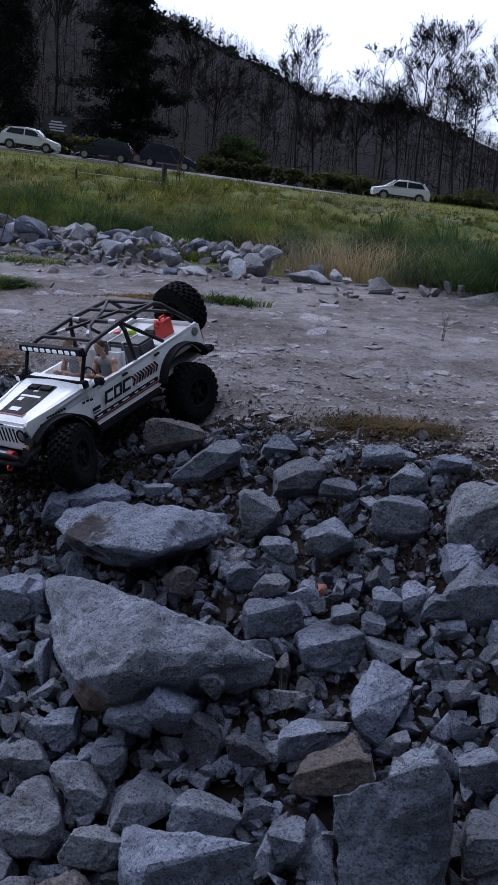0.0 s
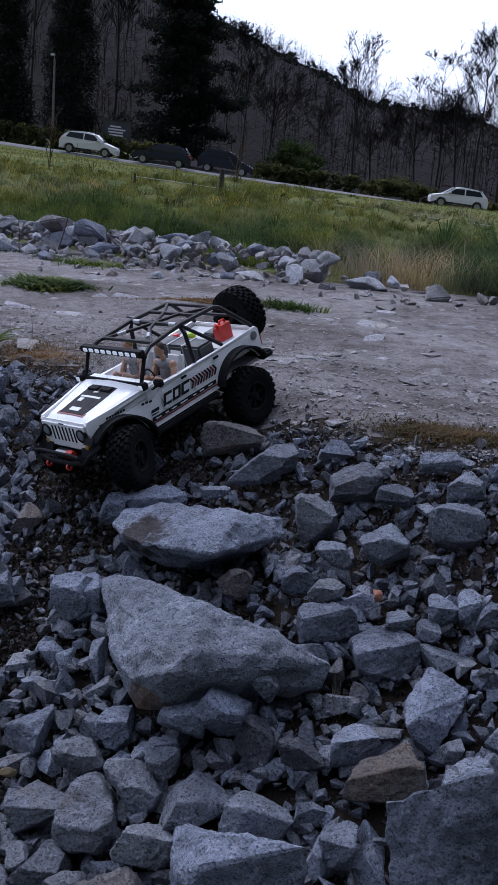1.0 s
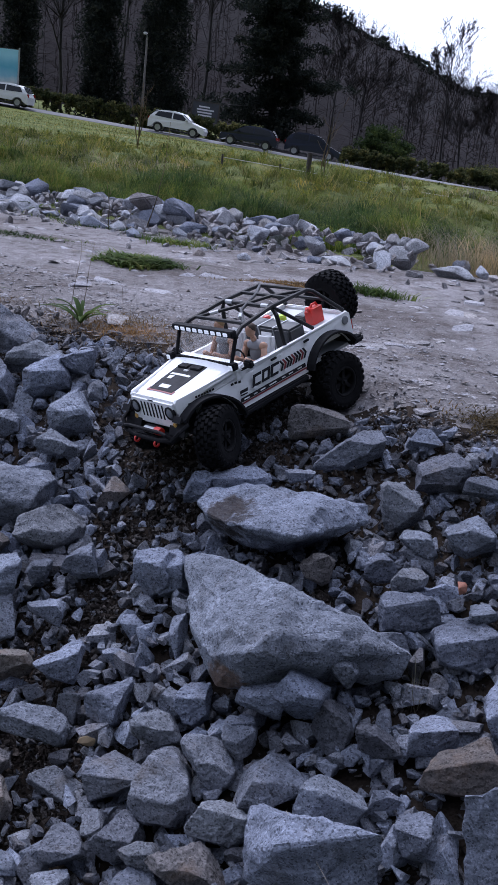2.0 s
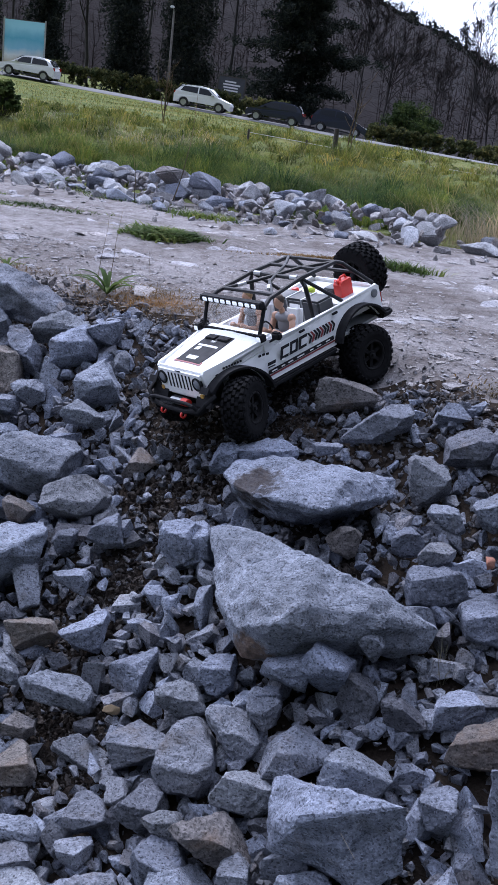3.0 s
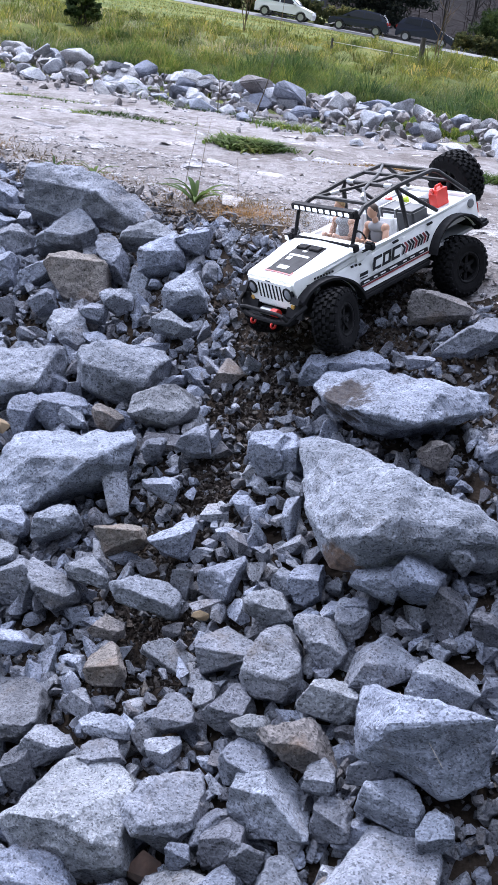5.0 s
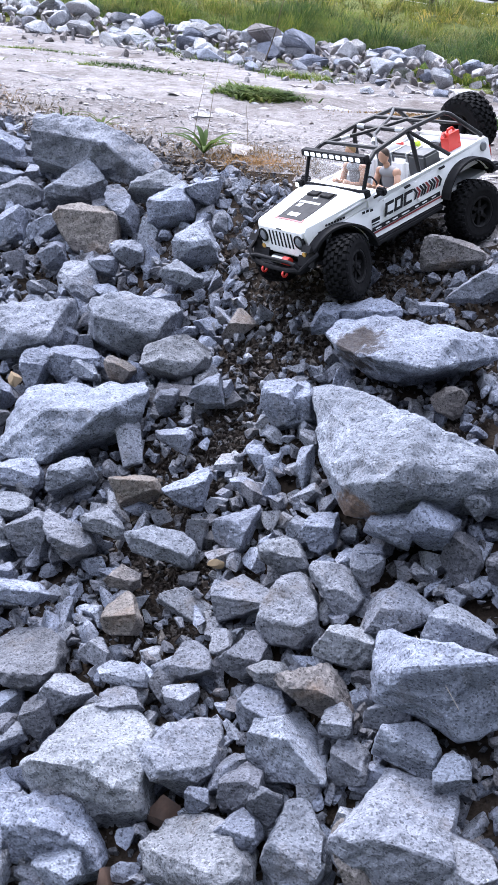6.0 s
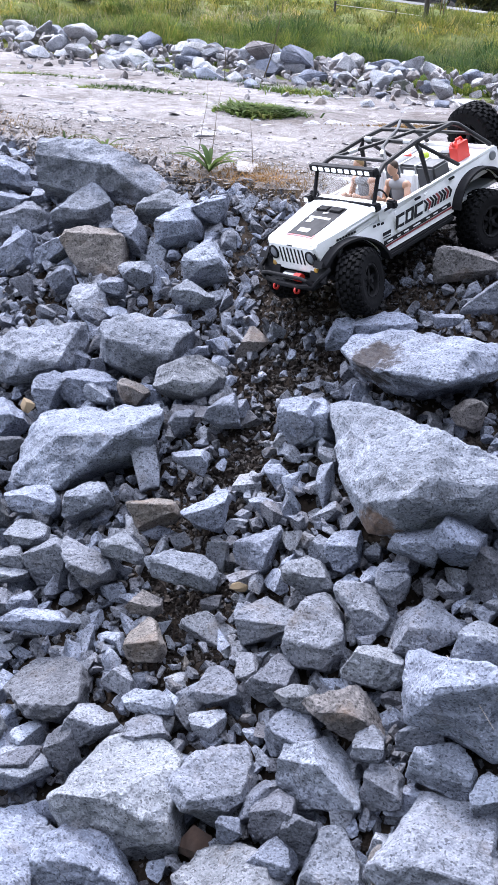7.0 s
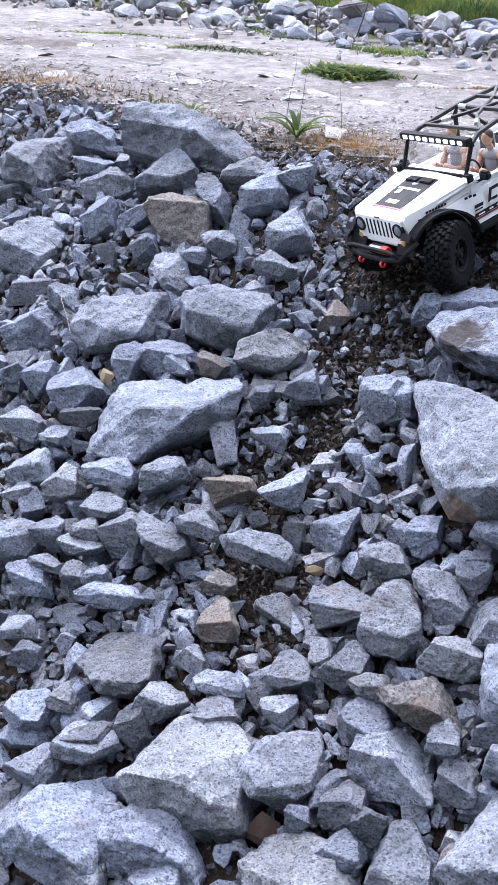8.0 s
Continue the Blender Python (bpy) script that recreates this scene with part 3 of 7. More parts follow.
slope_rock(-0.134, 1.147, -0.468, 0.040, 0.043, 5, 0.70, 0.00, GREY, -0.20)
slope_rock(-0.113, 1.094, -0.490, 0.058, 0.059, -5, 0.75, 0.00, DARK, 0.22)
slope_rock(-0.075, 1.150, -0.449, 0.066, 0.031, 13, 0.70, 0.00, DARK, 0.30)
slope_rock(-0.034, 1.112, -0.457, 0.106, 0.055, -11, 0.60, 0.05, PALE, -0.05)
slope_rock(-0.239, 1.073, -0.538, 0.060, 0.060, 15, 0.70, 0.00, GREY, -0.02)
slope_rock(-0.286, 1.052, -0.563, 0.034, 0.028, 15, 0.70, 0.00, DARK, 0.30)
slope_rock(-0.451, 1.020, -0.629, 0.136, 0.080, -17, 0.72, 0.05, GREY, 0.00)
slope_rock(-0.285, 0.996, -0.592, 0.178, 0.087, -9, 0.68, 0.05, PALE, -0.05)
slope_rock(-0.149, 1.015, -0.542, 0.087, 0.130, 11, 0.70, 0.00, PALE, -0.28)
slope_rock(-0.037, 1.022, -0.504, 0.128, 0.130, -1, 0.55, 0.05, GREY, -0.15)
slope_rock(-0.077, 0.990, -0.533, 0.088, 0.040, -57, 0.80, 0.00, TAN, -0.30)
slope_rock(0.015, 1.074, -0.462, 0.044, 0.048, -5, 0.75, 0.00, PALE, -0.10)
slope_rock(0.037, 0.986, -0.500, 0.070, 0.055, 11, 0.75, 0.00, GREY, -0.20)
slope_rock(-0.223, 1.015, -0.564, 0.056, 0.045, -25, 0.70, 0.00, DARK, 0.25)
slope_rock(-0.197, 1.046, -0.540, 0.041, 0.042, 5, 0.70, 0.00, DARK, 0.25)
slope_rock(-0.439, 0.980, -0.646, 0.067, 0.041, 13, 0.75, 0.00, PALE, -0.10)
slope_rock(-0.526, 0.983, -0.671, 0.043, 0.050, 5, 0.70, 0.00, GREY, -0.10)
slope_rock(-0.597, 1.155, -0.603, 0.050, 0.057, -15, 0.70, 0.00, GREY, -0.10)
slope_rock(-0.546, 1.166, -0.582, 0.045, 0.058, 17, 0.70, 0.00, DARK, 0.15)
slope_rock(-0.657, 1.355, -0.517, 0.102, 0.033, 5, 0.80, 0.00, GREY, -0.10)
slope_rock(-0.701, 1.390, -0.512, 0.055, 0.037, 5, 0.70, 0.00, GREY, 0.00)
slope_rock(-0.745, 1.468, -0.484, 0.044, 0.037, 15, 0.70, 0.00, PALE, -0.10)
slope_rock(-0.131, 1.372, -0.350, 0.032, 0.032, 5, 0.80, 0.00, GREY, -0.10)
slope_rock(0.390, 1.633, -0.058, 0.131, 0.109, 28, 0.60, 0.10, PALE, 0.05)
slope_rock(0.367, 1.497, -0.136, 0.082, 0.100, -8, 0.75, 0.05, GREY, -0.05)
slope_rock(0.280, 1.659, -0.078, 0.080, 0.073, -16, 0.75, 0.00, DARK, 0.22)
slope_rock(0.161, 1.652, -0.117, 0.062, 0.061, 30, 0.85, 0.00, PALE, -0.20)
slope_rock(0.053, 1.737, -0.105, 0.061, 0.082, 20, 0.75, 0.00, PALE, -0.20)
slope_rock(0.081, 1.656, -0.139, 0.093, 0.032, -32, 0.85, 0.00, PALE, -0.15)
slope_rock(0.107, 1.789, -0.062, 0.103, 0.057, 8, 0.75, 0.00, GREY, -0.10)
slope_rock(0.081, 1.581, -0.178, 0.064, 0.034, 26, 0.70, 0.00, PALE, -0.10)
slope_rock(0.072, 1.523, -0.211, 0.099, 0.054, 8, 0.70, 0.05, DARK, 0.16)
slope_rock(0.163, 1.464, -0.214, 0.105, 0.076, -4, 0.70, 0.00, DARK, 0.16)
slope_rock(0.185, 1.503, -0.187, 0.046, 0.031, 20, 0.60, 0.00, PALE, -0.15)
slope_rock(0.249, 1.510, -0.165, 0.048, 0.051, 14, 0.75, 0.00, GREY, -0.10)
slope_rock(0.285, 1.505, -0.156, 0.038, 0.051, 16, 0.70, 0.00, GREY, -0.15)
slope_rock(0.315, 1.471, -0.165, 0.087, 0.039, 44, 0.70, 0.00, DARK, 0.10)
slope_rock(0.225, 1.365, -0.247, 0.119, 0.058, 66, 0.70, 0.00, GREY, -0.20)
slope_rock(0.123, 1.339, -0.291, 0.074, 0.061, 14, 0.65, 0.00, GREY, -0.08)
slope_rock(0.052, 1.325, -0.320, 0.083, 0.032, -14, 0.75, 0.00, DARK, 0.10)
slope_rock(0.166, 1.282, -0.308, 0.121, 0.064, 12, 0.50, 0.05, TAN, 0.05)
slope_rock(0.261, 1.267, -0.287, 0.071, 0.033, 10, 0.75, 0.00, PALE, -0.20)
slope_rock(0.344, 1.255, -0.269, 0.063, 0.080, 28, 0.70, 0.00, GREY, -0.10)
slope_rock(0.104, 1.219, -0.360, 0.040, 0.076, -4, 0.80, 0.00, GREY, -0.20)
slope_rock(0.007, 1.444, -0.271, 0.058, 0.040, -22, 0.70, 0.00, GREY, -0.10)
slope_rock(0.338, 1.162, -0.319, 0.068, 0.065, 24, 0.70, 0.00, GREY, -0.10)
slope_rock(0.293, 1.728, -0.038, 0.061, 0.044, 10, 0.75, 0.00, PALE, -0.15)
slope_rock(0.364, 1.740, -0.010, 0.065, 0.028, 8, 0.75, 0.00, GREY, -0.20)
slope_rock(0.183, 1.738, -0.065, 0.065, 0.037, -2, 0.75, 0.00, DARK, 0.00)
slope_rock(0.268, 1.780, -0.018, 0.104, 0.024, 6, 0.85, 0.00, PALE, -0.20)
slope_rock(0.223, 1.479, -0.189, 0.033, 0.033, 4, 0.80, 0.00, DARK, 0.00)
slope_rock(0.034, 1.607, -0.179, 0.054, 0.038, 16, 0.70, 0.00, DARK, 0.05)
slope_rock(0.350, 1.552, -0.112, 0.050, 0.059, 34, 0.70, 0.00, GREY, -0.20)
slope_rock(-1.338, 2.488, -0.132, 0.140, 0.164, -5, 0.80, 0.00, GREY, -0.25)
slope_rock(-1.213, 2.195, -0.247, 0.133, 0.137, -3, 0.75, 0.05, PALE, -0.15)
slope_rock(-1.092, 1.945, -0.341, 0.110, 0.126, 9, 0.75, 0.00, GREY, 0.12)
slope_rock(-1.035, 1.999, -0.295, 0.070, 0.063, 3, 0.80, 0.00, PALE, 0.10)
slope_rock(-1.062, 1.824, -0.394, 0.056, 0.067, 3, 0.80, 0.00, DARK, 0.20)
slope_rock(-0.996, 1.813, -0.381, 0.081, 0.051, 63, 0.80, 0.00, GREY, -0.10)
slope_rock(-0.906, 1.768, -0.377, 0.099, 0.076, 27, 0.70, 0.00, GREY, -0.20)
slope_rock(-0.980, 1.700, -0.434, 0.082, 0.049, -9, 0.75, 0.00, PALE, -0.15)
slope_rock(-0.889, 1.661, -0.427, 0.061, 0.036, -5, 0.75, 0.00, PALE, -0.10)
slope_rock(-0.857, 1.696, -0.399, 0.093, 0.034, 7, 0.75, 0.00, DARK, 0.20)
slope_rock(-0.923, 1.613, -0.462, 0.082, 0.078, 23, 0.70, 0.00, PALE, -0.25)
slope_rock(-0.838, 1.565, -0.462, 0.070, 0.055, 23, 0.70, 0.00, PALE, -0.15)
slope_rock(-0.868, 1.470, -0.520, 0.072, 0.092, -3, 0.80, 0.05, PALE, -0.35)
slope_rock(-0.913, 1.555, -0.490, 0.056, 0.033, 9, 0.75, 0.00, GREY, -0.10)
slope_rock(-0.812, 1.470, -0.504, 0.058, 0.047, -11, 0.75, 0.00, GREY, 0.00)
slope_rock(-0.750, 1.450, -0.495, 0.071, 0.039, 21, 0.70, 0.00, PALE, -0.10)
slope_rock(-0.738, 1.513, -0.459, 0.071, 0.046, 13, 0.75, 0.00, PALE, -0.15)
slope_rock(-0.811, 1.392, -0.544, 0.065, 0.050, 9, 0.70, 0.00, GREY, -0.05)
slope_rock(-0.792, 1.416, -0.526, 0.069, 0.028, 7, 0.80, 0.00, PALE, -0.15)
slope_rock(-0.734, 1.395, -0.519, 0.047, 0.037, 3, 0.75, 0.00, GREY, -0.10)
slope_rock(-0.709, 1.188, -0.619, 0.056, 0.057, -21, 0.75, 0.00, GREY, -0.10)
slope_rock(-0.667, 1.203, -0.599, 0.051, 0.033, 9, 0.75, 0.00, PALE, -0.10)
slope_rock(-0.610, 1.145, -0.612, 0.101, 0.055, 39, 0.65, 0.05, PALE, -0.12)
slope_rock(-0.664, 1.115, -0.644, 0.058, 0.070, -11, 0.70, 0.00, GREY, -0.15)
slope_rock(-0.667, 1.060, -0.673, 0.069, 0.066, 27, 0.70, 0.00, PALE, -0.25)
slope_rock(-0.594, 1.036, -0.664, 0.132, 0.121, 13, 0.65, 0.05, GREY, -0.08)
slope_rock(-0.757, 1.265, -0.593, 0.053, 0.037, 3, 0.75, 0.00, DARK, 0.20)
slope_rock(-0.793, 1.310, -0.581, 0.060, 0.038, 11, 0.75, 0.00, PALE, -0.10)
slope_rock(-0.115, 1.387, -0.297, 0.069, 0.065, -8, 0.85, 0.0, GREY, -0.30)
slope_rock(-0.054, 1.373, -0.285, 0.063, 0.060, 4, 0.85, 0.0, GREY, -0.25)
slope_rock(0.002, 1.402, -0.254, 0.048, 0.041, -35, 0.75, 0.0, PALE, -0.10)


def corner_rock(x, y, z, corners, thick, material, label, seed):
    """A great broken block: corners across, up and out of the bank, hulled and worn."""
    rng = random.Random(seed)
    bm = bmesh.new()
    for a, u, out in corners:
        out += 0.31 * a - 0.35 * u
        bm.verts.new((a, -out, u))
        bm.verts.new((a * 0.6, thick - out, u * 0.6))
    bmesh.ops.convex_hull(bm, input=bm.verts[:])
    bmesh.ops.delete(bm, geom=[v for v in bm.verts if not v.link_faces], context="VERTS")
    bmesh.ops.dissolve_limit(bm, angle_limit=radians(7), verts=bm.verts[:], edges=bm.edges[:])
    bmesh.ops.recalc_face_normals(bm, faces=bm.faces[:])
    weather(bm, rng, 0.2, rounds=4)
    ob = part("granite_rock", bm, material, smooth=True)
    ob.matrix_world = Matrix.Translation((x, y, z)) @ ROCK_TURN
    tagged(ob, label, "rock", group="large rocks of the bank")
    for a, u, out in corners:
        p = Vector((x, y, z)) + ROCK_ACROSS * a * 0.6 + ROCK_UP * u * 0.6
        placed.append((p.x, p.y, p.z, 0.075, 0.1, 0.1))


# the great three-cornered rock: its wide half tips back to the light, the narrow half turns under
corner_rock(-0.162, 1.546, -0.269, [(-0.13, 0.091, 0.035), (-0.096, 0.092, 0.045), (-0.019, 0.065, 0.065), (0.078, 0.019, 0.105), (0.144, -0.004, 0.07), (0.204, -0.014, 0.03), (0.261, -0.028, -0.015), (0.248, -0.055, -0.04), (0.202, -0.075, -0.03), (0.113, -0.077, 0.0), (0.08, -0.064, 0.13), (0.056, -0.099, 0.13), (-0.012, -0.102, 0.085), (-0.0, -0.132, 0.03), (0.037, -0.128, 0.035), (-0.074, -0.033, 0.05)], 0.12, TIPPED,
            "large pale three-cornered granite rock with a rusty lower tip", 5)
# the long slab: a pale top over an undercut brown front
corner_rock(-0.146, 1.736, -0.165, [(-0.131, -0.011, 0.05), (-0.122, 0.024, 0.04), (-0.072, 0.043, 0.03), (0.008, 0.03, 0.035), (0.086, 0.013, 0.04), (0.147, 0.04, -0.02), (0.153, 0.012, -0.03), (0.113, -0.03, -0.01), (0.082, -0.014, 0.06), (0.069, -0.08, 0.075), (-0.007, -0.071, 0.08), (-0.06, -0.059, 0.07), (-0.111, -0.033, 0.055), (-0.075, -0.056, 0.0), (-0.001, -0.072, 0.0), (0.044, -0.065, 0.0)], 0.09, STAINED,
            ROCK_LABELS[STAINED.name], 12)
corner_rock(-0.021, 1.187, -0.414, [(-0.086, 0.045, 0.035), (-0.021, 0.032, 0.1), (-0.024, -0.005, 0.1), (-0.071, -0.014, 0.05), (-0.067, -0.043, 0.02), (0.003, -0.036, 0.01), (0.045, -0.061, -0.02), (0.098, -0.029, -0.01), (0.089, 0.035, 0.09)], 0.10, GREY,
            "broad dark granite block with one pale corner on the bank", 14)
# its darker granite holds the shade of the steep face
corner_rock(0.226, 1.191, -0.337, [(-0.072, 0.016, 0.11), (-0.009, 0.042, 0.13), (0.043, 0.061, 0.13), (0.069, 0.039, 0.03), (0.073, -0.016, 0.01), (0.068, -0.07, -0.03), (0.034, -0.077, 0.0), (-0.053, -0.087, 0.0), (-0.064, -0.029, 0.06)], 0.10, DARK,
            "large granite block, shade of its steep face held in a dark tone", 15)
corner_rock(-0.699, 1.67, -0.366, [(-0.128, 0.053, 0.0), (-0.011, 0.084, -0.006), (0.106, 0.102, -0.012), (0.136, 0.072, 0.008), (0.131, 0.029, -0.022), (0.086, 0.014, 0.034), (-0.024, -0.005, 0.046),
                                   (0.018, -0.047, -0.014), (-0.004, -0.089, -0.004), (-0.115, -0.094, 0.004)], 0.10, PALE,
            "broad pale granite slab with a flat top on the bank", 8)

# ---- meadow, road and woods behind ----
def spot(az, d):
    """A place by bearing in degrees and distance, set to fit the camera's view."""
    return d * math.sin(radians(az)), d * math.cos(radians(az))


def road_line(x):
    return 80.0 + 0 * x


rx_ = np.arange(-140, 141, 4.0)
rows_ = []
for off in (-2.9, -2.7, 0.0, 2.7, 2.9):
    lift = 0.02 if abs(off) > 2.8 else 0.10 + 0.03 * (off == 0)
    rows_.append(np.stack([rx_, road_line(rx_) + off, lay(rx_, road_line(rx_) + off) + lift], -1))
rv = np.concatenate(rows_)
n_ = len(rx_)
rf = np.array([[r * n_ + i, r * n_ + i + 1, (r + 1) * n_ + i + 1, (r + 1) * n_ + i] for r in range(4) for i in range(n_ - 1)])
tagged(new("road", array_mesh("road", rv, rf, ASPHALT, True)), "grey asphalt country road past the meadow", "road", kind="structure")


def blades(name, x, y, height, width, material, label, category, lean=0.35, seed=1, lift=0.0):
    """Grass: every blade a bent, tapered strip on the ground."""
    rng = np.random.default_rng(seed)
    n = len(x)
    z = lay(x, y) - 0.01 + lift
    a = rng.uniform(0, 6.283, n)
    side = np.stack([np.cos(a), np.sin(a), np.zeros(n)], -1) * width[:, None] * 0.5
    b = a + 1.571 + rng.normal(0, 0.5, n)
    bend = (height * np.abs(rng.normal(lean, 0.25, n)))[:, None] * np.stack([np.cos(b), np.sin(b), np.zeros(n)], -1)
    root = np.stack([x, y, z], -1)
    rise = np.zeros((n, 3))
    rise[:, 2] = height
    one = root + rise * 0.5 + bend * 0.28
    tip = root + rise * np.clip(1.02 - np.abs(bend).max(1) / np.maximum(height, 1e-4) * 0.35, 0.3, 1)[:, None] + bend
    v = np.stack([root - side, root + side, one + side * 0.8, one - side * 0.8, tip], 1).reshape(-1, 3)
    k = np.arange(n)[:, None] * 5
    f = np.concatenate([k + np.array([[0, 1, 2]]), k + np.array([[0, 2, 3]]), k + np.array([[3, 2, 4]])])
    return tagged(new(name, array_mesh(name, v, f, material)), label, category, kind="stuff")


def meadow_points(count, r0, r1, seed, power=1.0, a0=-31, a1=22, edge=5.95):
    rng = np.random.default_rng(seed)
    u = rng.random(count)
    r = r0 * (r1 / r0) ** (u ** power)
    a = np.radians(rng.uniform(a0, a1, count))
    x, y = r * np.sin(a), r * np.cos(a)
    keep = (y + 0.53 * x > edge + fractal(x, y, 2.0, 2, 9) * 0.15 - np.clip(x, 0, 1.5) * 0.15) & (y < 76.0)
    return x[keep], y[keep], r[keep], rng


def tussocks(name, count, per, r0, r1, tall, material, label, seed, width=0.0030, droop=0.3, reach=(-31, 22), heap=0.3, edge=5.95):
    """Grass in arching clumps: the blades of a clump lean out from its middle."""
    cx, cy, cr, rng = meadow_points(count, r0, r1, seed, 1.0, *reach, edge)
    n = len(cx)
    size = tall * rng.uniform(0.55, 1.3, n) * np.clip(1.0 + 0.5 * fractal(cx, cy, 0.9, 3, 4) + 0.45 * fractal(cx, cy, 4.0, 2, 8), 0.35, 1.5) * np.clip(1 - 0.3 * cx, 0.4, 1)
    k = np.repeat(np.arange(n), per)
    wind = rng.uniform(0, 6.283, n)
    a = np.where(rng.random(len(k)) < 0.35, wind[k] + rng.normal(0, 0.6, len(k)), rng.uniform(0, 6.283, len(k)))
    q = size[k] * 1.1 * rng.random(len(k)) ** 0.6
    x, y = cx[k] + q * np.cos(a) * 0.9, cy[k] + q * np.sin(a) * 0.9
    h = size[k] * rng.uniform(0.5, 1.1, len(k))
    lean = droop + (q / (size[k] * 1.1)) * rng.uniform(0.4, 1.2, len(k)) + rng.normal(0, 0.12, len(k))
    out = np.stack([np.cos(a), np.sin(a), np.zeros(len(k))], -1) * (h * lean)[:, None]
    side = np.stack([-np.sin(a), np.cos(a), np.zeros(len(k))], -1) * (width * np.maximum(cr[k] / 4.5, 1) * rng.uniform(0.6, 1.4, len(k)))[:, None]
    mound = size[k] * heap * (1 - (q / (size[k] * 1.1)) ** 2)
    root = np.stack([x, y, lay(x, y) - 0.02 + mound], -1)
    rise = np.array([0.0, 0.0, 1.0])
    ring = []
    for t, w in ((0.0, 0.5), (0.4, 0.46), (0.75, 0.32), (1.0, 0.0)):
        p = root + rise * (h * math.sin(t * 2.55) * (1 - 0.2 * t))[:, None] + out * t ** 1.15
        ring += [p - side * w, p + side * w] if w else [p]
    v = np.stack(ring, 1).reshape(-1, 3)
    b = np.arange(len(k))[:, None] * 7
    f = np.concatenate([b + np.array([q]) for q in ((0, 1, 3), (0, 3, 2), (2, 3, 5), (2, 5, 4), (4, 5, 6))])
    return tagged(new(name, array_mesh(name, v, f, material)), label, "grass", kind="stuff")


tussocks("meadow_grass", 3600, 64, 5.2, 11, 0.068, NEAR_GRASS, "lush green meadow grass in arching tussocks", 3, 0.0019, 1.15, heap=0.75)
tussocks("middle_grass", 3600, 30, 10, 45, 0.09, GRASS, "green meadow grass in uneven drooping tufts", 13, 0.0022, 1.1, heap=0.7)
tussocks("yellow_grass", 2000, 32, 8, 40, 0.095, YELLOW_GRASS, "yellowing meadow grass in bright tufts", 14, 0.0022, 1.1, heap=0.75)
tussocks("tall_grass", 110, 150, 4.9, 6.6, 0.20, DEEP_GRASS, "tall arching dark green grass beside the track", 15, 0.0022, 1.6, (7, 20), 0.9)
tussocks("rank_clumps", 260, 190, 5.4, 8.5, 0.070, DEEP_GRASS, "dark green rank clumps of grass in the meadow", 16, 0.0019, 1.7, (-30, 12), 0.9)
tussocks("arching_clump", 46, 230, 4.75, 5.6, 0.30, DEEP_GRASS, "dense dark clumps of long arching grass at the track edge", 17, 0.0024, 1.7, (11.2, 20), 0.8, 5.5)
fxx, fyy, fr, frng = meadow_points(42000, 28, 76, 4, 0.8)
blades("far_grass", fxx, fyy, frng.uniform(0.05, 0.14, len(fxx)), 0.006 * fr / 12 * frng.uniform(0.6, 1.3, len(fxx)), YELLOW_GRASS, "short yellow-green grass towards the road", "grass", 0.9, 6)
dxx, dyy, dr_, drng = meadow_points(60000, 5.0, 24, 7, 0.9)
keep = fractal(dxx, dyy, 0.9, 3, 12) + 0.55 * np.clip(dxx, -0.5, 1.2) * (dyy < 8) * (dxx < 0.95) > 0.50
dxx, dyy, dr_ = dxx[keep], dyy[keep], dr_[keep]
blades("dry_grass", dxx, dyy, drng.uniform(0.08, 0.24, len(dxx)), 0.0014 * np.maximum(dr_ / 4.5, 1) * drng.uniform(0.7, 1.4, len(dxx)), DRY_GRASS, "pale dry grass stems leaning in the meadow", "grass", 0.7, 8)


def sticks(name, segs, material, parent=None, sides=4, label=""):
    """Stems and branches: tapered prisms between two points each."""
    s = np.array([(*a, *b, r0, r1) for a, b, r0, r1 in segs])
    a, b, r0, r1 = s[:, :3], s[:, 3:6], s[:, 6], s[:, 7]
    w = b - a
    w /= np.maximum(np.linalg.norm(w, axis=1), 1e-9)[:, None]
    ref = np.where(np.abs(w[:, 2:3]) > 0.9, np.array([[1.0, 0, 0]]), np.array([[0, 0, 1.0]]))
    u = np.cross(w, ref)
    u /= np.linalg.norm(u, axis=1)[:, None]
    t = np.cross(w, u)
    rings = []
    for p, r in ((a, r0), (b, r1)):
        for k in range(sides):
            q = 6.2832 * k / sides
            rings.append(p + (u * math.cos(q) + t * math.sin(q)) * r[:, None])
    v = np.stack(rings, 1).reshape(-1, 3)
    base = np.arange(len(s))[:, None] * 2 * sides
    f = np.concatenate([base + np.array([[k, (k + 1) % sides, sides + (k + 1) % sides, sides + k]]) for k in range(sides)])
    ob = new(name, array_mesh(name, v, f, material, True))
    if parent is not None:
        ob.parent = parent
    if label:
        ob["label"] = label
    return ob


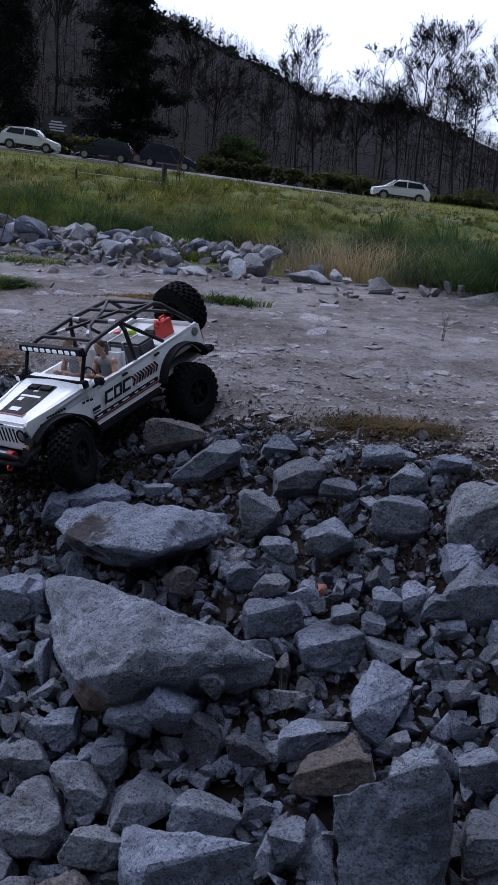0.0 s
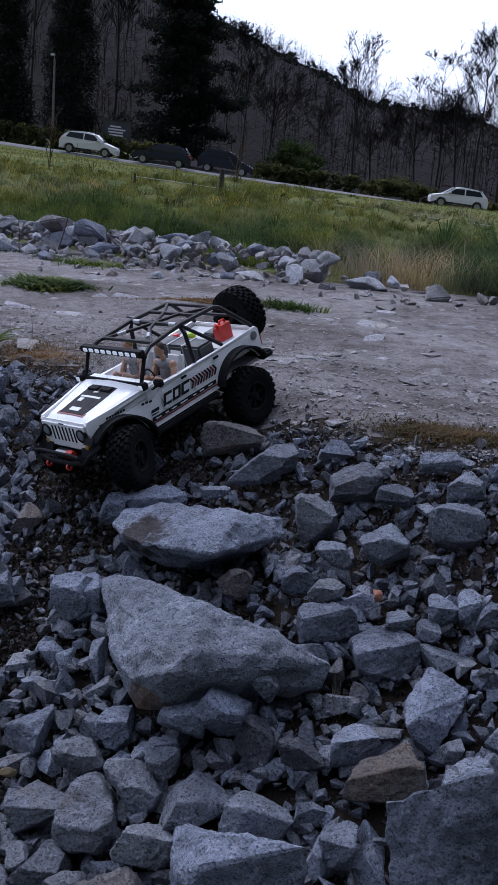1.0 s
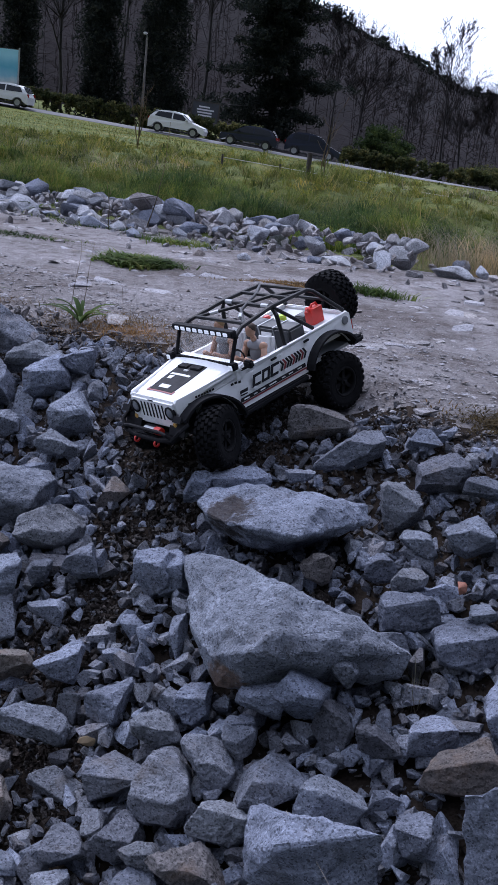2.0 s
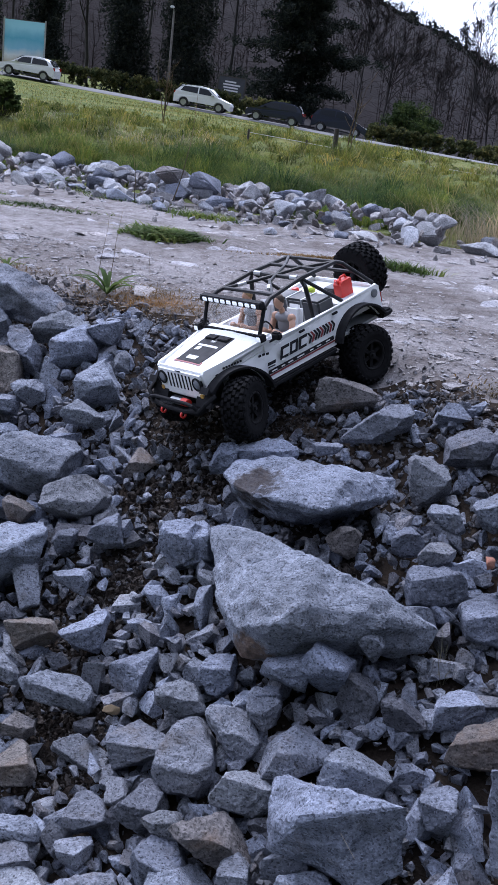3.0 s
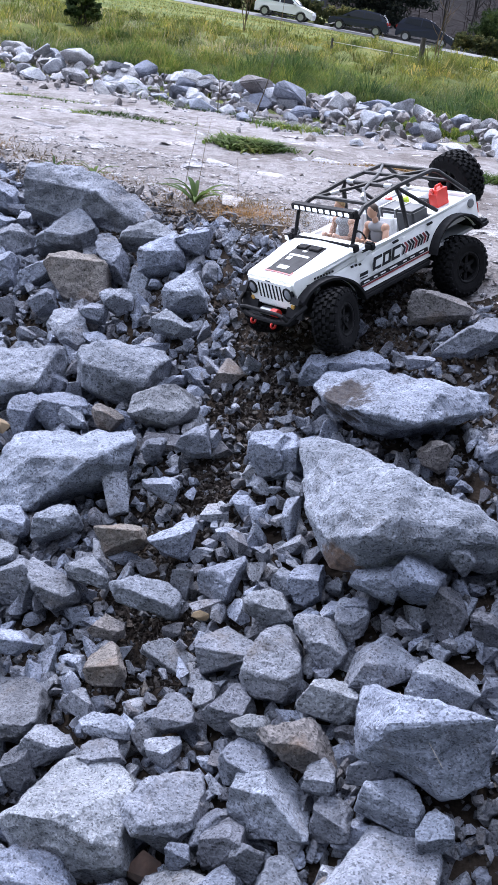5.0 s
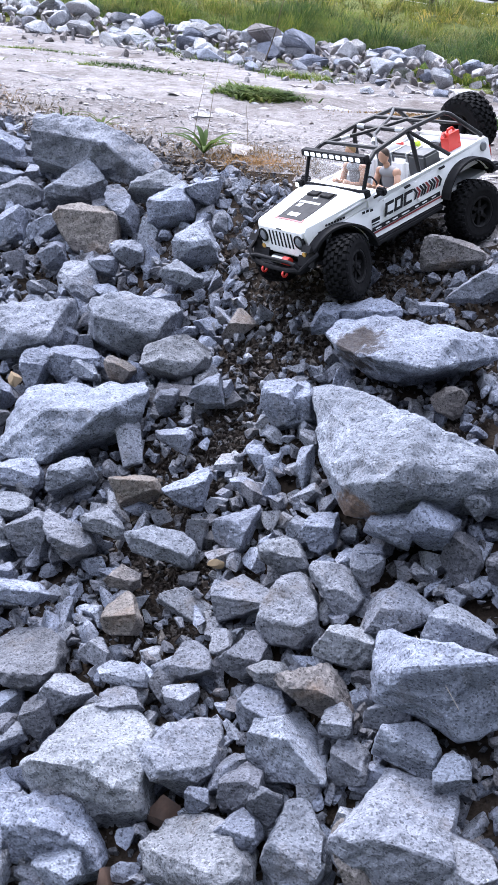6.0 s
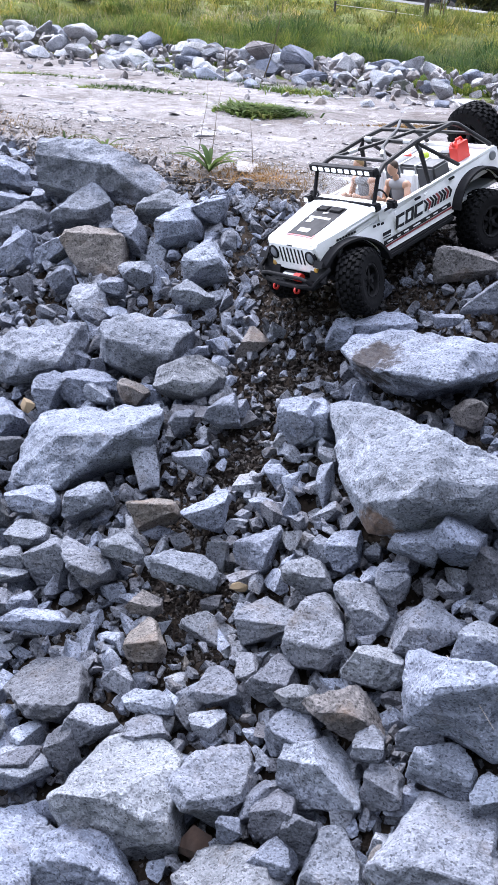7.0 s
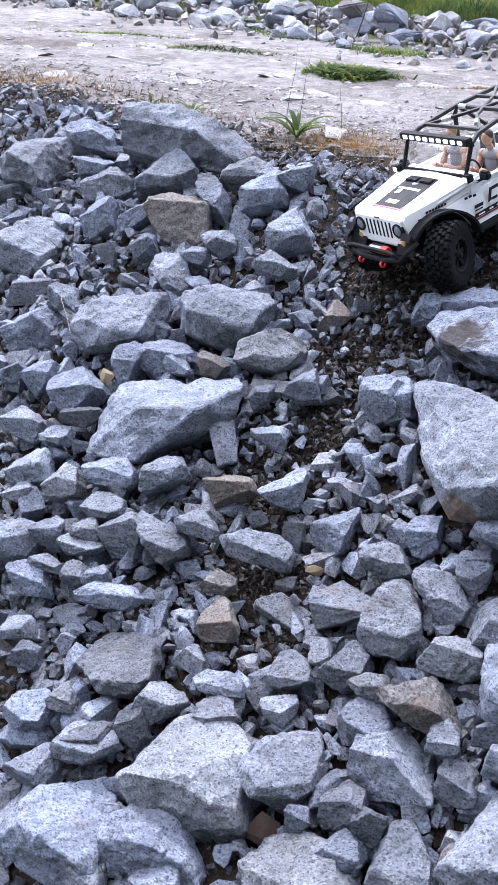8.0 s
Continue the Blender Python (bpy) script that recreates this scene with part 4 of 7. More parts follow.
def leafage(name, centres, radii, count, leaf, material, parent=None, squash=1.0, seed=1, slim=1.0):
    """A crown of many small leaf clumps round the given centres."""
    rng = np.random.default_rng(seed)
    c = np.asarray(centres, float)
    pick = rng.integers(0, len(c), count)
    d = rng.normal(size=(count, 3))
    d /= np.linalg.norm(d, axis=1)[:, None]
    p = c[pick] + d * (np.asarray(radii, float)[pick] * rng.random(count) ** 0.4)[:, None] * np.array([1, 1, squash])
    r = turns(rng, count)
    size = leaf * rng.uniform(0.5, 1.4, count)
    shape = np.array([(-0.5, -0.3, 0), (0.5, -0.35, 0.1), (0.65, 0.3, 0), (-0.35, 0.5, 0.15)]) * np.array([1, slim, 1])
    v = (np.einsum("nij,kj->nki", r, shape) * size[:, None, None] + p[:, None]).reshape(-1, 3)
    f = np.arange(count * 4).reshape(-1, 4)
    ob = new(name, array_mesh(name, v, f, material))
    if parent is not None:
        ob.parent = parent
    return ob


def grow(rng, height, spread=0.35, levels=4, first=0.3, lean=0.0):
    """Branches of a bare tree: lists of sticks for the trunk with its limbs, and for the twigs."""
    trunk, twigs = [], []

    def limb(p, w, length, r, level):
        out = trunk if level < 2 else twigs
        n = (6, 4, 4, 3, 2)[level]
        step, along = length / n, []
        for i in range(n):
            w = (w + Vector((rng.gauss(0, 1), rng.gauss(0, 1), 0.35)) * (0.05 if level == 0 else 0.07)).normalized()
            q = p + w * step
            r1 = r * (0.84 if level == 0 else 0.74)
            out.append((tuple(p), tuple(q), r, r1))
            along.append((q, w.copy(), r1, (i + 1) / n))
            p, r = q, r1
        if level >= levels:
            return
        for k in range((18, 9, 5, 4)[level]):
            share = rng.uniform(first if level == 0 else 0.2, 1.0)
            q, ww, rr, _ = along[min(n - 1, int(share * n))]
            side = Vector((rng.gauss(0, 1), rng.gauss(0, 1), rng.gauss(0, 0.3))).normalized()
            d = (ww * (1 - spread) + side * spread * 1.5 + Vector((0, 0, 0.15))).normalized()
            limb(q, d, length * (rng.uniform(0.27, 0.42) if level == 0 else rng.uniform(0.40, 0.58)) * (1.15 - share * 0.45), rr * rng.uniform(0.4, 0.62), level + 1)

    limb(Vector((0, 0, -0.3)), Vector((lean, 0, 1)).normalized(), height * 0.92, height * 0.0125, 0)
    return trunk, twigs


def bare_tree(seed, height, spread=0.35, first=0.3):
    r = random.Random(seed)
    tree = tagged(new("bare_tree"), "tall leafless tree with fine dark twigs behind the road", "tree", group="bare trees behind the road")
    trunk, twigs = grow(r, height, spread, 4, first)
    sticks("trunk", trunk, BARK, tree, 5)
    thick = [(a, b, max(q, 0.0160), max(w, 0.0125)) for a, b, q, w in twigs]
    sticks("crown", thick, TWIG, tree, 3, "leafless twigs")
    return tree


def stand(az, d, turn, size):
    x, y = spot(az, d)
    return pose(x, y, float(lay(x, y)) - 0.1, 0, 0, turn) @ Matrix.Scale(size, 4)


KINDS = [bare_tree(40 + k, 14.0, (0.34, 0.40, 0.32, 0.43)[k], (0.35, 0.3, 0.42, 0.28)[k]) for k in range(4)]
r = random.Random(8)
TREES = ((2.4, 108, 0.84), (6.6, 112, 0.86), (8.4, 104, 0.88), (11.0, 108, 0.82), (13.4, 110, 0.86), (5.5, 118, 0.72), (9.6, 106, 0.90), (15.0, 106, 0.84), (-9.8, 100, 1.2), (-16.6, 104, 1.25),
         (-13.7, 108, 1.2), (10.3, 126, 0.86), (4.3, 125, 0.55), (-1.9, 118, 0.8), (-11.6, 118, 1.2), (0.6, 125, 0.58), (-20.0, 110, 1.2), (3.3, 116, 0.55), (-3.2, 122, 0.85), (17.0, 112, 0.9), (12.2, 106, 0.9), (7.5, 109, 0.82))
for k, (az, d, size) in enumerate(TREES):
    m = stand(az, d, r.uniform(0, 360), size)
    if k < 4:
        KINDS[k].matrix_basis = m
    else:
        made = copy_thing(KINDS[k % 4], pose(0, 0, 0))
        made.matrix_basis = m


def cypress(az, d, height, width, seed):
    """A dense dark column, narrowing to its tip."""
    r = random.Random(seed)
    tree = tagged(new("cypress"), "tall dense dark green columnar cypress behind the road", "tree", group="cypresses behind the road")
    sticks("trunk", [((0, 0, -0.3), (0, 0, height * 0.9), 0.22, 0.05)], BARK, tree, 6)
    centres, radii = [], []
    for k in range(150):
        t = k / 149
        wide = width * 0.5 * min(1.0, 1.15 - t * 0.3) * (1 - t ** 3.0) ** 0.6
        a, q = r.uniform(0, 6.283), wide * r.random() ** 0.5 * 0.8
        centres.append((q * math.cos(a), q * math.sin(a), 0.2 + t * (height - 0.4)))
        radii.append(max(0.25, wide * r.uniform(0.3, 0.5)))
    leafage("crown", centres, radii, 20000, 0.22, NEEDLES, tree, 1.4, seed, 0.5)
    x, y = spot(az, d)
    tree.matrix_basis = pose(x, y, float(lay(x, y)), 0, 0, r.uniform(0, 360))


cypress(-18.6, 93, 14.5, 3.6, 21)
cypress(-14.75, 92, 13.0, 4.1, 22)
cypress(-11.75, 92, 13.4, 4.9, 23)
cypress(-21.9, 94, 14.0, 4.2, 24)


def pine(az, d, height, width, seed):
    """A broad conifer with tiers of drooping limbs and gaps between them."""
    r = random.Random(seed)
    tree = tagged(new("pine"), "broad dark conifer with layered drooping limbs", "tree")
    trunk = [((0, 0, -0.3), (0.1, 0, height * 0.5), 0.36, 0.26), ((0.1, 0, height * 0.5), (0, 0.1, height), 0.26, 0.05)]
    centres, radii = [], []
    for k in range(170):
        z = height * (0.05 + 0.93 * (k / 169) ** 0.95)
        t = z / height
        reach = width * 0.5 * (1 - t ** 1.5) ** 0.7 * r.uniform(0.55, 1.12) * (0.75 + 0.25 * math.sin(z * 2.4))
        a = r.uniform(0, 6.283)
        drop = reach * r.uniform(-0.05, 0.16)
        end = (reach * math.cos(a), reach * math.sin(a), z - drop)
        trunk.append(((0, 0, z), end, 0.07, 0.02))
        for j in range(5):
            q = 0.25 + 0.75 * (j / 4)
            centres.append((end[0] * q + r.gauss(0, 0.3), end[1] * q + r.gauss(0, 0.3), z + (end[2] - z) * q + r.gauss(0, 0.12)))
            radii.append(r.uniform(0.5, 1.05))
    sticks("trunk", trunk, BARK, tree, 5)
    leafage("crown", centres, radii, 52000, 0.28, NEEDLES, tree, 0.6, seed, 0.5)
    x, y = spot(az, d)
    tree.matrix_basis = pose(x, y, float(lay(x, y)), 0, 0, 0)


pine(-6.2, 97, 21.4, 12.2, 31)


def hedge(a0, a1, d, height, seed):
    """A clipped roadside hedge."""
    r = random.Random(seed)
    thing = tagged(new("hedge"), "low clipped dark hedge along the far side of the road", "hedge", group="roadside hedges")
    x0, x1 = d * math.tan(radians(a0)), d * math.tan(radians(a1))
    n = max(6, int((x1 - x0) / 0.5))
    centres, radii, stems = [], [], []
    for k in range(n * 9):
        x = r.uniform(x0, x1)
        y = d + r.uniform(-0.35, 0.35)
        g = float(lay(x, y))
        centres.append((x, y, g + 0.1 + (height - 0.1) * r.random() ** 0.7))
        radii.append(r.uniform(0.2, 0.34))
        if k % 9 == 0:
            stems.append(((x, y, g - 0.1), (x + r.gauss(0, 0.1), y, g + height * 0.8), 0.03, 0.01))
    leafage("foliage", centres, radii, n * 520, 0.13, HEDGE_LEAF, thing, 0.9, seed)
    sticks("stems", stems, BARK, thing, 4)["kind"] = "stuff"


hedge(-24, -6.6, 85, 1.45, 51)
hedge(-2.6, 6.6, 85.5, 1.15, 52)
hedge(6.9, 17.5, 87, 0.8, 53)


def bush(az, d, wide, high, seed, material=BUSH_LEAF, name="bush", label="rounded dark green bush beside the road hedge", leaf=0.11, count=12000):
    r = random.Random(seed)
    thing = tagged(new(name), label, "bush")
    centres, radii, stems = [], [], []
    for k in range(60):
        a, q = r.uniform(0, 6.283), r.random() ** 0.5
        t = r.random()
        rad = wide * 0.5 * q * math.sqrt(max(0.05, 1 - (t * 0.92) ** 2))
        low = min(0.25, high * 0.2)
        centres.append((rad * math.cos(a), rad * math.sin(a), low + t * (high - 2 * low)))
        radii.append(wide * r.uniform(0.07, 0.15))
        stems.append(((0, 0, -0.1), centres[-1], min(0.05, wide * 0.012), min(0.012, wide * 0.004)))
    leafage("foliage", centres, radii, count, leaf, material, thing, 0.8, seed)
    sticks("stems", stems, BARK, thing, 4)
    x, y = spot(az, d)
    thing.matrix_basis = pose(x, y, float(lay(x, y)))


bush(-0.4, 90.5, 5.0, 3.3, 61)
bush(-20.6, 16.0, 0.44, 0.52, 65, label="small dark green bush standing in the meadow grass", leaf=0.045, count=2600)
bush(11.5, 96, 4.5, 1.7, 62, HEDGE_LEAF, label="low dark scrub at the foot of the bare trees", count=4000)
bush(15.0, 95, 4.5, 1.9, 63, HEDGE_LEAF, label="low dark scrub at the foot of the bare trees", count=4000)
bush(4.5, 99, 5.5, 1.6, 64, HEDGE_LEAF, label="low dark scrub at the foot of the bare trees", count=4000)

# wooded hill: rises behind the trees, its crest falling to the right
HILL_AZ = np.array([-60, -40, -25, -12, -3.4, 0.0, 3.1, 5.6, 8.2, 10.8, 13, 18, 30, 60.0])
HILL_EL = np.array([9.0, 11.0, 10.5, 8.3, 5.85, 4.5, 3.05, 2.95, 2.65, 1.5, 0.7, 0.3, 1.5, 3.0])
ha = np.radians(np.linspace(-60, 60, 241))
hd = np.array([128, 140, 160, 185, 215, 250, 290, 330, 370, 480])
crest = np.tan(np.radians(np.interp(np.degrees(ha), HILL_AZ, HILL_EL))) * 330
hv = []
for d in hd:
    t = min(1.0, max(0.0, (d - 128) / 202.0))
    up = crest * (t ** 0.85) if d <= 330 else crest * (1 - (d - 330) / 250)
    x, y = d * np.sin(ha), d * np.cos(ha)
    bumps = (fractal(x, y, 0.30, 4, 6) * 0.7 + fractal(x, y, 0.05, 2, 7) * 0.7) * min(1, t * 3)
    hv.append(np.stack([x, y, up + bumps - 3.5 * (1 - t) - (6 if d > 400 else 0)], -1))
hv = np.concatenate(hv)
m_ = len(ha)
hf = np.array([[i * m_ + j, i * m_ + j + 1, (i + 1) * m_ + j + 1, (i + 1) * m_ + j] for i in range(len(hd) - 1) for j in range(m_ - 1)])
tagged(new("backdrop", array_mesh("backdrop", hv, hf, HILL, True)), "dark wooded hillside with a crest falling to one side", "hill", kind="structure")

# the wood on it: bare crowns too many to count
wr = random.Random(77)
wood = []
for k in range(3600):
    a = radians(wr.uniform(-34, 22))
    d = 130 + 205 * wr.random() ** 1.2 if k > 900 else wr.uniform(318, 336)
    t = min(1.0, (d - 128) / 202.0)
    c = float(np.interp(math.degrees(a), HILL_AZ, HILL_EL))
    z = math.tan(radians(c)) * 330 * t ** 0.85 - 3.5 * (1 - t)
    p = Vector((d * math.sin(a), d * math.cos(a), z - 1.6))
    tall = wr.uniform(4.0, 7.5) * (0.9 if k <= 900 else 1.0)
    top = p + Vector((wr.gauss(0, 0.4), 0, tall))
    wood.append((tuple(p), tuple(top), 0.05, 0.015))
    for j in range(7):
        q = p.lerp(top, wr.uniform(0.35, 0.95))
        e = q + Vector((wr.gauss(0, 1.3), wr.gauss(0, 1.3), wr.uniform(0.1, 1.6)))
        wood.append((tuple(q), tuple(e), 0.03, 0.012))
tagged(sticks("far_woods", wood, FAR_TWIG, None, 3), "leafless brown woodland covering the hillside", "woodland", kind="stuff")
cr = random.Random(78)
dark_crowns = []
for k in range(260):
    a = radians(cr.uniform(-32, 14))
    d = cr.uniform(300, 335)
    c = float(np.interp(math.degrees(a), HILL_AZ, HILL_EL))
    t = (d - 128) / 202.0
    dark_crowns.append((d * math.sin(a), d * math.cos(a), math.tan(radians(c)) * 330 * min(1, t) ** 0.85 - 3.5 * (1 - t) + cr.uniform(-2.2, 0.6)))
tagged(leafage("far_evergreens", dark_crowns, [1.7] * 260, 9000, 0.7, NEEDLES, None, 1.0, 79), "dark evergreen crowns along the crest of the hill", "woodland", kind="stuff")


# ---- things along the road ----
def cuboid(bm, x0, x1, y0, y1, z0, z1, bevel=0.0):
    made = bmesh.ops.create_cube(bm, size=1.0, matrix=Matrix.Translation(((x0 + x1) / 2, (y0 + y1) / 2, (z0 + z1) / 2)) @ Matrix.Diagonal((x1 - x0, y1 - y0, z1 - z0, 1)))
    if bevel:
        edges = {e for v in made["verts"] for e in v.link_edges}
        bmesh.ops.bevel(bm, geom=list(edges), offset=bevel, segments=2, affect="EDGES", clamp_overlap=True)
    return bm


def one_box(*span, bevel=0.0):
    return cuboid(bmesh.new(), *span, bevel=bevel)


def prism(bm, outline, y0, y1, bend=None):
    """An outline in x and z, drawn out across y; bend(x, y) may move y."""
    bend = bend or (lambda x, z, y: y)
    a = [bm.verts.new((x, bend(x, z, y0), z)) for x, z in outline]
    b = [bm.verts.new((x, bend(x, z, y1), z)) for x, z in outline]
    bm.faces.new(a)
    bm.faces.new(b[::-1])
    n = len(outline)
    for i in range(n):
        bm.faces.new((a[i], b[i], b[(i + 1) % n], a[(i + 1) % n]))
    bmesh.ops.recalc_face_normals(bm, faces=bm.faces[:])
    return bm


def lathe(bm, profile, n=24, axis="Y", at=(0, 0, 0)):
    """A ring or disc: profile of (radius, offset) turned about an axis."""
    rings = []
    for k in range(n):
        a = 6.28318 * k / n
        ring = []
        for rad, off in profile:
            c, s = rad * math.cos(a), rad * math.sin(a)
            p = (c, off, s) if axis == "Y" else (off, c, s) if axis == "X" else (c, s, off)
            ring.append(bm.verts.new((p[0] + at[0], p[1] + at[1], p[2] + at[2])))
        rings.append(ring)
    for k in range(n):
        p, q = rings[k], rings[(k + 1) % n]
        for i in range(len(profile) - 1):
            bm.faces.new((p[i], q[i], q[i + 1], p[i + 1]))
    bmesh.ops.remove_doubles(bm, verts=bm.verts[:], dist=1e-6)
    bmesh.ops.recalc_face_normals(bm, faces=bm.faces[:])
    return bm


def tube(bm, points, rad, n=8):
    """A round bar through the points."""
    pts = [Vector(p) for p in points]
    rings = []
    for i, p in enumerate(pts):
        w = (pts[min(i + 1, len(pts) - 1)] - pts[max(i - 1, 0)]).normalized()
        u = w.cross(Vector((0, 0, 1)) if abs(w.z) < 0.9 else Vector((1, 0, 0))).normalized()
        t = w.cross(u)
        rings.append([bm.verts.new(p + (u * math.cos(6.28318 * k / n) + t * math.sin(6.28318 * k / n)) * rad) for k in range(n)])
    for p, q in zip(rings, rings[1:]):
        for k in range(n):
            bm.faces.new((p[k], p[(k + 1) % n], q[(k + 1) % n], q[k]))
    bm.faces.new(rings[0][::-1])
    bm.faces.new(rings[-1])
    return bm


def arc(cx, cz, rad, a0, a1, n=12):
    return [(cx + rad * math.cos(radians(a0 + (a1 - a0) * k / n)), cz + rad * math.sin(radians(a0 + (a1 - a0) * k / n))) for k in range(n + 1)]


CAR_GLASS = plain("car_glass", (0.012, 0.014, 0.017), 0.08, grain=0.05, relief=0.0)
RUBBER = plain("tyre_rubber", (0.018, 0.018, 0.019), 0.75, grain=0.3, scale=60, relief=0.4)
ALLOY = plain("alloy", (0.45, 0.46, 0.47), 0.35, 0.8)
LAMP_RED = plain("red_lens", (0.30, 0.015, 0.012), 0.2)
LAMP_CLEAR = plain("clear_lens", (0.62, 0.64, 0.66), 0.12)
BLACK_TRIM = plain("black_trim", (0.02, 0.02, 0.021), 0.6)
PAINTS = {"white": plain("white_car_paint", (0.68, 0.69, 0.70), 0.28, grain=0.04, relief=0.0), "dark": plain("dark_car_paint", (0.018, 0.022, 0.036), 0.14, grain=0.1, relief=0.0)}


def hatchback(az, d, paint, facing, label, tall=1.0):
    """A small road car, four metres long; facing 1 drives to the right."""
    car = tagged(new("road_car"), label, "car", group="cars on the road")
    arches = arc(1.22, 0.32, 0.36, 165, 15, 8)
    arches_r = arc(-1.25, 0.32, 0.36, 165, 15, 8)
    outline = [(1.95, 0.24), (1.99, 0.55), (1.9, 0.72), (1.05, 0.93 * tall), (-1.85, 0.98 * tall), (-1.98, 0.75), (-1.95, 0.26)] + arches_r + arches
    tuck = lambda x, z, y: y * (1 - 0.05 * max(0, z - 0.7) - 0.06 * max(0, abs(x) - 1.5))
    bm = prism(bmesh.new(), outline, -0.83, 0.83, tuck)
    part("body", bm, PAINTS[paint], car)
    cabin = [(1.12, 0.91 * tall), (0.40, 1.34 * tall), (0.10, 1.44 * tall), (-0.4, 1.48 * tall), (-1.15, 1.43 * tall), (-1.62, 1.22 * tall), (-1.88, 0.96 * tall)]
    lean_in = lambda x, z, y: y * (1 - 0.42 * max(0, z / tall - 0.95))
    part("roof", prism(bmesh.new(), cabin, -0.80, 0.80, lean_in), PAINTS[paint], car)
    for s in (-1, 1):
        front = [(0.82, 0.97 * tall), (0.33, 1.33 * tall), (-0.28, 1.37 * tall), (-0.28, 0.98 * tall)]
        rear = [(-0.36, 0.98 * tall), (-0.36, 1.37 * tall), (-1.32, 1.34 * tall), (-1.55, 1.02 * tall)]
        for o in (front, rear):
            part("side_window", prism(bmesh.new(), o, s * 0.795, s * 0.812, lean_in), CAR_GLASS, car)
        part("mirror", one_box(0.62, 0.80, s * 0.80, s * 0.98, 0.98 * tall, 1.10 * tall, bevel=0.03), PAINTS[paint], car)
        part("headlight", one_box(1.72, 1.965, min(s * 0.5, s * 0.76), max(s * 0.5, s * 0.76), 0.62, 0.74, bevel=0.03), LAMP_CLEAR, car)
        part("tail_light", one_box(-1.99, -1.80, min(s * 0.58, s * 0.80), max(s * 0.58, s * 0.80), 0.72, 0.96, bevel=0.03), LAMP_RED, car)
    part("windscreen", prism(bmesh.new(), [(1.03, 0.95 * tall), (0.40, 1.38 * tall), (0.42, 1.40 * tall), (1.07, 0.96 * tall)], -0.66, 0.66), CAR_GLASS, car)
    part("rear_window", prism(bmesh.new(), [(-1.52, 1.37 * tall), (-1.83, 1.03 * tall), (-1.87, 1.03 * tall), (-1.55, 1.39 * tall)], -0.60, 0.60), CAR_GLASS, car)
    for x in (1.22, -1.25):
        for s in (-1, 1):
            wheel = part("wheel", lathe(bmesh.new(), [(0.19, s * 0.63), (0.31, s * 0.63), (0.31, s * 0.81), (0.29, s * 0.83), (0.20, s * 0.82), (0.19, s * 0.63)], 20), RUBBER, car)
            rim = lathe(bmesh.new(), [(0.0, s * 0.79), (0.08, s * 0.80), (0.20, s * 0.80), (0.20, s * 0.70)], 16)
            part("rim", rim, ALLOY, wheel)
            wheel.location = (x, 0, 0.32)
    part("sill", one_box(-0.85, 0.85, -0.84, 0.84, 0.20, 0.28), BLACK_TRIM, car)
    x, y = spot(az, d)
    slant = 3.8 if facing > 0 else -3.8
    car.matrix_basis = pose(x, y, float(lay(x, y)) + 0.12, 0, slant, 0 if facing > 0 else 180)


hatchback(-19.3, 82.0, "white", -1, "small white hatchback driving on the road", 1.0)
hatchback(-10.8, 79.6, "white", 1, "white five-door hatchback driving on the road", 1.03)
hatchback(-7.2, 79.0, "dark", -1, "black hatchback with silver wheels on the road", 1.0)
hatchback(-4.0, 81.7, "dark", 1, "dark blue car passing a black hatchback on the road", 1.12)
hatchback(7.71, 79.4, "white", -1, "white hatchback with dark windows on the road", 1.0)

SIGN_BOARD = plain("sign_board", (0.060, 0.064, 0.075), 0.6, grain=0.2, scale=3)
SIGN_FRAME = plain("sign_frame", (0.07, 0.06, 0.05), 0.8, grain=0.2, scale=5)
SIGN_WHITE = plain("sign_lettering", (0.78, 0.78, 0.78), 0.7)
sign = tagged(new("notice_board"), "dark roadside notice board with rows of white lettering", "sign")
sx, sy = spot(-9.55, 88)
part("board", one_box(-0.98, 0.98, -0.03, 0.03, 1.2, 2.6), SIGN_BOARD, sign)
for x in (-1.03, 1.03):
    part("post", one_box(x - 0.05, x + 0.05, -0.05, 0.05, -0.3, 2.70), SIGN_FRAME, sign)
part("rail", one_box(-0.98, 0.98, -0.045, 0.045, 2.602, 2.68), SIGN_FRAME, sign)
for k, (w, o) in enumerate(((0.42, -0.1), (0.66, 0.0), (0.56, -0.05), (0.52, 0.0))):
    part("lettering", one_box(o - w, o + w, -0.036, -0.031, 2.27 - k * 0.21 - 0.055, 2.27 - k * 0.21 + 0.055), SIGN_WHITE, sign)
sign.matrix_basis = pose(sx, sy, float(lay(sx, sy)) + 0.05, 0, 3, 8)


def poster_material():
    s = Shade("poster_print", (0.3, 0.5, 0.6), 0.5)
    sep = s.t.nodes.new("ShaderNodeSeparateXYZ")
    s.put(s.coords("Generated"), sep.inputs[0])
    wave = s.mix(sep.outputs["Z"], s.noise(3.0, 4, 0.6, s.coords("Generated")), 0.25)
    s.colour(s.ramp(wave, (0.22, (0.45, 0.40, 0.24)), (0.34, (0.62, 0.66, 0.62)), (0.45, (0.22, 0.46, 0.56)), (0.6, (0.12, 0.38, 0.50)), (0.8, (0.32, 0.62, 0.72))))
    return s.m


board = tagged(new("billboard"), "blue and sand coloured picture billboard beside the road", "billboard")
bx, by = spot(-19.6, 84)
part("poster", one_box(-1.36, 1.36, -0.05, 0.0, 0.55, 3.8), poster_material(), board)
part("backing", one_box(-1.40, 1.40, 0.0, 0.06, 0.5, 3.85), SIGN_FRAME, board)
for x in (-1.42, 1.42):
    part("post", one_box(x - 0.05, x + 0.05, -0.07, 0.08, -0.3, 3.95), ALLOY, board)
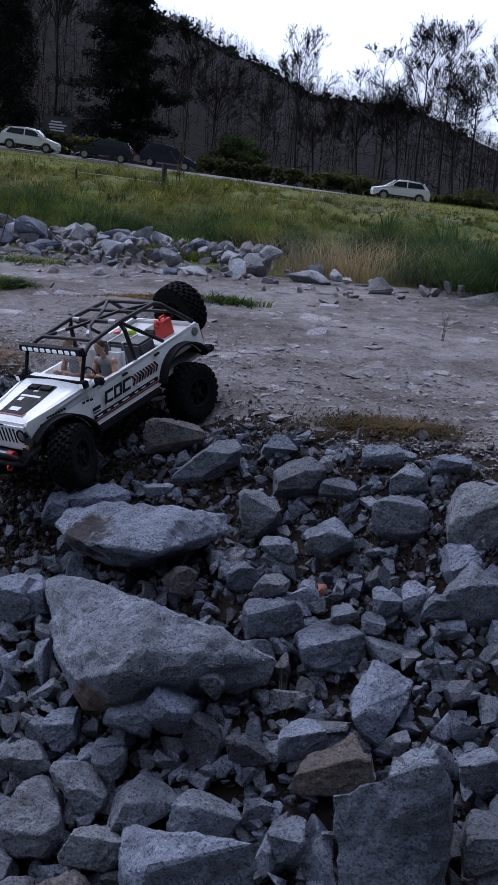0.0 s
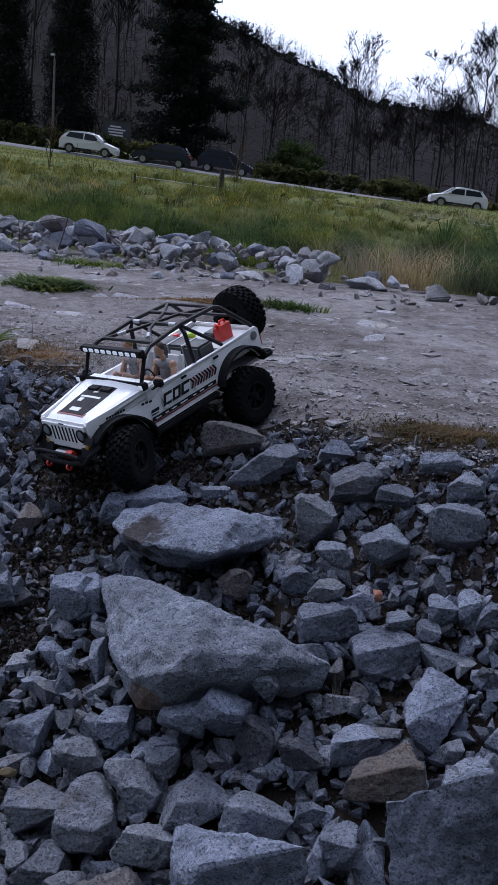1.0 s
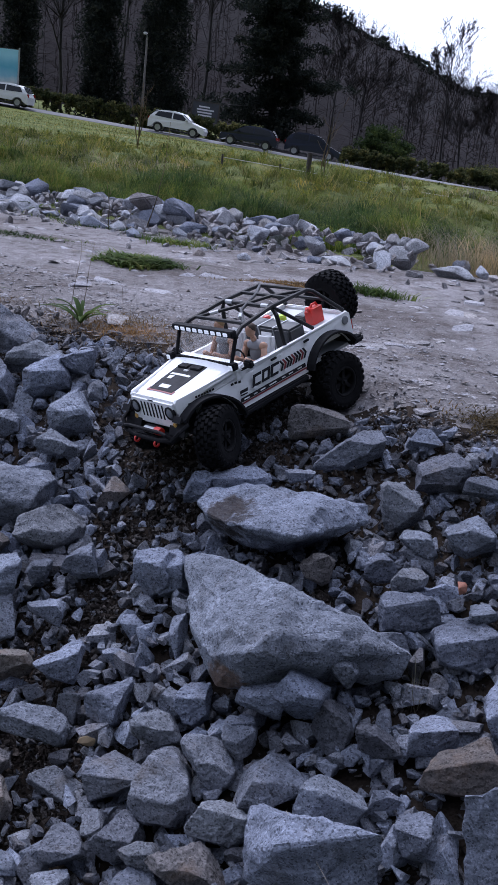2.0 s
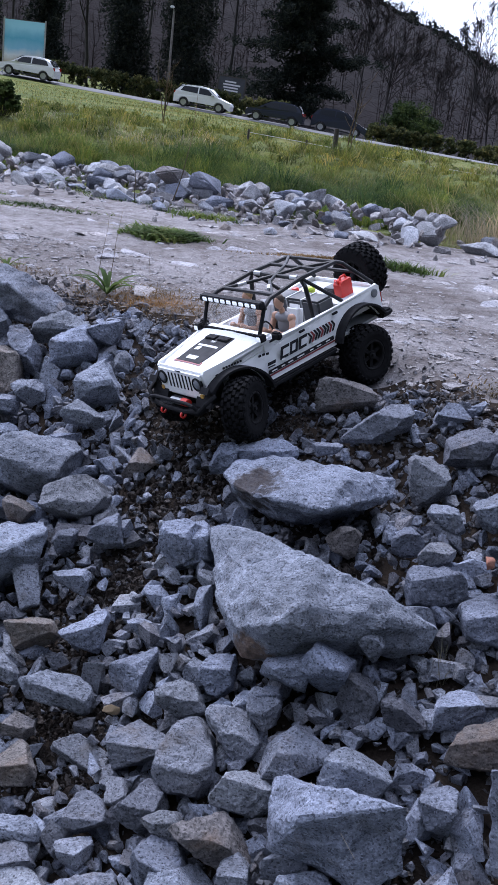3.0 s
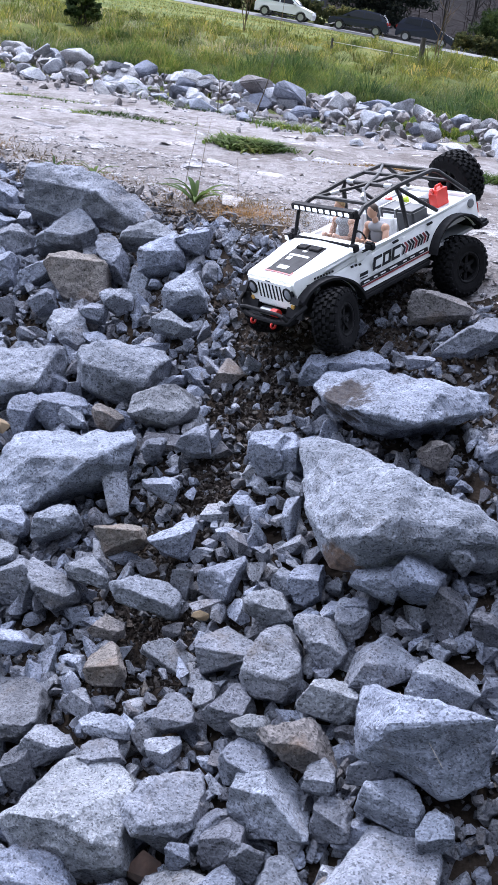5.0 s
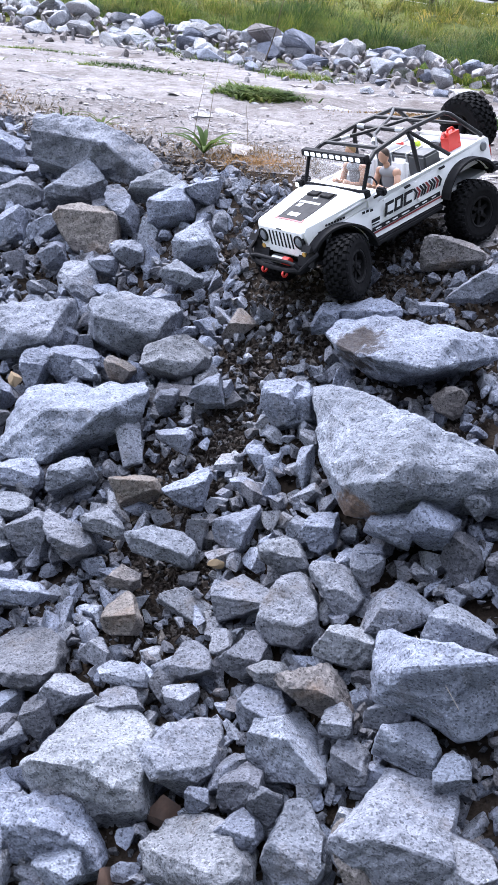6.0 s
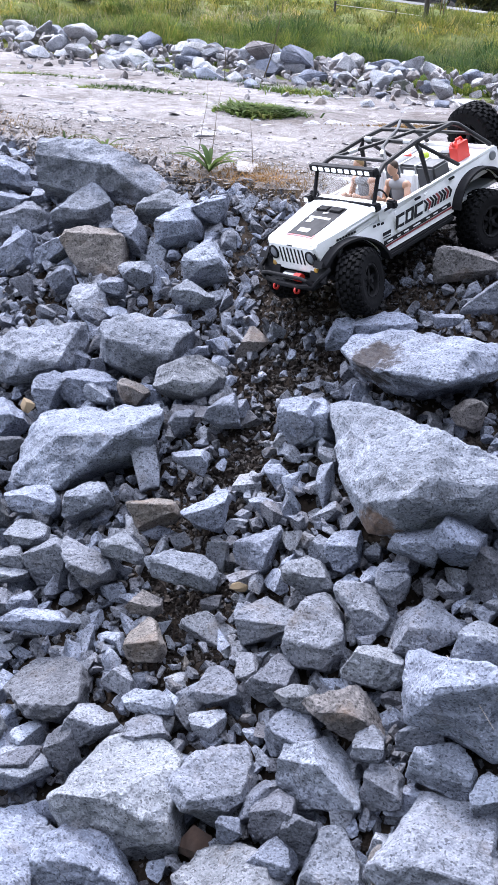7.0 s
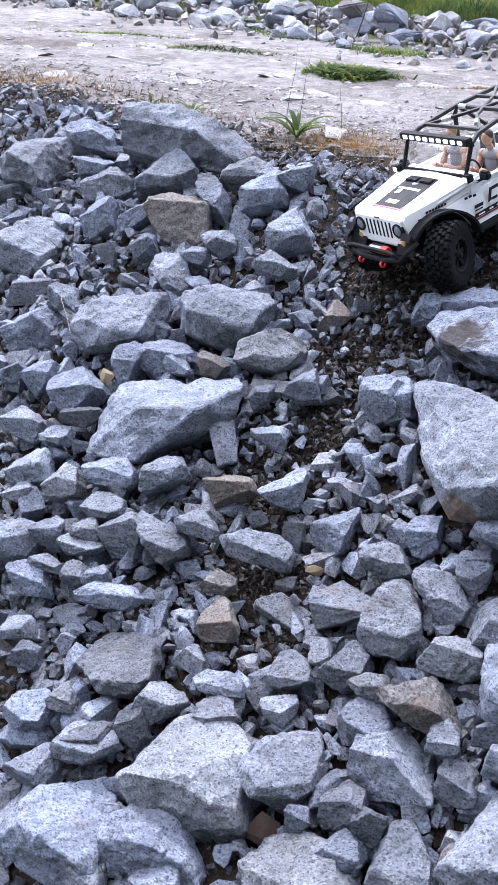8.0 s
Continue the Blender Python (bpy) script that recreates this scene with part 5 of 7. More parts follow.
board.matrix_basis = pose(bx, by, float(lay(bx, by)), 0, 0, 14)

post = tagged(new("lamp_post"), "weathered grey roadside pole with a small lamp head", "lamp post")
part("pole", lathe(bmesh.new(), [(0.0, 0.0), (0.11, 0.0), (0.075, 6.5), (0.0, 6.5)], 10, "Z"), plain("weathered_pole", (0.16, 0.15, 0.14), 0.9, grain=0.3, scale=4), post)
part("arm", tube(bmesh.new(), [(0, 0, 6.3), (0.05, -0.3, 6.6), (0.05, -0.55, 6.72)], 0.035), ALLOY, post)
part("lamp_head", one_box(-0.14, 0.14, -0.85, -0.45, 6.66, 6.84, bevel=0.05), LAMP_CLEAR, post)
px_, py_ = spot(-12.6, 88)
post.matrix_basis = pose(px_, py_, float(lay(px_, py_)))

# ---- the model car, nose down on the bank ----
BODY_WHITE = plain("white_shell", (0.83, 0.835, 0.845), 0.3, grain=0.03, scale=30, relief=0.05)
SHELL_INSIDE = plain("grey_white_interior", (0.55, 0.56, 0.57), 0.6, grain=0.05)
BLACK_PLASTIC = plain("black_plastic", (0.012, 0.012, 0.014), 0.8, grain=0.25, scale=80, relief=0.3, spec=0.15)
CAGE_BLACK = plain("cage_black", (0.009, 0.009, 0.011), 0.5, grain=0.2, scale=60, spec=0.3)
CAGE_GREY = plain("worn_bare_metal", (0.42, 0.43, 0.45), 0.4, 0.4)
TREAD = plain("crawler_rubber", (0.0075, 0.0075, 0.0085), 0.9, grain=0.35, scale=90, relief=0.5, spec=0.1)
HUB_BLACK = plain("satin_black_wheel", (0.007, 0.007, 0.008), 0.75, grain=0.2, spec=0.15)
DECAL_BLACK = plain("black_decal", (0.016, 0.016, 0.019), 0.7, grain=0.1, spec=0.2)
DECAL_RED = plain("dark_red_decal", (0.20, 0.03, 0.035), 0.4, grain=0.1)
DECAL_WHITE = plain("white_decal", (0.66, 0.67, 0.68), 0.4, grain=0.05)
RED_PLASTIC = plain("red_plastic", (0.62, 0.035, 0.022), 0.35, grain=0.08)
LIME = plain("lime_plastic", (0.45, 0.62, 0.03), 0.4, grain=0.08)
BOX_GREY = plain("dark_grey_case", (0.055, 0.058, 0.064), 0.55, grain=0.15)
AMBER = plain("amber_lens", (0.55, 0.33, 0.08), 0.25)
LENS = plain("smoked_lens", (0.16, 0.17, 0.19), 0.1, grain=0.2)
SKIN = plain("doll_skin", (0.44, 0.255, 0.17), 0.5, grain=0.06)
VEST = plain("doll_vest", (0.22, 0.22, 0.235), 0.8, grain=0.1)
HAIR = plain("doll_hair", (0.06, 0.04, 0.028), 0.7, grain=0.2)


def led_material():
    s = Shade("led_lens", (0.62, 0.64, 0.68), 0.12)
    s.b.inputs["Emission Color"].default_value = (0.93, 0.97, 1.0, 1)
    s.b.inputs["Emission Strength"].default_value = 0.45
    return s.m


def pane_material():
    s = Shade("clear_screen", (0.93, 0.95, 0.96), 0.06)
    s.b.inputs["Transmission Weight"].default_value = 1.0
    s.b.inputs["IOR"].default_value = 1.2
    return s.m


LED, SCREEN = led_material(), pane_material()
truck = tagged(new("model_car"), "white remote-controlled off-road model car, black roll cage, nose down", "model car")
CAR_AT = pose(-0.2343, 2.0486, -0.0930, 5.94, 19.23, 231.79)
truck.matrix_basis = CAR_AT
AXLE, TRACK_HALF, DROOP, TYRE = 0.1565, 0.095, 0.028, 0.935   # TYRE scales the wheels


def half_width(x):
    return 0.088 if x < 0.07 else 0.088 - 0.024 * min(1.0, (x - 0.07) / 0.135)


def hood_height(x, y):
    w = half_width(x)
    e = min(1.0, abs(y) / w)
    return 0.1635 - 0.0190 * max(0, (x - 0.07) / 0.135) - 0.0045 * e ** 2 - 0.005 * max(0.0, e - 0.85) / 0.15 - 0.010 * max(0.0, (x - 0.19) / 0.015) ** 2


def sheet(fn, u0, u1, nu, v0, v1, nv, thick):
    """A curved skin with thickness: fn(u, v) gives the top point."""
    bm = bmesh.new()
    top = [[bm.verts.new(fn(u0 + (u1 - u0) * i / nu, v0 + (v1 - v0) * j / nv)) for j in range(nv + 1)] for i in range(nu + 1)]
    low = [[bm.verts.new(v.co - Vector((0, 0, thick))) for v in row] for row in top]
    for i in range(nu):
        for j in range(nv):
            bm.faces.new((top[i][j], top[i + 1][j], top[i + 1][j + 1], top[i][j + 1]))
            bm.faces.new((low[i][j], low[i][j + 1], low[i + 1][j + 1], low[i + 1][j]))
    edge = [(i, 0) for i in range(nu)] + [(nu, j) for j in range(nv)] + [(i, nv) for i in range(nu, 0, -1)] + [(0, j) for j in range(nv, 0, -1)]
    for a, b in zip(edge, edge[1:] + edge[:1]):
        bm.faces.new((top[a[0]][a[1]], low[a[0]][a[1]], low[b[0]][b[1]], top[b[0]][b[1]]))
    bmesh.ops.recalc_face_normals(bm, faces=bm.faces[:])
    return bm


# shell: two side panels with wheel arches, hood, grille, floor, tail
side_line = [(0.2045, 0.112), (0.2075, 0.140), (0.203, 0.1455), (0.14, 0.1500), (0.086, 0.1560), (0.074, 0.1560), (0.064, 0.1480), (0.0, 0.1455), (-0.10, 0.1465), (-0.22, 0.1490), (-0.2275, 0.1440), (-0.229, 0.094), (-0.222, 0.086)]
side_line += arc(-AXLE, 0.060, 0.0665, 157, 23, 12) + [(-0.092, 0.0765), (0.086, 0.0765)] + arc(AXLE, 0.060, 0.0690, 160, 50, 12)
for s in (1, -1):
    bend = lambda x, z, y, s=s: s * (half_width(x) + y)
    part("side_panel", prism(bmesh.new(), side_line, -0.005, 0.0, bend), BODY_WHITE, truck)
hood = part("hood", sheet(lambda u, v: (u, v * half_width(u) * 0.995, hood_height(u, v * half_width(u))), 0.074, 0.2065, 14, -1, 1, 14, 0.006), BODY_WHITE, truck, smooth=True)
part("hood_panel", sheet(lambda u, v: (u, v * (0.034 - 0.06 * max(0, u - 0.15)), hood_height(u, v * 0.034) + 0.0012), 0.098, 0.186, 8, -1, 1, 6, 0.001), DECAL_BLACK, hood, "black hood decal with white print")
part("hood_band", sheet(lambda u, v: (u, v * 0.0355, hood_height(u, v * 0.034) + 0.0008), 0.180, 0.1895, 2, -1, 1, 4, 0.0008), DECAL_RED, hood)
for u0, u1, v0, v1 in ((0.168, 0.178, -0.014, 0.012), (0.132, 0.137, -0.026, 0.026), (0.14, 0.150, -0.022, -0.010)):
    part("hood_print", sheet(lambda u, v: (u, v, hood_height(u, v) + 0.0018), u0, u1, 2, v0, v1, 3, 0.0006), DECAL_WHITE, hood)
for y in (-0.017, 0.017):
    part("hood_vent", one_box(0.100, 0.115, y - 0.013, y + 0.013, 0.156, 0.1620, bevel=0.001), BLACK_PLASTIC, hood)
part("hood_hinge", one_box(0.117, 0.123, -0.006, 0.006, 0.1540, 0.1590, bevel=0.001), ALLOY, hood)
grille = part("grille", one_box(0.200, 0.2115, -0.063, 0.063, 0.089, 0.1435, bevel=0.005), BODY_WHITE, truck, smooth=False)
for k in range(7):
    y = (k - 3) * 0.0098
    part("grille_slot", one_box(0.2085, 0.2122, y - 0.0029, y + 0.0029, 0.105, 0.135, bevel=0.0012), BLACK_PLASTIC, grille)
for s in (1, -1):
    lamp = part("headlight", lathe(bmesh.new(), [(0.0125, 0.208), (0.0125, 0.2135), (0.0105, 0.2145), (0.0105, 0.2115), (0.0, 0.2135)], 20, "X", (0, s * 0.0485, 0.1215)), BLACK_PLASTIC, grille)
    part("lens", lathe(bmesh.new(), [(0.0104, 0.2120), (0.007, 0.2142), (0.0, 0.2150)], 18, "X", (0, s * 0.0485, 0.1215)), LENS, lamp)
    part("indicator", lathe(bmesh.new(), [(0.0045, 0.209), (0.0045, 0.2128), (0.0, 0.2135)], 12, "X", (0, s * 0.055, 0.100)), AMBER, grille)
part("hood_badge", one_box(0.2116, 0.2124, -0.007, 0.007, 0.1385, 0.1405), DECAL_BLACK, grille)
part("cowl", one_box(0.050, 0.080, -0.083, 0.083, 0.128, 0.1580, bevel=0.004), BODY_WHITE, truck)
part("dashboard", one_box(0.038, 0.054, -0.078, 0.078, 0.118, 0.150, bevel=0.003), SHELL_INSIDE, truck)
part("cabin_floor", one_box(-0.222, 0.06, -0.082, 0.082, 0.080, 0.086), SHELL_INSIDE, truck)
part("rear_deck", one_box(-0.222, -0.130, -0.081, 0.081, 0.105, 0.1400, bevel=0.002), SHELL_INSIDE, truck)
part("tailgate", one_box(-0.2300, -0.2235, -0.083, 0.083, 0.084, 0.1465, bevel=0.002), BODY_WHITE, truck)

# flared black wheel arches
for s in (1, -1):
    for x, cz in ((AXLE, 0.060), (-AXLE, 0.060)):
        if x > 0:
            ring = arc(x, cz, 0.0735, 32, 172, 14) + arc(x, cz, 0.0695, 172, 32, 14)
            ring = [(0.222, 0.112), (0.214, 0.1215)] + ring[1:15] + ring[15:-1] + [(0.212, 0.1120)]
        else:
            ring = arc(x, cz, 0.0715, 18, 150, 14) + [(-0.226, 0.093), (-0.219, 0.089)] + arc(x, cz, 0.0672, 150, 18, 14)
        bm = prism(bmesh.new(), ring, 0.0, 1.0, lambda px, pz, y, s=s: s * (half_width(px) - 0.002 + y * min(0.021, 0.109 - half_width(px))))
        part("wheel_arch", bm, BLACK_PLASTIC, truck)
    for x, reach in ((AXLE, (20, 165)), (-AXLE, (18, 160))):
        well = arc(x, 0.060, 0.0672, *reach, 14) + arc(x, 0.060, 0.0650, *reach[::-1], 14)
        part("wheel_well", prism(bmesh.new(), well, s * 0.040, s * 0.0825), BLACK_PLASTIC, truck)
        part("well_wall", prism(bmesh.new(), arc(x, 0.060, 0.0655, *reach, 14), s * 0.040, s * 0.042), BLACK_PLASTIC, truck)
    part("rock_slider", one_box(-0.088, 0.082, min(s * 0.070, s * 0.094), max(s * 0.070, s * 0.094), 0.064, 0.0745, bevel=0.003), BLACK_PLASTIC, truck)

# lettering and stripes on the flanks, as plain shapes
for s in (1, -1):
    def flat(name, outline, material, lift=0.0008, s=s):
        part(name, prism(bmesh.new(), outline, 0.0, lift, lambda x, z, y, s=s: s * (half_width(x) + 0.0001 + y)), material, truck)

    def slanted(x0, x1, z0, z1, k=0.35):
        h = z1 - z0
        return [(x0, z0), (x1, z0), (x1 - h * k, z1), (x0 - h * k, z1)]

    flat("lower_band", [(0.082, 0.0895), (-0.088, 0.0895), (-0.088, 0.0970), (0.080, 0.0970)], DECAL_BLACK)
    flat("red_stripe", [(0.084, 0.0850), (-0.090, 0.0850), (-0.090, 0.0878), (0.083, 0.0878)], DECAL_RED)
    for k, (x0, w) in enumerate(((0.074, 0.018), (0.050, 0.012), (0.033, 0.017), (0.010, 0.026), (-0.024, 0.012), (-0.042, 0.016), (-0.066, 0.016))):
        flat("band_print", [(x0, 0.0924), (x0 - w * 0.7, 0.0924), (x0 - w * 0.7, 0.0943), (x0, 0.0943)], DECAL_WHITE, 0.0013)
    for k in range(3):
        x0 = 0.050 - k * 0.0235
        z0, z1, t, w = 0.1055, 0.1275, 0.0052, 0.0205
        flat("emblem", slanted(x0, x0 - w, z0, z1), DECAL_BLACK)
        inner = slanted(x0 - 0.0075, x0 - w - (0.004 if k != 1 else -0.005), z0 + t, z1 - t)
        flat("emblem_slot", inner, DECAL_WHITE, 0.0013)
    for k in range(9):
        x0, w = -0.0240 - k * 0.0078, 0.0045
        half = (0.1065 + 0.1262) / 2
        flat("chevron", [(x0, 0.1065), (x0 - w, 0.1065), (x0 - w - 0.007, half), (x0 - 0.007, half)], DECAL_RED if k % 3 == 1 else DECAL_BLACK)
        flat("chevron", [(x0 - 0.007, half), (x0 - w - 0.007, half), (x0 - w - 0.001, 0.1262), (x0 - 0.001, 0.1262)], DECAL_RED if k % 3 == 1 else DECAL_BLACK)
    for k in range(7):
        x0 = 0.167 - k * 0.0058
        flat("hood_letter", [(x0, 0.1345), (x0 - 0.0042, 0.1345), (x0 - 0.0042, 0.1382), (x0, 0.1382)], DECAL_BLACK)
    flat("small_emblem", slanted(0.080, 0.062, 0.1060, 0.1115), DECAL_BLACK)
    flat("small_emblem", slanted(0.080, 0.064, 0.1015, 0.1035), DECAL_BLACK)
    for x0, z0 in ((0.094, 0.128), (0.086, 0.128), (0.078, 0.1265), (0.183, 0.127)):
        flat("small_print", [(x0, z0), (x0 - 0.0055, z0), (x0 - 0.0055, z0 + 0.004), (x0, z0 + 0.004)], DECAL_BLACK)
    for x0 in (-0.006, -0.094):
        part("door_handle", one_box(x0 - 0.014, x0, min(s * 0.087, s * 0.0915), max(s * 0.087, s * 0.0915), 0.1345, 0.1385, bevel=0.001), BLACK_PLASTIC, truck)
    for x0, z0 in ((0.046, 0.132), (0.047, 0.102), (-0.030, 0.133), (-0.033, 0.102)):
        part("door_hinge", one_box(x0 - 0.008, x0, min(s * 0.0875, s * 0.0895), max(s * 0.0875, s * 0.0895), z0, z0 + 0.0045, bevel=0.0006), BODY_WHITE, truck)
    part("side_marker", lathe(bmesh.new(), [(0.0085, 0.086), (0.0085, 0.0895), (0.0065, 0.0905), (0.0, 0.0905)], 18, "Y", (-0.212, 0, 0.134)) if s > 0 else lathe(bmesh.new(), [(0.0085, -0.086), (0.0085, -0.0895), (0.0, -0.0905)], 18, "Y", (-0.212, 0, 0.134)), LENS, truck)
    part("tail_light", one_box(-0.234, -0.229, min(s * 0.068, s * 0.086), max(s * 0.068, s * 0.086), 0.108, 0.128, bevel=0.001), LAMP_RED, truck)

# windscreen, light bar, mirrors, spot lamps
wind = part("windscreen_frame", one_box(0.0735, 0.0800, -0.078, 0.078, 0.1580, 0.1630, bevel=0.001), BLACK_PLASTIC, truck)
for s in (1, -1):
    part("pillar", tube(bmesh.new(), [(0.0775, s * 0.0765, 0.158), (0.053, s * 0.078, 0.206)], 0.0036), BLACK_PLASTIC, wind)
part("top_rail", one_box(0.049, 0.056, -0.081, 0.081, 0.201, 0.207, bevel=0.001), BLACK_PLASTIC, wind)
bm = bmesh.new()
quad_ = [bm.verts.new(p) for p in ((0.0770, -0.074, 0.161), (0.0770, 0.074, 0.161), (0.0545, 0.075, 0.202), (0.0545, -0.075, 0.202))]
face = bm.faces.new(quad_)
ext = bmesh.ops.extrude_face_region(bm, geom=[face])
bmesh.ops.translate(bm, vec=(-0.001, 0, -0.0005), verts=[v for v in ext["geom"] if isinstance(v, bmesh.types.BMVert)])
bmesh.ops.recalc_face_normals(bm, faces=bm.faces[:])
pane = part("windscreen", bm, SCREEN, wind, "clear plastic windscreen")
pane.visible_shadow = False
bar = part("light_bar", one_box(0.053, 0.067, -0.083, 0.083, 0.207, 0.2190, bevel=0.0015), BLACK_PLASTIC, truck)
for k in range(9):
    y = (k - 4) * 0.0168
    part("led", one_box(0.0665, 0.0688, y - 0.0060, y + 0.0060, 0.2092, 0.2168, bevel=0.0020), LED, bar)
for s in (1, -1):
    part("mirror", one_box(0.050, 0.062, min(s * 0.090, s * 0.110), max(s * 0.090, s * 0.110), 0.150, 0.164, bevel=0.003), BLACK_PLASTIC, truck)
    spotlamp = part("spot_lamp", one_box(0.074, 0.088, min(s * 0.080, s * 0.094), max(s * 0.080, s * 0.094), 0.154, 0.167, bevel=0.002), BLACK_PLASTIC, truck)
    part("lens", one_box(0.0875, 0.0895, min(s * 0.082, s * 0.092), max(s * 0.082, s * 0.092), 0.156, 0.165, bevel=0.001), LED, spotlamp)
    part("mirror_arm", tube(bmesh.new(), [(0.062, s * 0.084, 0.146), (0.057, s * 0.097, 0.152)], 0.0025, 6), BLACK_PLASTIC, truck)

# roll cage
cage = part("roll_cage", tube(bmesh.new(), [(-0.055, 0.080, 0.146), (-0.055, 0.074, 0.205), (-0.055, 0.064, 0.219), (-0.055, -0.064, 0.219), (-0.055, -0.074, 0.205), (-0.055, -0.080, 0.146)], 0.0042), CAGE_BLACK, truck)
for s in (1, -1):
    rail = [(0.053, s * 0.076, 0.205), (0.030, s * 0.071, 0.214), (-0.055, s * 0.066, 0.2205), (-0.150, s * 0.064, 0.217), (-0.163, s * 0.066, 0.210), (-0.222, s * 0.078, 0.150)]
    part("cage_rail", tube(bmesh.new(), rail, 0.0042), CAGE_BLACK, cage)
    part("cage_brace", tube(bmesh.new(), [(-0.058, s * 0.066, 0.217), (-0.135, s * 0.078, 0.147)], 0.0036), CAGE_BLACK, cage)
    part("cage_diagonal", tube(bmesh.new(), [(0.020, s * 0.067, 0.215), (-0.022, s * 0.018, 0.2205), (-0.055, 0.0, 0.2205)], 0.0033), CAGE_BLACK, cage)
    part("cage_diagonal", tube(bmesh.new(), [(-0.055, s * 0.0, 0.2205), (-0.098, s * 0.020, 0.2205), (-0.150, s * 0.062, 0.217)], 0.0033), CAGE_BLACK, cage)
    part("cage_sleeve", tube(bmesh.new(), [(-0.055, s * 0.040, 0.2195), (-0.055, s * 0.058, 0.2195)], 0.0047), CAGE_GREY, cage)
    part("cage_sleeve", tube(bmesh.new(), [(0.004, s * 0.042, 0.2182), (-0.008, s * 0.031, 0.2196)], 0.0038), CAGE_GREY, cage)
for x, z in ((-0.150, 0.217), (-0.102, 0.2195), (0.018, 0.2155)):
    part("cage_cross_bar", tube(bmesh.new(), [(x, -0.065, z), (x, 0.065, z)], 0.0036), CAGE_BLACK, cage)
part("cage_cross_bar", tube(bmesh.new(), [(-0.190, -0.071, 0.183), (-0.190, 0.071, 0.183)], 0.0034), CAGE_BLACK, cage)

# seats
for s in (1, -1):
    seat = part("seat", one_box(-0.042, 0.006, s * 0.040 - 0.022, s * 0.040 + 0.022, 0.086, 0.108, bevel=0.005), BODY_WHITE, truck)
    bm = one_box(-0.008, 0.008, -0.021, 0.021, 0.0, 0.066, bevel=0.0075)
    bmesh.ops.rotate(bm, verts=bm.verts[:], cent=(0, 0, 0), matrix=Matrix.Rotation(radians(-14), 3, "Y"))
    bmesh.ops.translate(bm, verts=bm.verts[:], vec=(-0.036, s * 0.040, 0.104))
    part("seat_back", bm, BODY_WHITE, seat)
part("steering_wheel", lathe(bmesh.new(), [(0.015, 0.022), (0.0175, 0.024), (0.015, 0.026), (0.0135, 0.024), (0.015, 0.022)], 18, "X", (0, 0.040, 0.148)), BLACK_PLASTIC, truck)

# bumpers, winch, chassis, axles
bump = part("front_bumper", tube(bmesh.new(), [(0.205, 0.084, 0.103), (0.226, 0.080, 0.096), (0.234, 0.066, 0.082), (0.238, 0.030, 0.078), (0.238, -0.030, 0.078), (0.234, -0.066, 0.082), (0.226, -0.080, 0.096), (0.205, -0.084, 0.103)], 0.0042), BLACK_PLASTIC, truck)
part("bumper_plate", one_box(0.205, 0.234, -0.060, 0.060, 0.070, 0.0795, bevel=0.003), BLACK_PLASTIC, bump)
part("bumper_loop", tube(bmesh.new(), [(0.232, 0.064, 0.080), (0.240, 0.058, 0.094), (0.240, 0.045, 0.0965), (0.240, -0.045, 0.0965), (0.240, -0.058, 0.094), (0.232, -0.064, 0.080)], 0.0033), BLACK_PLASTIC, bump)
winch = part("winch", one_box(0.214, 0.230, -0.022, 0.022, 0.0795, 0.0935, bevel=0.003), BLACK_PLASTIC, bump)
part("winch_drum", tube(bmesh.new(), [(0.226, -0.016, 0.088), (0.226, 0.014, 0.088)], 0.0062, 12), ALLOY, winch)
part("winch_motor", tube(bmesh.new(), [(0.226, 0.014, 0.089), (0.226, 0.030, 0.089)], 0.0072, 12), RED_PLASTIC, winch, "red winch motor")
for y in (0.026, -0.030):
    part("tow_hook", lathe(bmesh.new(), [(0.0035, -0.0015), (0.0065, -0.0015), (0.0065, 0.0015), (0.0035, 0.0015), (0.0035, -0.0015)], 14, "Y", (0.240, y, 0.072)), RED_PLASTIC, bump, "red tow hook")
rearb = part("rear_bumper", one_box(-0.252, -0.229, -0.078, 0.078, 0.072, 0.090, bevel=0.004), BLACK_PLASTIC, truck)
for s in (1, -1):
    part("bumper_end", one_box(-0.248, -0.215, min(s * 0.076, s * 0.098), max(s * 0.076, s * 0.098), 0.080, 0.093, bevel=0.004), BLACK_PLASTIC, rearb)
    part("frame_rail", one_box(-0.215, 0.205, s * 0.030 - 0.005, s * 0.030 + 0.005, 0.066, 0.080, bevel=0.001), BLACK_PLASTIC, truck)
part("skid_plate", one_box(-0.05, 0.05, -0.034, 0.034, 0.056, 0.068, bevel=0.004), BLACK_PLASTIC, truck)
part("gearbox", one_box(-0.03, 0.06, -0.024, 0.024, 0.066, 0.100, bevel=0.004), BLACK_PLASTIC, truck)
part("engine_bay", one_box(0.085, 0.198, -0.045, 0.045, 0.078, 0.128, bevel=0.004), BLACK_PLASTIC, truck)


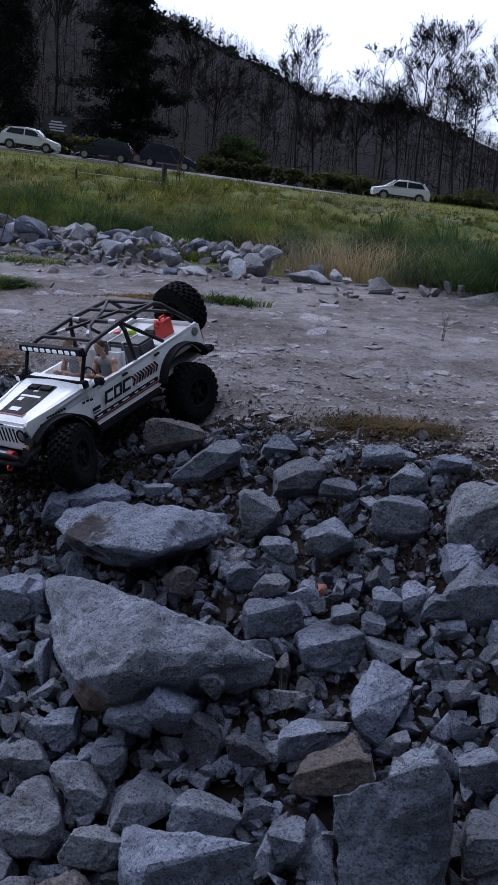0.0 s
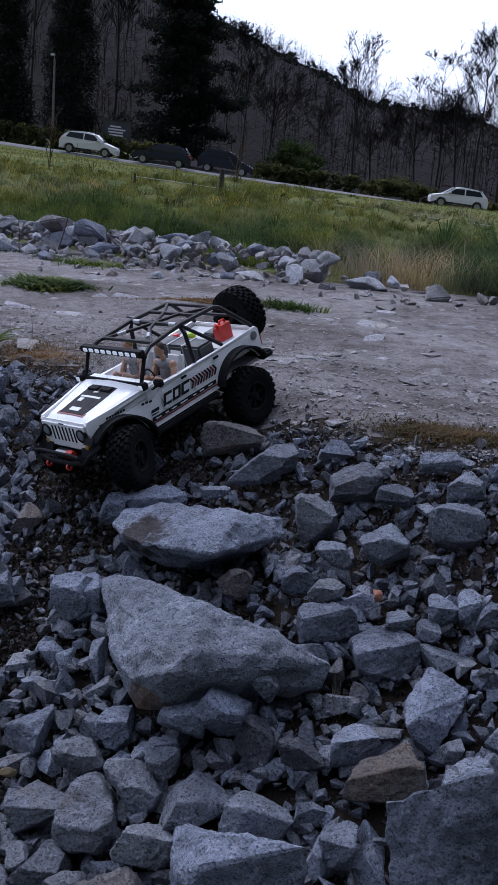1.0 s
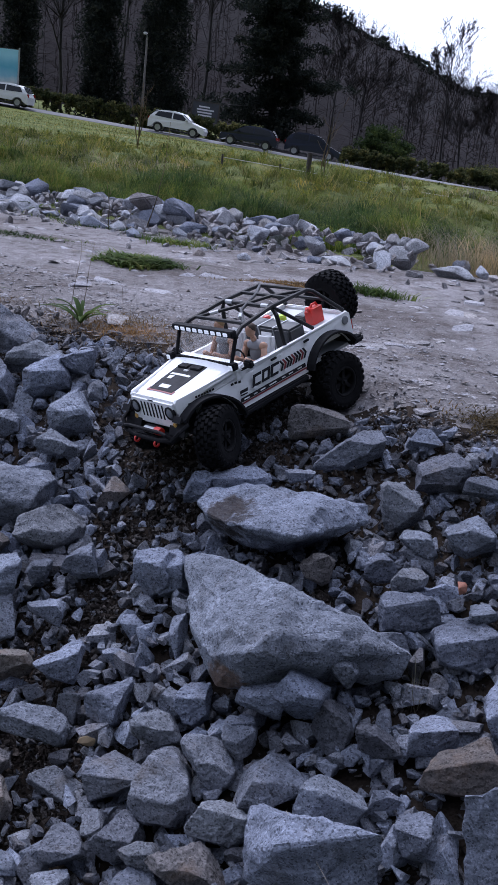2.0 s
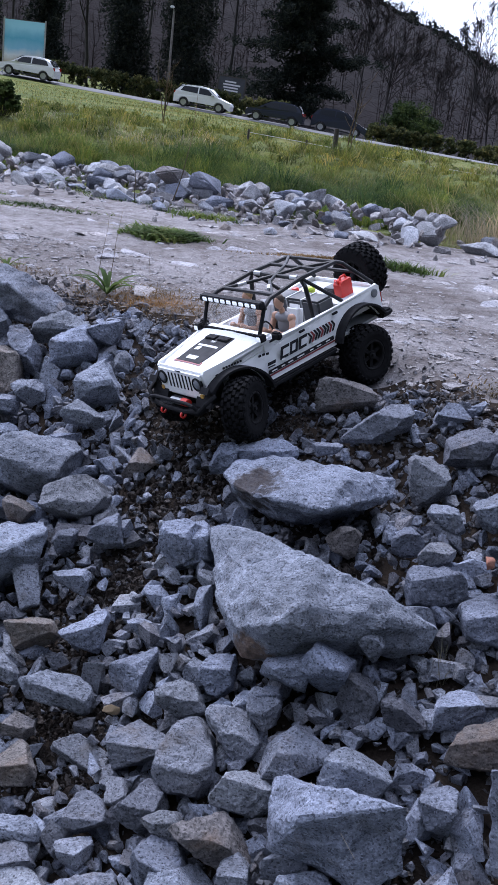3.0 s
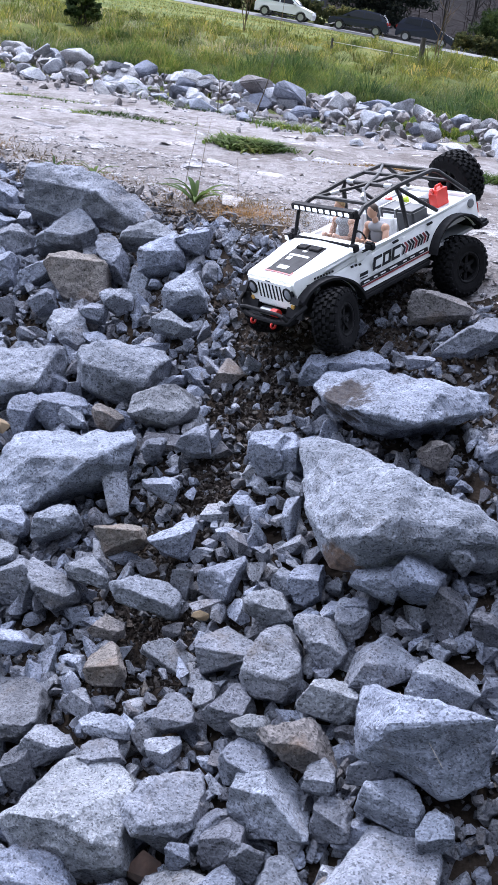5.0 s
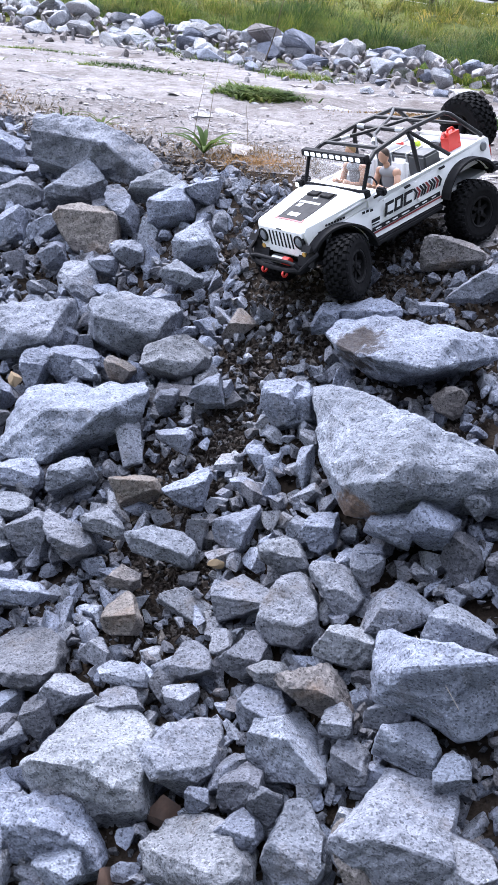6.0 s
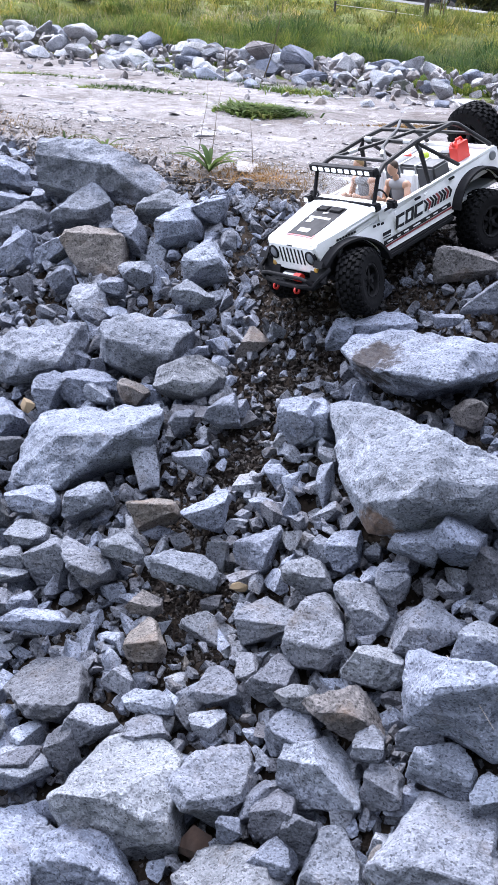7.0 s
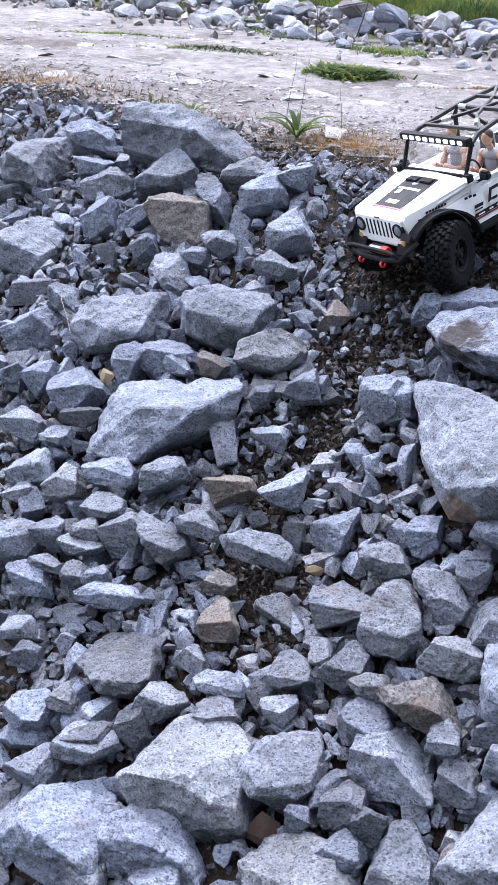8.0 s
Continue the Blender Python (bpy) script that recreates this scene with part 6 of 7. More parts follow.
def wheel_meshes():
    """A knobbly crawler tyre and its black rim, both about the axle."""
    rows = [(0.0300, -0.0185), (0.0330, -0.0215), (0.0440, -0.0232), (0.0500, -0.0228), (0.0548, -0.0208), (0.0566, -0.0140), (0.0570, -0.0068), (0.0571, 0.0)]
    rows += [(q, -y) for q, y in rows[-2::-1]]
    tyre = lathe(bmesh.new(), rows, 96)
    picked = {}
    for f in tyre.faces:
        c = f.calc_center_median()
        strip = next((k for k, (lo, hi) in enumerate(((0.0208, 0.0230), (0.0140, 0.0208), (0.0068, 0.0140), (0.0, 0.0068))) if lo < abs(c.y) <= hi and c.x ** 2 + c.z ** 2 > 0.049 ** 2), None)
        if strip is None:
            continue
        step = int(round((math.atan2(c.z, c.x) / 6.28318 * 96 - 0.5)))
        phase = (step + (0, 0, 2, 1)[strip] + (2 if c.y > 0 else 0)) % 4
        if phase < (2, 3, 2, 3)[strip]:
            picked.setdefault((strip, c.y > 0, (step - phase) % 96), []).append(f)
    for (strip, side, _), faces in picked.items():
        made = bmesh.ops.inset_region(tyre, faces=faces, thickness=0.0007, depth=0.0, use_even_offset=True)
        for v in {v for f in faces for v in f.verts}:
            far = math.hypot(v.co.x, v.co.z)
            lift = 0.0042 if strip else 0.0018
            v.co.x, v.co.z = v.co.x * (far + lift) / far, v.co.z * (far + lift) / far
            if not strip:
                v.co.y += 0.0014 * (1 if side else -1)
    tyre.normal_update()
    rim = bmesh.new()
    for s in (1, -1):
        lathe(rim, [(0.0315, s * 0.0165), (0.0330, s * 0.0205), (0.0290, s * 0.0215), (0.0265, s * 0.0200), (0.0255, s * 0.0050), (0.0240, s * 0.0030)], 32)
        lathe(rim, [(0.0, s * 0.0185), (0.0085, s * 0.0185), (0.0100, s * 0.0120), (0.0100, s * 0.0)], 18)
        for k in range(6):
            m = Matrix.Rotation(6.28318 * k / 6, 4, "Y") @ Matrix.Translation((0.0175, s * 0.0125, 0)) @ Matrix.Diagonal((0.0200, 0.0055, 0.0075, 1))
            bmesh.ops.create_cube(rim, size=1.0, matrix=m)
        for k in range(12):
            m = Matrix.Rotation(6.28318 * k / 12, 4, "Y") @ Matrix.Translation((0.0300, s * 0.0212, 0)) @ Matrix.Diagonal((0.0024, 0.0014, 0.0024, 1))
            bmesh.ops.create_cube(rim, size=1.0, matrix=m)
    return tyre, rim


tyre_bm, rim_bm = wheel_meshes()
first_tyre = part("tyre", tyre_bm, TREAD)
first_rim = part("rim", rim_bm, HUB_BLACK)
nut_bm = lathe(bmesh.new(), [(0.0, -0.0225), (0.0042, -0.0225), (0.0042, 0.0225), (0.0, 0.0225)], 6)
first_nut = part("hub_nut", nut_bm, BLACK_PLASTIC)
spots = (("wheel", (AXLE, TRACK_HALF, 0.060), 24), ("wheel", (AXLE, -TRACK_HALF, 0.060), 24), ("wheel", (-AXLE, TRACK_HALF, 0.060 - DROOP), 0), ("wheel", (-AXLE, -TRACK_HALF, 0.060), 0), ("spare_wheel", (-0.268, 0.004, 0.150), 90))
for k, (name, at, steer) in enumerate(spots):
    wheel = new(name)
    wheel.parent = truck
    wheel.matrix_basis = pose(*at, 0, 0, steer) @ pose(0, 0, 0, 0, 37 * k, 0) @ Matrix.Diagonal((TYRE, 1.0, TYRE, 1))
    for source in (first_tyre, first_rim, first_nut):
        ob = source if k == 0 else new(source.name.split(".")[0], source.data)
        ob.parent = wheel
part("spare_carrier", tube(bmesh.new(), [(-0.230, 0.004, 0.125), (-0.250, 0.004, 0.150), (-0.262, 0.004, 0.160)], 0.006), BLACK_PLASTIC, truck)
for x, zl, zr in ((AXLE, 0.060, 0.060), (-AXLE, 0.060 - DROOP, 0.060)):
    axle = part("axle", tube(bmesh.new(), [(x, 0.078, zl), (x, -0.078, zr)], 0.0085, 10), BLACK_PLASTIC, truck)
    bm = bmesh.new()
    bmesh.ops.create_uvsphere(bm, u_segments=14, v_segments=8, radius=0.019, matrix=Matrix.Translation((x, -0.012, (zl + zr) / 2)) @ Matrix.Diagonal((1.05, 0.8, 1.0, 1)))
    part("differential", bm, BLACK_PLASTIC, axle, smooth=True)
    for s, z in ((1, zl), (-1, zr)):
        part("shock", tube(bmesh.new(), [(x, s * 0.060, z + 0.004), (x - 0.012 * (1 if x > 0 else -1), s * 0.044, 0.118)], 0.0065, 10), ALLOY, axle)
        part("link", tube(bmesh.new(), [(x * 0.95, s * 0.035, z - 0.006), (x * 0.28, s * 0.026, 0.062)], 0.0032, 6), BLACK_PLASTIC, axle)
part("drive_shaft", tube(bmesh.new(), [(AXLE - 0.02, -0.012, 0.062), (-AXLE + 0.02, -0.012, 0.050)], 0.0042, 8), ALLOY, truck)


# ---- what rides in the model car ----
def aboard(ob, label, category):
    ob.matrix_basis = CAR_AT
    return tagged(ob, label, category)


def doll(y, hair, label):
    """A seated doll as one plain shape."""
    bm = bmesh.new()

    def lump(at, size, slot):
        made = bmesh.ops.create_uvsphere(bm, u_segments=14, v_segments=9, radius=1.0, matrix=Matrix.Translation(at) @ Matrix.Diagonal((*size, 1)))
        for f in {f for v in made["verts"] for f in v.link_faces}:
            f.material_index = slot

    def limb(points, rad, slot):
        before = set(bm.faces)
        tube(bm, points, rad, 8)
        for f in set(bm.faces) - before:
            f.material_index = slot

    lump((-0.014, y, 0.133), (0.011, 0.0170, 0.0240), 1)
    lump((-0.013, y, 0.150), (0.0105, 0.0195, 0.0090), 1)
    lump((-0.011, y, 0.1615), (0.0050, 0.0050, 0.0060), 0)
    lump((-0.008, y, 0.1755), (0.0085, 0.0075, 0.0105), 0)
    lump((-0.0105, y, 0.1790), (0.0085, 0.0080, 0.0090), 2)
    for s in (1, -1):
        lump((-0.012, y + s * 0.0190, 0.1500), (0.0068, 0.0068, 0.0072), 0)
        limb([(-0.012, y + s * 0.0200, 0.150), (-0.006, y + s * 0.0235, 0.138), (0.000, y + s * 0.0225, 0.1285)], 0.0052, 0)
        limb([(0.000, y + s * 0.0225, 0.1285), (0.014, y + s * 0.016, 0.1330), (0.024, y + s * 0.011, 0.1420)], 0.0042, 0)
        limb([(-0.010, y + s * 0.009, 0.112), (0.022, y + s * 0.011, 0.116), (0.030, y + s * 0.011, 0.098)], 0.0085, 3)
    bmesh.ops.scale(bm, verts=bm.verts[:], vec=(1.18, 1.12, 1.18), space=Matrix.Translation((0.0, -y, -0.105)))
    mesh_ob = part("doll", bm, SKIN, None, smooth=True)
    for m in (VEST, hair, BOX_GREY):
        mesh_ob.data.materials.append(m)
    return aboard(mesh_ob, label, "doll")


doll(0.046, HAIR, "muscular toy driver doll in a grey vest at the wheel")
doll(-0.041, plain("doll_light_hair", (0.30, 0.20, 0.09), 0.7), "light-haired toy passenger doll in the seat")
case = part("storage_case", one_box(-0.128, -0.086, -0.064, 0.064, 0.086, 0.1600, bevel=0.004), BOX_GREY)
aboard(case, "dark grey storage case strapped behind the seats", "case")
for y in (-0.02, 0.02):
    part("strap", one_box(-0.1290, -0.0850, y - 0.002, y + 0.002, 0.088, 0.1612, bevel=0.0006), ALLOY, case)
can = part("fuel_can", prism(bmesh.new(), [(-0.190, 0.1402), (-0.160, 0.1402), (-0.160, 0.164), (-0.166, 0.1715), (-0.190, 0.1715)], 0.036, 0.056), RED_PLASTIC)
aboard(can, "small red plastic fuel can on the rear deck", "fuel can")
part("spout", tube(bmesh.new(), [(-0.164, 0.046, 0.166), (-0.158, 0.046, 0.175)], 0.0035, 8), RED_PLASTIC, can)
part("can_handle", tube(bmesh.new(), [(-0.187, 0.046, 0.171), (-0.184, 0.046, 0.177), (-0.172, 0.046, 0.177), (-0.169, 0.046, 0.171)], 0.0024, 6), RED_PLASTIC, can)
for (x, y, z, rad), mat_, label in (((-0.150, -0.020, 0.1482, 0.010), LIME, "small lime-green round container on the rear deck"), ((-0.146, -0.058, 0.1466, 0.008), RED_PLASTIC, "small red round container on the rear deck")):
    aboard(part("container", lathe(bmesh.new(), [(0.0, z + rad), (rad * 0.7, z + rad), (rad, z + rad * 0.6), (rad, z - rad * 0.8), (0.0, z - rad * 0.8)], 16, "Z", (x, y, 0)), mat_, smooth=False), label, "container")
tray = part("parts_tray", one_box(-0.196, -0.166, -0.002, 0.026, 0.1402, 0.152, bevel=0.002), BOX_GREY)
aboard(tray, "small dark tray of parts on the rear deck", "tray")

# ---- plants of the bank and the track ----
def sprig(name, label, x, y, height, seed, stems=1, branches=8, thick=0.004):
    """A leafless sapling or dry weed."""
    r = random.Random(seed)
    segs = []
    for s in range(stems):
        p, w = Vector((0, 0, -0.02)), Vector((r.gauss(0, 0.12), r.gauss(0, 0.12), 1)).normalized()
        n = 9
        for i in range(n):
            w = (w + Vector((r.gauss(0, 0.06), r.gauss(0, 0.06), 0.05))).normalized()
            q = p + w * height / n
            segs.append((tuple(p), tuple(q), thick * (1 - 0.75 * i / n), thick * (1 - 0.75 * (i + 1) / n)))
            p = q
            if branches and i > 2 and r.random() < branches / n:
                d = Vector((r.gauss(0, 1), r.gauss(0, 1), 0.9)).normalized()
                a = p
                for j in range(3):
                    d = (d + Vector((0, 0, 0.25))).normalized()
                    e = a + d * height * 0.075 * r.uniform(0.6, 1.3)
                    segs.append((tuple(a), tuple(e), thick * 0.4, thick * 0.22))
                    a = e
    thing = sticks(name, segs, STALK, None, 5)
    thing.matrix_basis = pose(x, y, float(lay(x, y)))
    return tagged(thing, label, "plant")


sx2, sy2 = spot(-3.4, 17)
sprig("sapling", "thin bare sapling standing in the meadow", sx2, sy2, 1.25, 5, 2, 7, 0.012)
sx2, sy2 = spot(-12.7, 40)
sprig("bare_shrub", "small bare branching shrub in the meadow", sx2, sy2, 1.9, 9, 4, 9, 0.022)
sprig("dry_stalk", "tall thin dry weed stalk beside the stone berm", -1.27, 5.80, 0.62, 2, 1, 2, 0.0035)
sprig("dry_stalk", "tall thin dry weed stalk on the track edge", -0.762, 2.634, 0.20, 3, 1, 0, 0.0010)
sprig("dry_stalk", "tall thin dry weed stalk on the track edge", -0.715, 2.56, 0.21, 4, 1, 0, 0.0010)
sprig("dry_stalk", "tall thin dry weed stalk on the track edge", -0.62, 2.58, 0.12, 6, 1, 0, 0.0009)
sprig("dry_stalk", "tall thin dry weed stalk on the far track edge", -1.40, 5.55, 0.26, 7, 1, 1, 0.003)


def leaf_plant(x, y, size, count, seed, label):
    """A rosette of long strap leaves, each one bent over."""
    r = random.Random(seed)
    thing = tagged(new("broadleaf_weed"), label, "plant", group="broad-leaved weeds")
    for k in range(count):
        a = 6.283 * k / count + r.uniform(-0.3, 0.3)
        up = r.uniform(0.75, 1.35)
        length, wide = size * r.uniform(0.7, 1.15), size * r.uniform(0.075, 0.115)
        bm = bmesh.new()
        prev = None
        for i in range(7):
            t = i / 6
            reach = length * t * math.cos(up * (1 - 0.35 * t))
            z = length * t * math.sin(up * (1 - 0.45 * t)) - length * 0.22 * t * t
            w = wide * math.sin(math.pi * min(0.98, 0.12 + t * 0.86)) * 0.5
            mid = Vector((reach * math.cos(a), reach * math.sin(a), z))
            side = Vector((-math.sin(a), math.cos(a), 0)) * w
            ring = [bm.verts.new(mid + side + Vector((0, 0, w * 0.35))), bm.verts.new(mid), bm.verts.new(mid - side + Vector((0, 0, w * 0.35)))]
            if prev:
                bm.faces.new((prev[0], prev[1], ring[1], ring[0]))
                bm.faces.new((prev[1], prev[2], ring[2], ring[1]))
            prev = ring
        part("leaf", bm, LEAF, thing, smooth=True)
    thing.matrix_basis = pose(x, y, float(lay(x, y)) + 0.004)


leaf_plant(-0.703, 2.505, 0.125, 12, 3, "green broad-leaved weed with strap leaves at the track edge")
leaf_plant(-1.03, 2.73, 0.085, 8, 4, "small green strap-leaved weed among the edge stones")
leaf_plant(-1.14, 2.74, 0.075, 7, 5, "small green strap-leaved weed among the edge stones")
leaf_plant(-1.98, 6.20, 0.15, 9, 6, "leafy green weed against the stone berm")


def tuft_patch(name, label, x, y, wide, deep, count, height, width, material, seed, lean=0.8, category="plant", along=-0.5, lift=0.0):
    """Small blades strewn over an oval patch of ground."""
    rng = np.random.default_rng(seed)
    px, py = rng.normal(x, wide * 0.42, count), rng.normal(y, deep * 0.42, count)
    py = py + (px - x) * along
    return blades(name, px, py, height * rng.uniform(0.4, 1.2, count), np.full(count, width) * rng.uniform(0.6, 1.5, count), material, label, category, lean, seed, lift)


tuft_patch("weed_patch", "low patch of small green weeds on the track", -0.90, 4.02, 0.125, 0.11, 3400, 0.048, 0.0085, WEED, 1, 1.3, along=0.2)
tuft_patch("weed_patch", "thin green weeds along the foot of the berm", -1.55, 5.78, 0.55, 0.16, 900, 0.04, 0.005, WEED, 2, 1.1, along=-0.7)
tuft_patch("weed_patch", "thin green weeds along the foot of the berm", -1.0, 5.27, 0.20, 0.12, 650, 0.05, 0.006, WEED, 3, 1.0, along=-0.3)
tuft_patch("weed_patch", "thin green weeds on the track", -1.62, 4.55, 0.34, 0.14, 900, 0.03, 0.005, WEED, 4, 1.1, along=0.3)
tuft_patch("weed_patch", "thin green weeds on the track", -2.25, 5.05, 0.40, 0.16, 900, 0.03, 0.005, WEED, 5, 1.1, along=0.2)
tuft_patch("weed_patch", "small green tuft on the track", -0.03, 3.80, 0.14, 0.07, 500, 0.05, 0.005, WEED, 14, 0.9, along=0.2)
tuft_patch("dry_tuft", "flattened dry straw at the track edge", -0.60, 2.48, 0.24, 0.15, 1500, 0.036, 0.0017, STRAW, 6, 1.5, along=-0.35)
tuft_patch("dry_tuft", "flattened dry straw at the track edge", -1.12, 2.80, 0.34, 0.12, 800, 0.036, 0.0017, STRAW, 7, 1.5)
tuft_patch("dry_tuft", "flattened dry straw at the track edge", -1.65, 3.10, 0.40, 0.14, 900, 0.04, 0.0019, STRAW, 8, 1.5)
tuft_patch("straw_patch", "rust-brown straw and moss on the edge of the track", 0.29, 1.975, 0.14, 0.07, 3000, 0.012, 0.0022, STRAW, 9, 2.2, along=-0.35, lift=0.013)
tuft_patch("straw_patch", "rust-brown straw litter on the track", -0.26, 3.80, 0.26, 0.10, 1600, 0.012, 0.003, STRAW, 10, 1.9, along=0.3, lift=0.012)
tuft_patch("grass_wisp", "few pale dry grass wisps among the rocks", 0.098, 1.43, 0.012, 0.012, 14, 0.11, 0.0016, DRY_GRASS, 11, 0.5)
sprig("dry_stalk", "thin dry stalk on the track", 0.61, 3.26, 0.11, 21, 4, 6, 0.0009)

# reddish-brown dead leaves caught between the rocks
DEAD_LEAF = plain("dead_leaf", (0.050, 0.029, 0.020), 0.8, grain=0.35, scale=60)
for k, (x, y, z) in enumerate(((-0.322, 1.055, -0.612), (-0.36, 0.985, -0.662))):
    bm = bmesh.new()
    r = random.Random(k)
    grid = [[bm.verts.new((0.046 * (u - 0.5) * (1 - abs(v - 0.5) * 1.2), 0.056 * (v - 0.5), 0.018 * math.sin(u * 5 + v * 4) + r.uniform(-0.002, 0.002))) for u in (0, 0.25, 0.5, 0.75, 1)] for v in (0, 0.2, 0.4, 0.6, 0.8, 1)]
    for p, q in zip(grid, grid[1:]):
        for i in range(4):
            bm.faces.new((p[i], p[i + 1], q[i + 1], q[i]))
    thing = part("dead_leaf", bm, DEAD_LEAF, smooth=True)
    tagged(thing, "curled reddish-brown dead leaf between the rocks", "leaf")
    thing.matrix_basis = pose(x, y, z, 22, 15, 60 + 70 * k)


# pale straws fallen across the rocks
def fallen_straw(label, points, thick=0.0004):
    segs = [(a, b, thick, thick * 0.85) for a, b in zip(points, points[1:])]
    return tagged(sticks("straw", segs, PALE_STRAW, None, 5), label, "straw")


PALE_STRAW = plain("pale_straw", (0.34, 0.30, 0.25), 0.8, grain=0.2, scale=90)
fallen_straw("long pale dry straw lying across the rocks", [(-0.055, 1.175, -0.345), (-0.040, 1.155, -0.352), (-0.018, 1.130, -0.366), (0.008, 1.100, -0.385)])
fallen_straw("pale dry straw bent over the rocks", [(-1.000, 1.920, -0.262), (-0.990, 1.900, -0.268), (-0.960, 1.860, -0.285), (-0.935, 1.820, -0.300)])
fallen_straw("pale dry straw bent over the rocks", [(-0.905, 1.70, -0.36), (-0.890, 1.72, -0.352), (-0.865, 1.745, -0.345)])


# a low wire fence across the meadow
fence = tagged(new("wire_fence"), "low fence of one pale wire on short dark posts", "fence")
FENCE_WOOD = plain("weathered_post", (0.045, 0.038, 0.034), 0.9, grain=0.3, scale=12, relief=0.6, depth=0.004)
FENCE_WIRE = plain("pale_wire", (0.42, 0.42, 0.40), 0.5, grain=0.1)
fence_line = [(-8.5, -1.45), (-5.57, -1.64), (-2.6, -1.84), (0.46, -2.04), (4.0, -2.22), (7.6, -2.40), (11.0, -2.55)]
wire_at = []
for az, el in fence_line:
    fx, fy = spot(az, 19.0)
    wire_at.append((fx, fy, 0.45 + 19.0 * math.tan(radians(el))))
sticks("wire", [(a, b, 0.005, 0.005) for a, b in zip(wire_at, wire_at[1:])], FENCE_WIRE, fence, 5)
for fx, fy, fz in wire_at:
    g = float(lay(fx, fy))
    sticks("post", [((fx, fy, g - 0.2), (fx, fy, max(fz, g + 0.05) + 0.05), 0.022, 0.020)], FENCE_WOOD, fence, 6)
fx, fy = spot(-4.15, 19.0)
sticks("post", [((fx, fy, float(lay(fx, fy)) - 0.2), (fx, fy, 0.45 + 19.0 * math.tan(radians(-0.80))), 0.045, 0.042)], FENCE_WOOD, fence, 8)

tuft_patch("dry_stems", "pale bent dry grass stems behind the berm stones", 0.42, 5.42, 0.42, 0.14, 1100, 0.30, 0.0017, DRY_GRASS, 31, 0.75, "grass", -0.5)
tuft_patch("dry_stems", "pale bent dry grass stems beside the meadow", 0.98, 5.25, 0.34, 0.16, 500, 0.26, 0.0017, DRY_GRASS, 32, 0.75, "grass", -0.5)


# a library of small broken stones, shared by all the loose ones
def shard(rng, w, h, d, corners):
    """A stone broken all round: the hull of a few corners."""
    bm = bmesh.new()
    for _ in range(corners):
        v = Vector((rng.gauss(0, 1), rng.gauss(0, 1), rng.gauss(0, 1))).normalized() * rng.uniform(0.42, 0.58)
        bm.verts.new((v.x * w, v.y * d, v.z * h))
    hull = bmesh.ops.convex_hull(bm, input=bm.verts[:])
    bmesh.ops.delete(bm, geom=list({v for v in hull["geom_interior"] + hull["geom_unused"] if isinstance(v, bmesh.types.BMVert)}), context="VERTS")
    bmesh.ops.dissolve_limit(bm, angle_limit=radians(16), verts=bm.verts[:], edges=bm.edges[:])
    return bm


def stone_kinds(count, seed, flat=1.0, cuts=6, chops=3, corners=16, worn=0.0):
    kinds = []
    for k in range(count):
        rng = random.Random(seed + k)
        if k % 3 == 0 or corners < 10:
            bm = shard(rng, rng.uniform(0.85, 1.5), rng.uniform(0.55, 1.0), rng.uniform(0.45, 0.8) * flat, corners)
        else:
            bm = rock_solid(rng, rng.uniform(0.85, 1.65), rng.uniform(0.5, 0.95), rng.uniform(0.4, 0.8) * flat, rng.uniform(0.15, 0.95), rng.uniform(-0.35, 0.35), cuts=cuts, chops=chops, depth=1.15)
        if worn:
            bmesh.ops.bevel(bm, geom=bm.edges[:], offset=worn, segments=1, affect="EDGES", clamp_overlap=True)
            shift = Vector((k * 3.1, 7.7, 1.3))
            bm.normal_update()
            for p in bm.verts:
                p.co += p.normal * noise.noise(p.co * 4 + shift) * 0.03
        bmesh.ops.triangulate(bm, faces=bm.faces[:])
        v = np.array([p.co[:] for p in bm.verts])
        bm.verts.index_update()
        f = np.array([[q.index for q in p.verts] for p in bm.faces])
        kinds.append((v, f))
        bm.free()
    return kinds


def pour(name, kinds, places, sizes, rot, material, label, category, flat=None, parent=None):
    """Many loose stones as one object of stuff."""
    verts, faces, base = [], [], 0
    for i, (p, s, r) in enumerate(zip(places, sizes, rot)):
        v, f = kinds[i % len(kinds)]
        q = (v * s) @ r.T
        if flat is not None:
            q[:, 2] *= flat
        verts.append(q + p)
        faces.append(f + base)
        base += len(v)
    ob = new(name, array_mesh(name, np.concatenate(verts), np.concatenate(faces), material))
    if parent is not None:
        ob.parent = parent
    return tagged(ob, label, category, kind="stuff")


STONES = stone_kinds(36, 400, worn=0.022)
BROKEN = stone_kinds(20, 500)
CRUMBS = stone_kinds(16, 700, 1.0, 2, 1, 10)
GRIT = stone_kinds(14, 760, 1.0, corners=8)
rng = np.random.default_rng(12)
big = np.array([p[:4] for p in placed])


def free_spot(x, y, z, r):
    """Whether a stone of that radius stands clear of the large rocks."""
    gap = np.hypot(np.hypot(big[:, 0] - x, big[:, 1] - y), big[:, 2] - z) - big[:, 3] * 0.72
    return gap.min() > r * 0.15


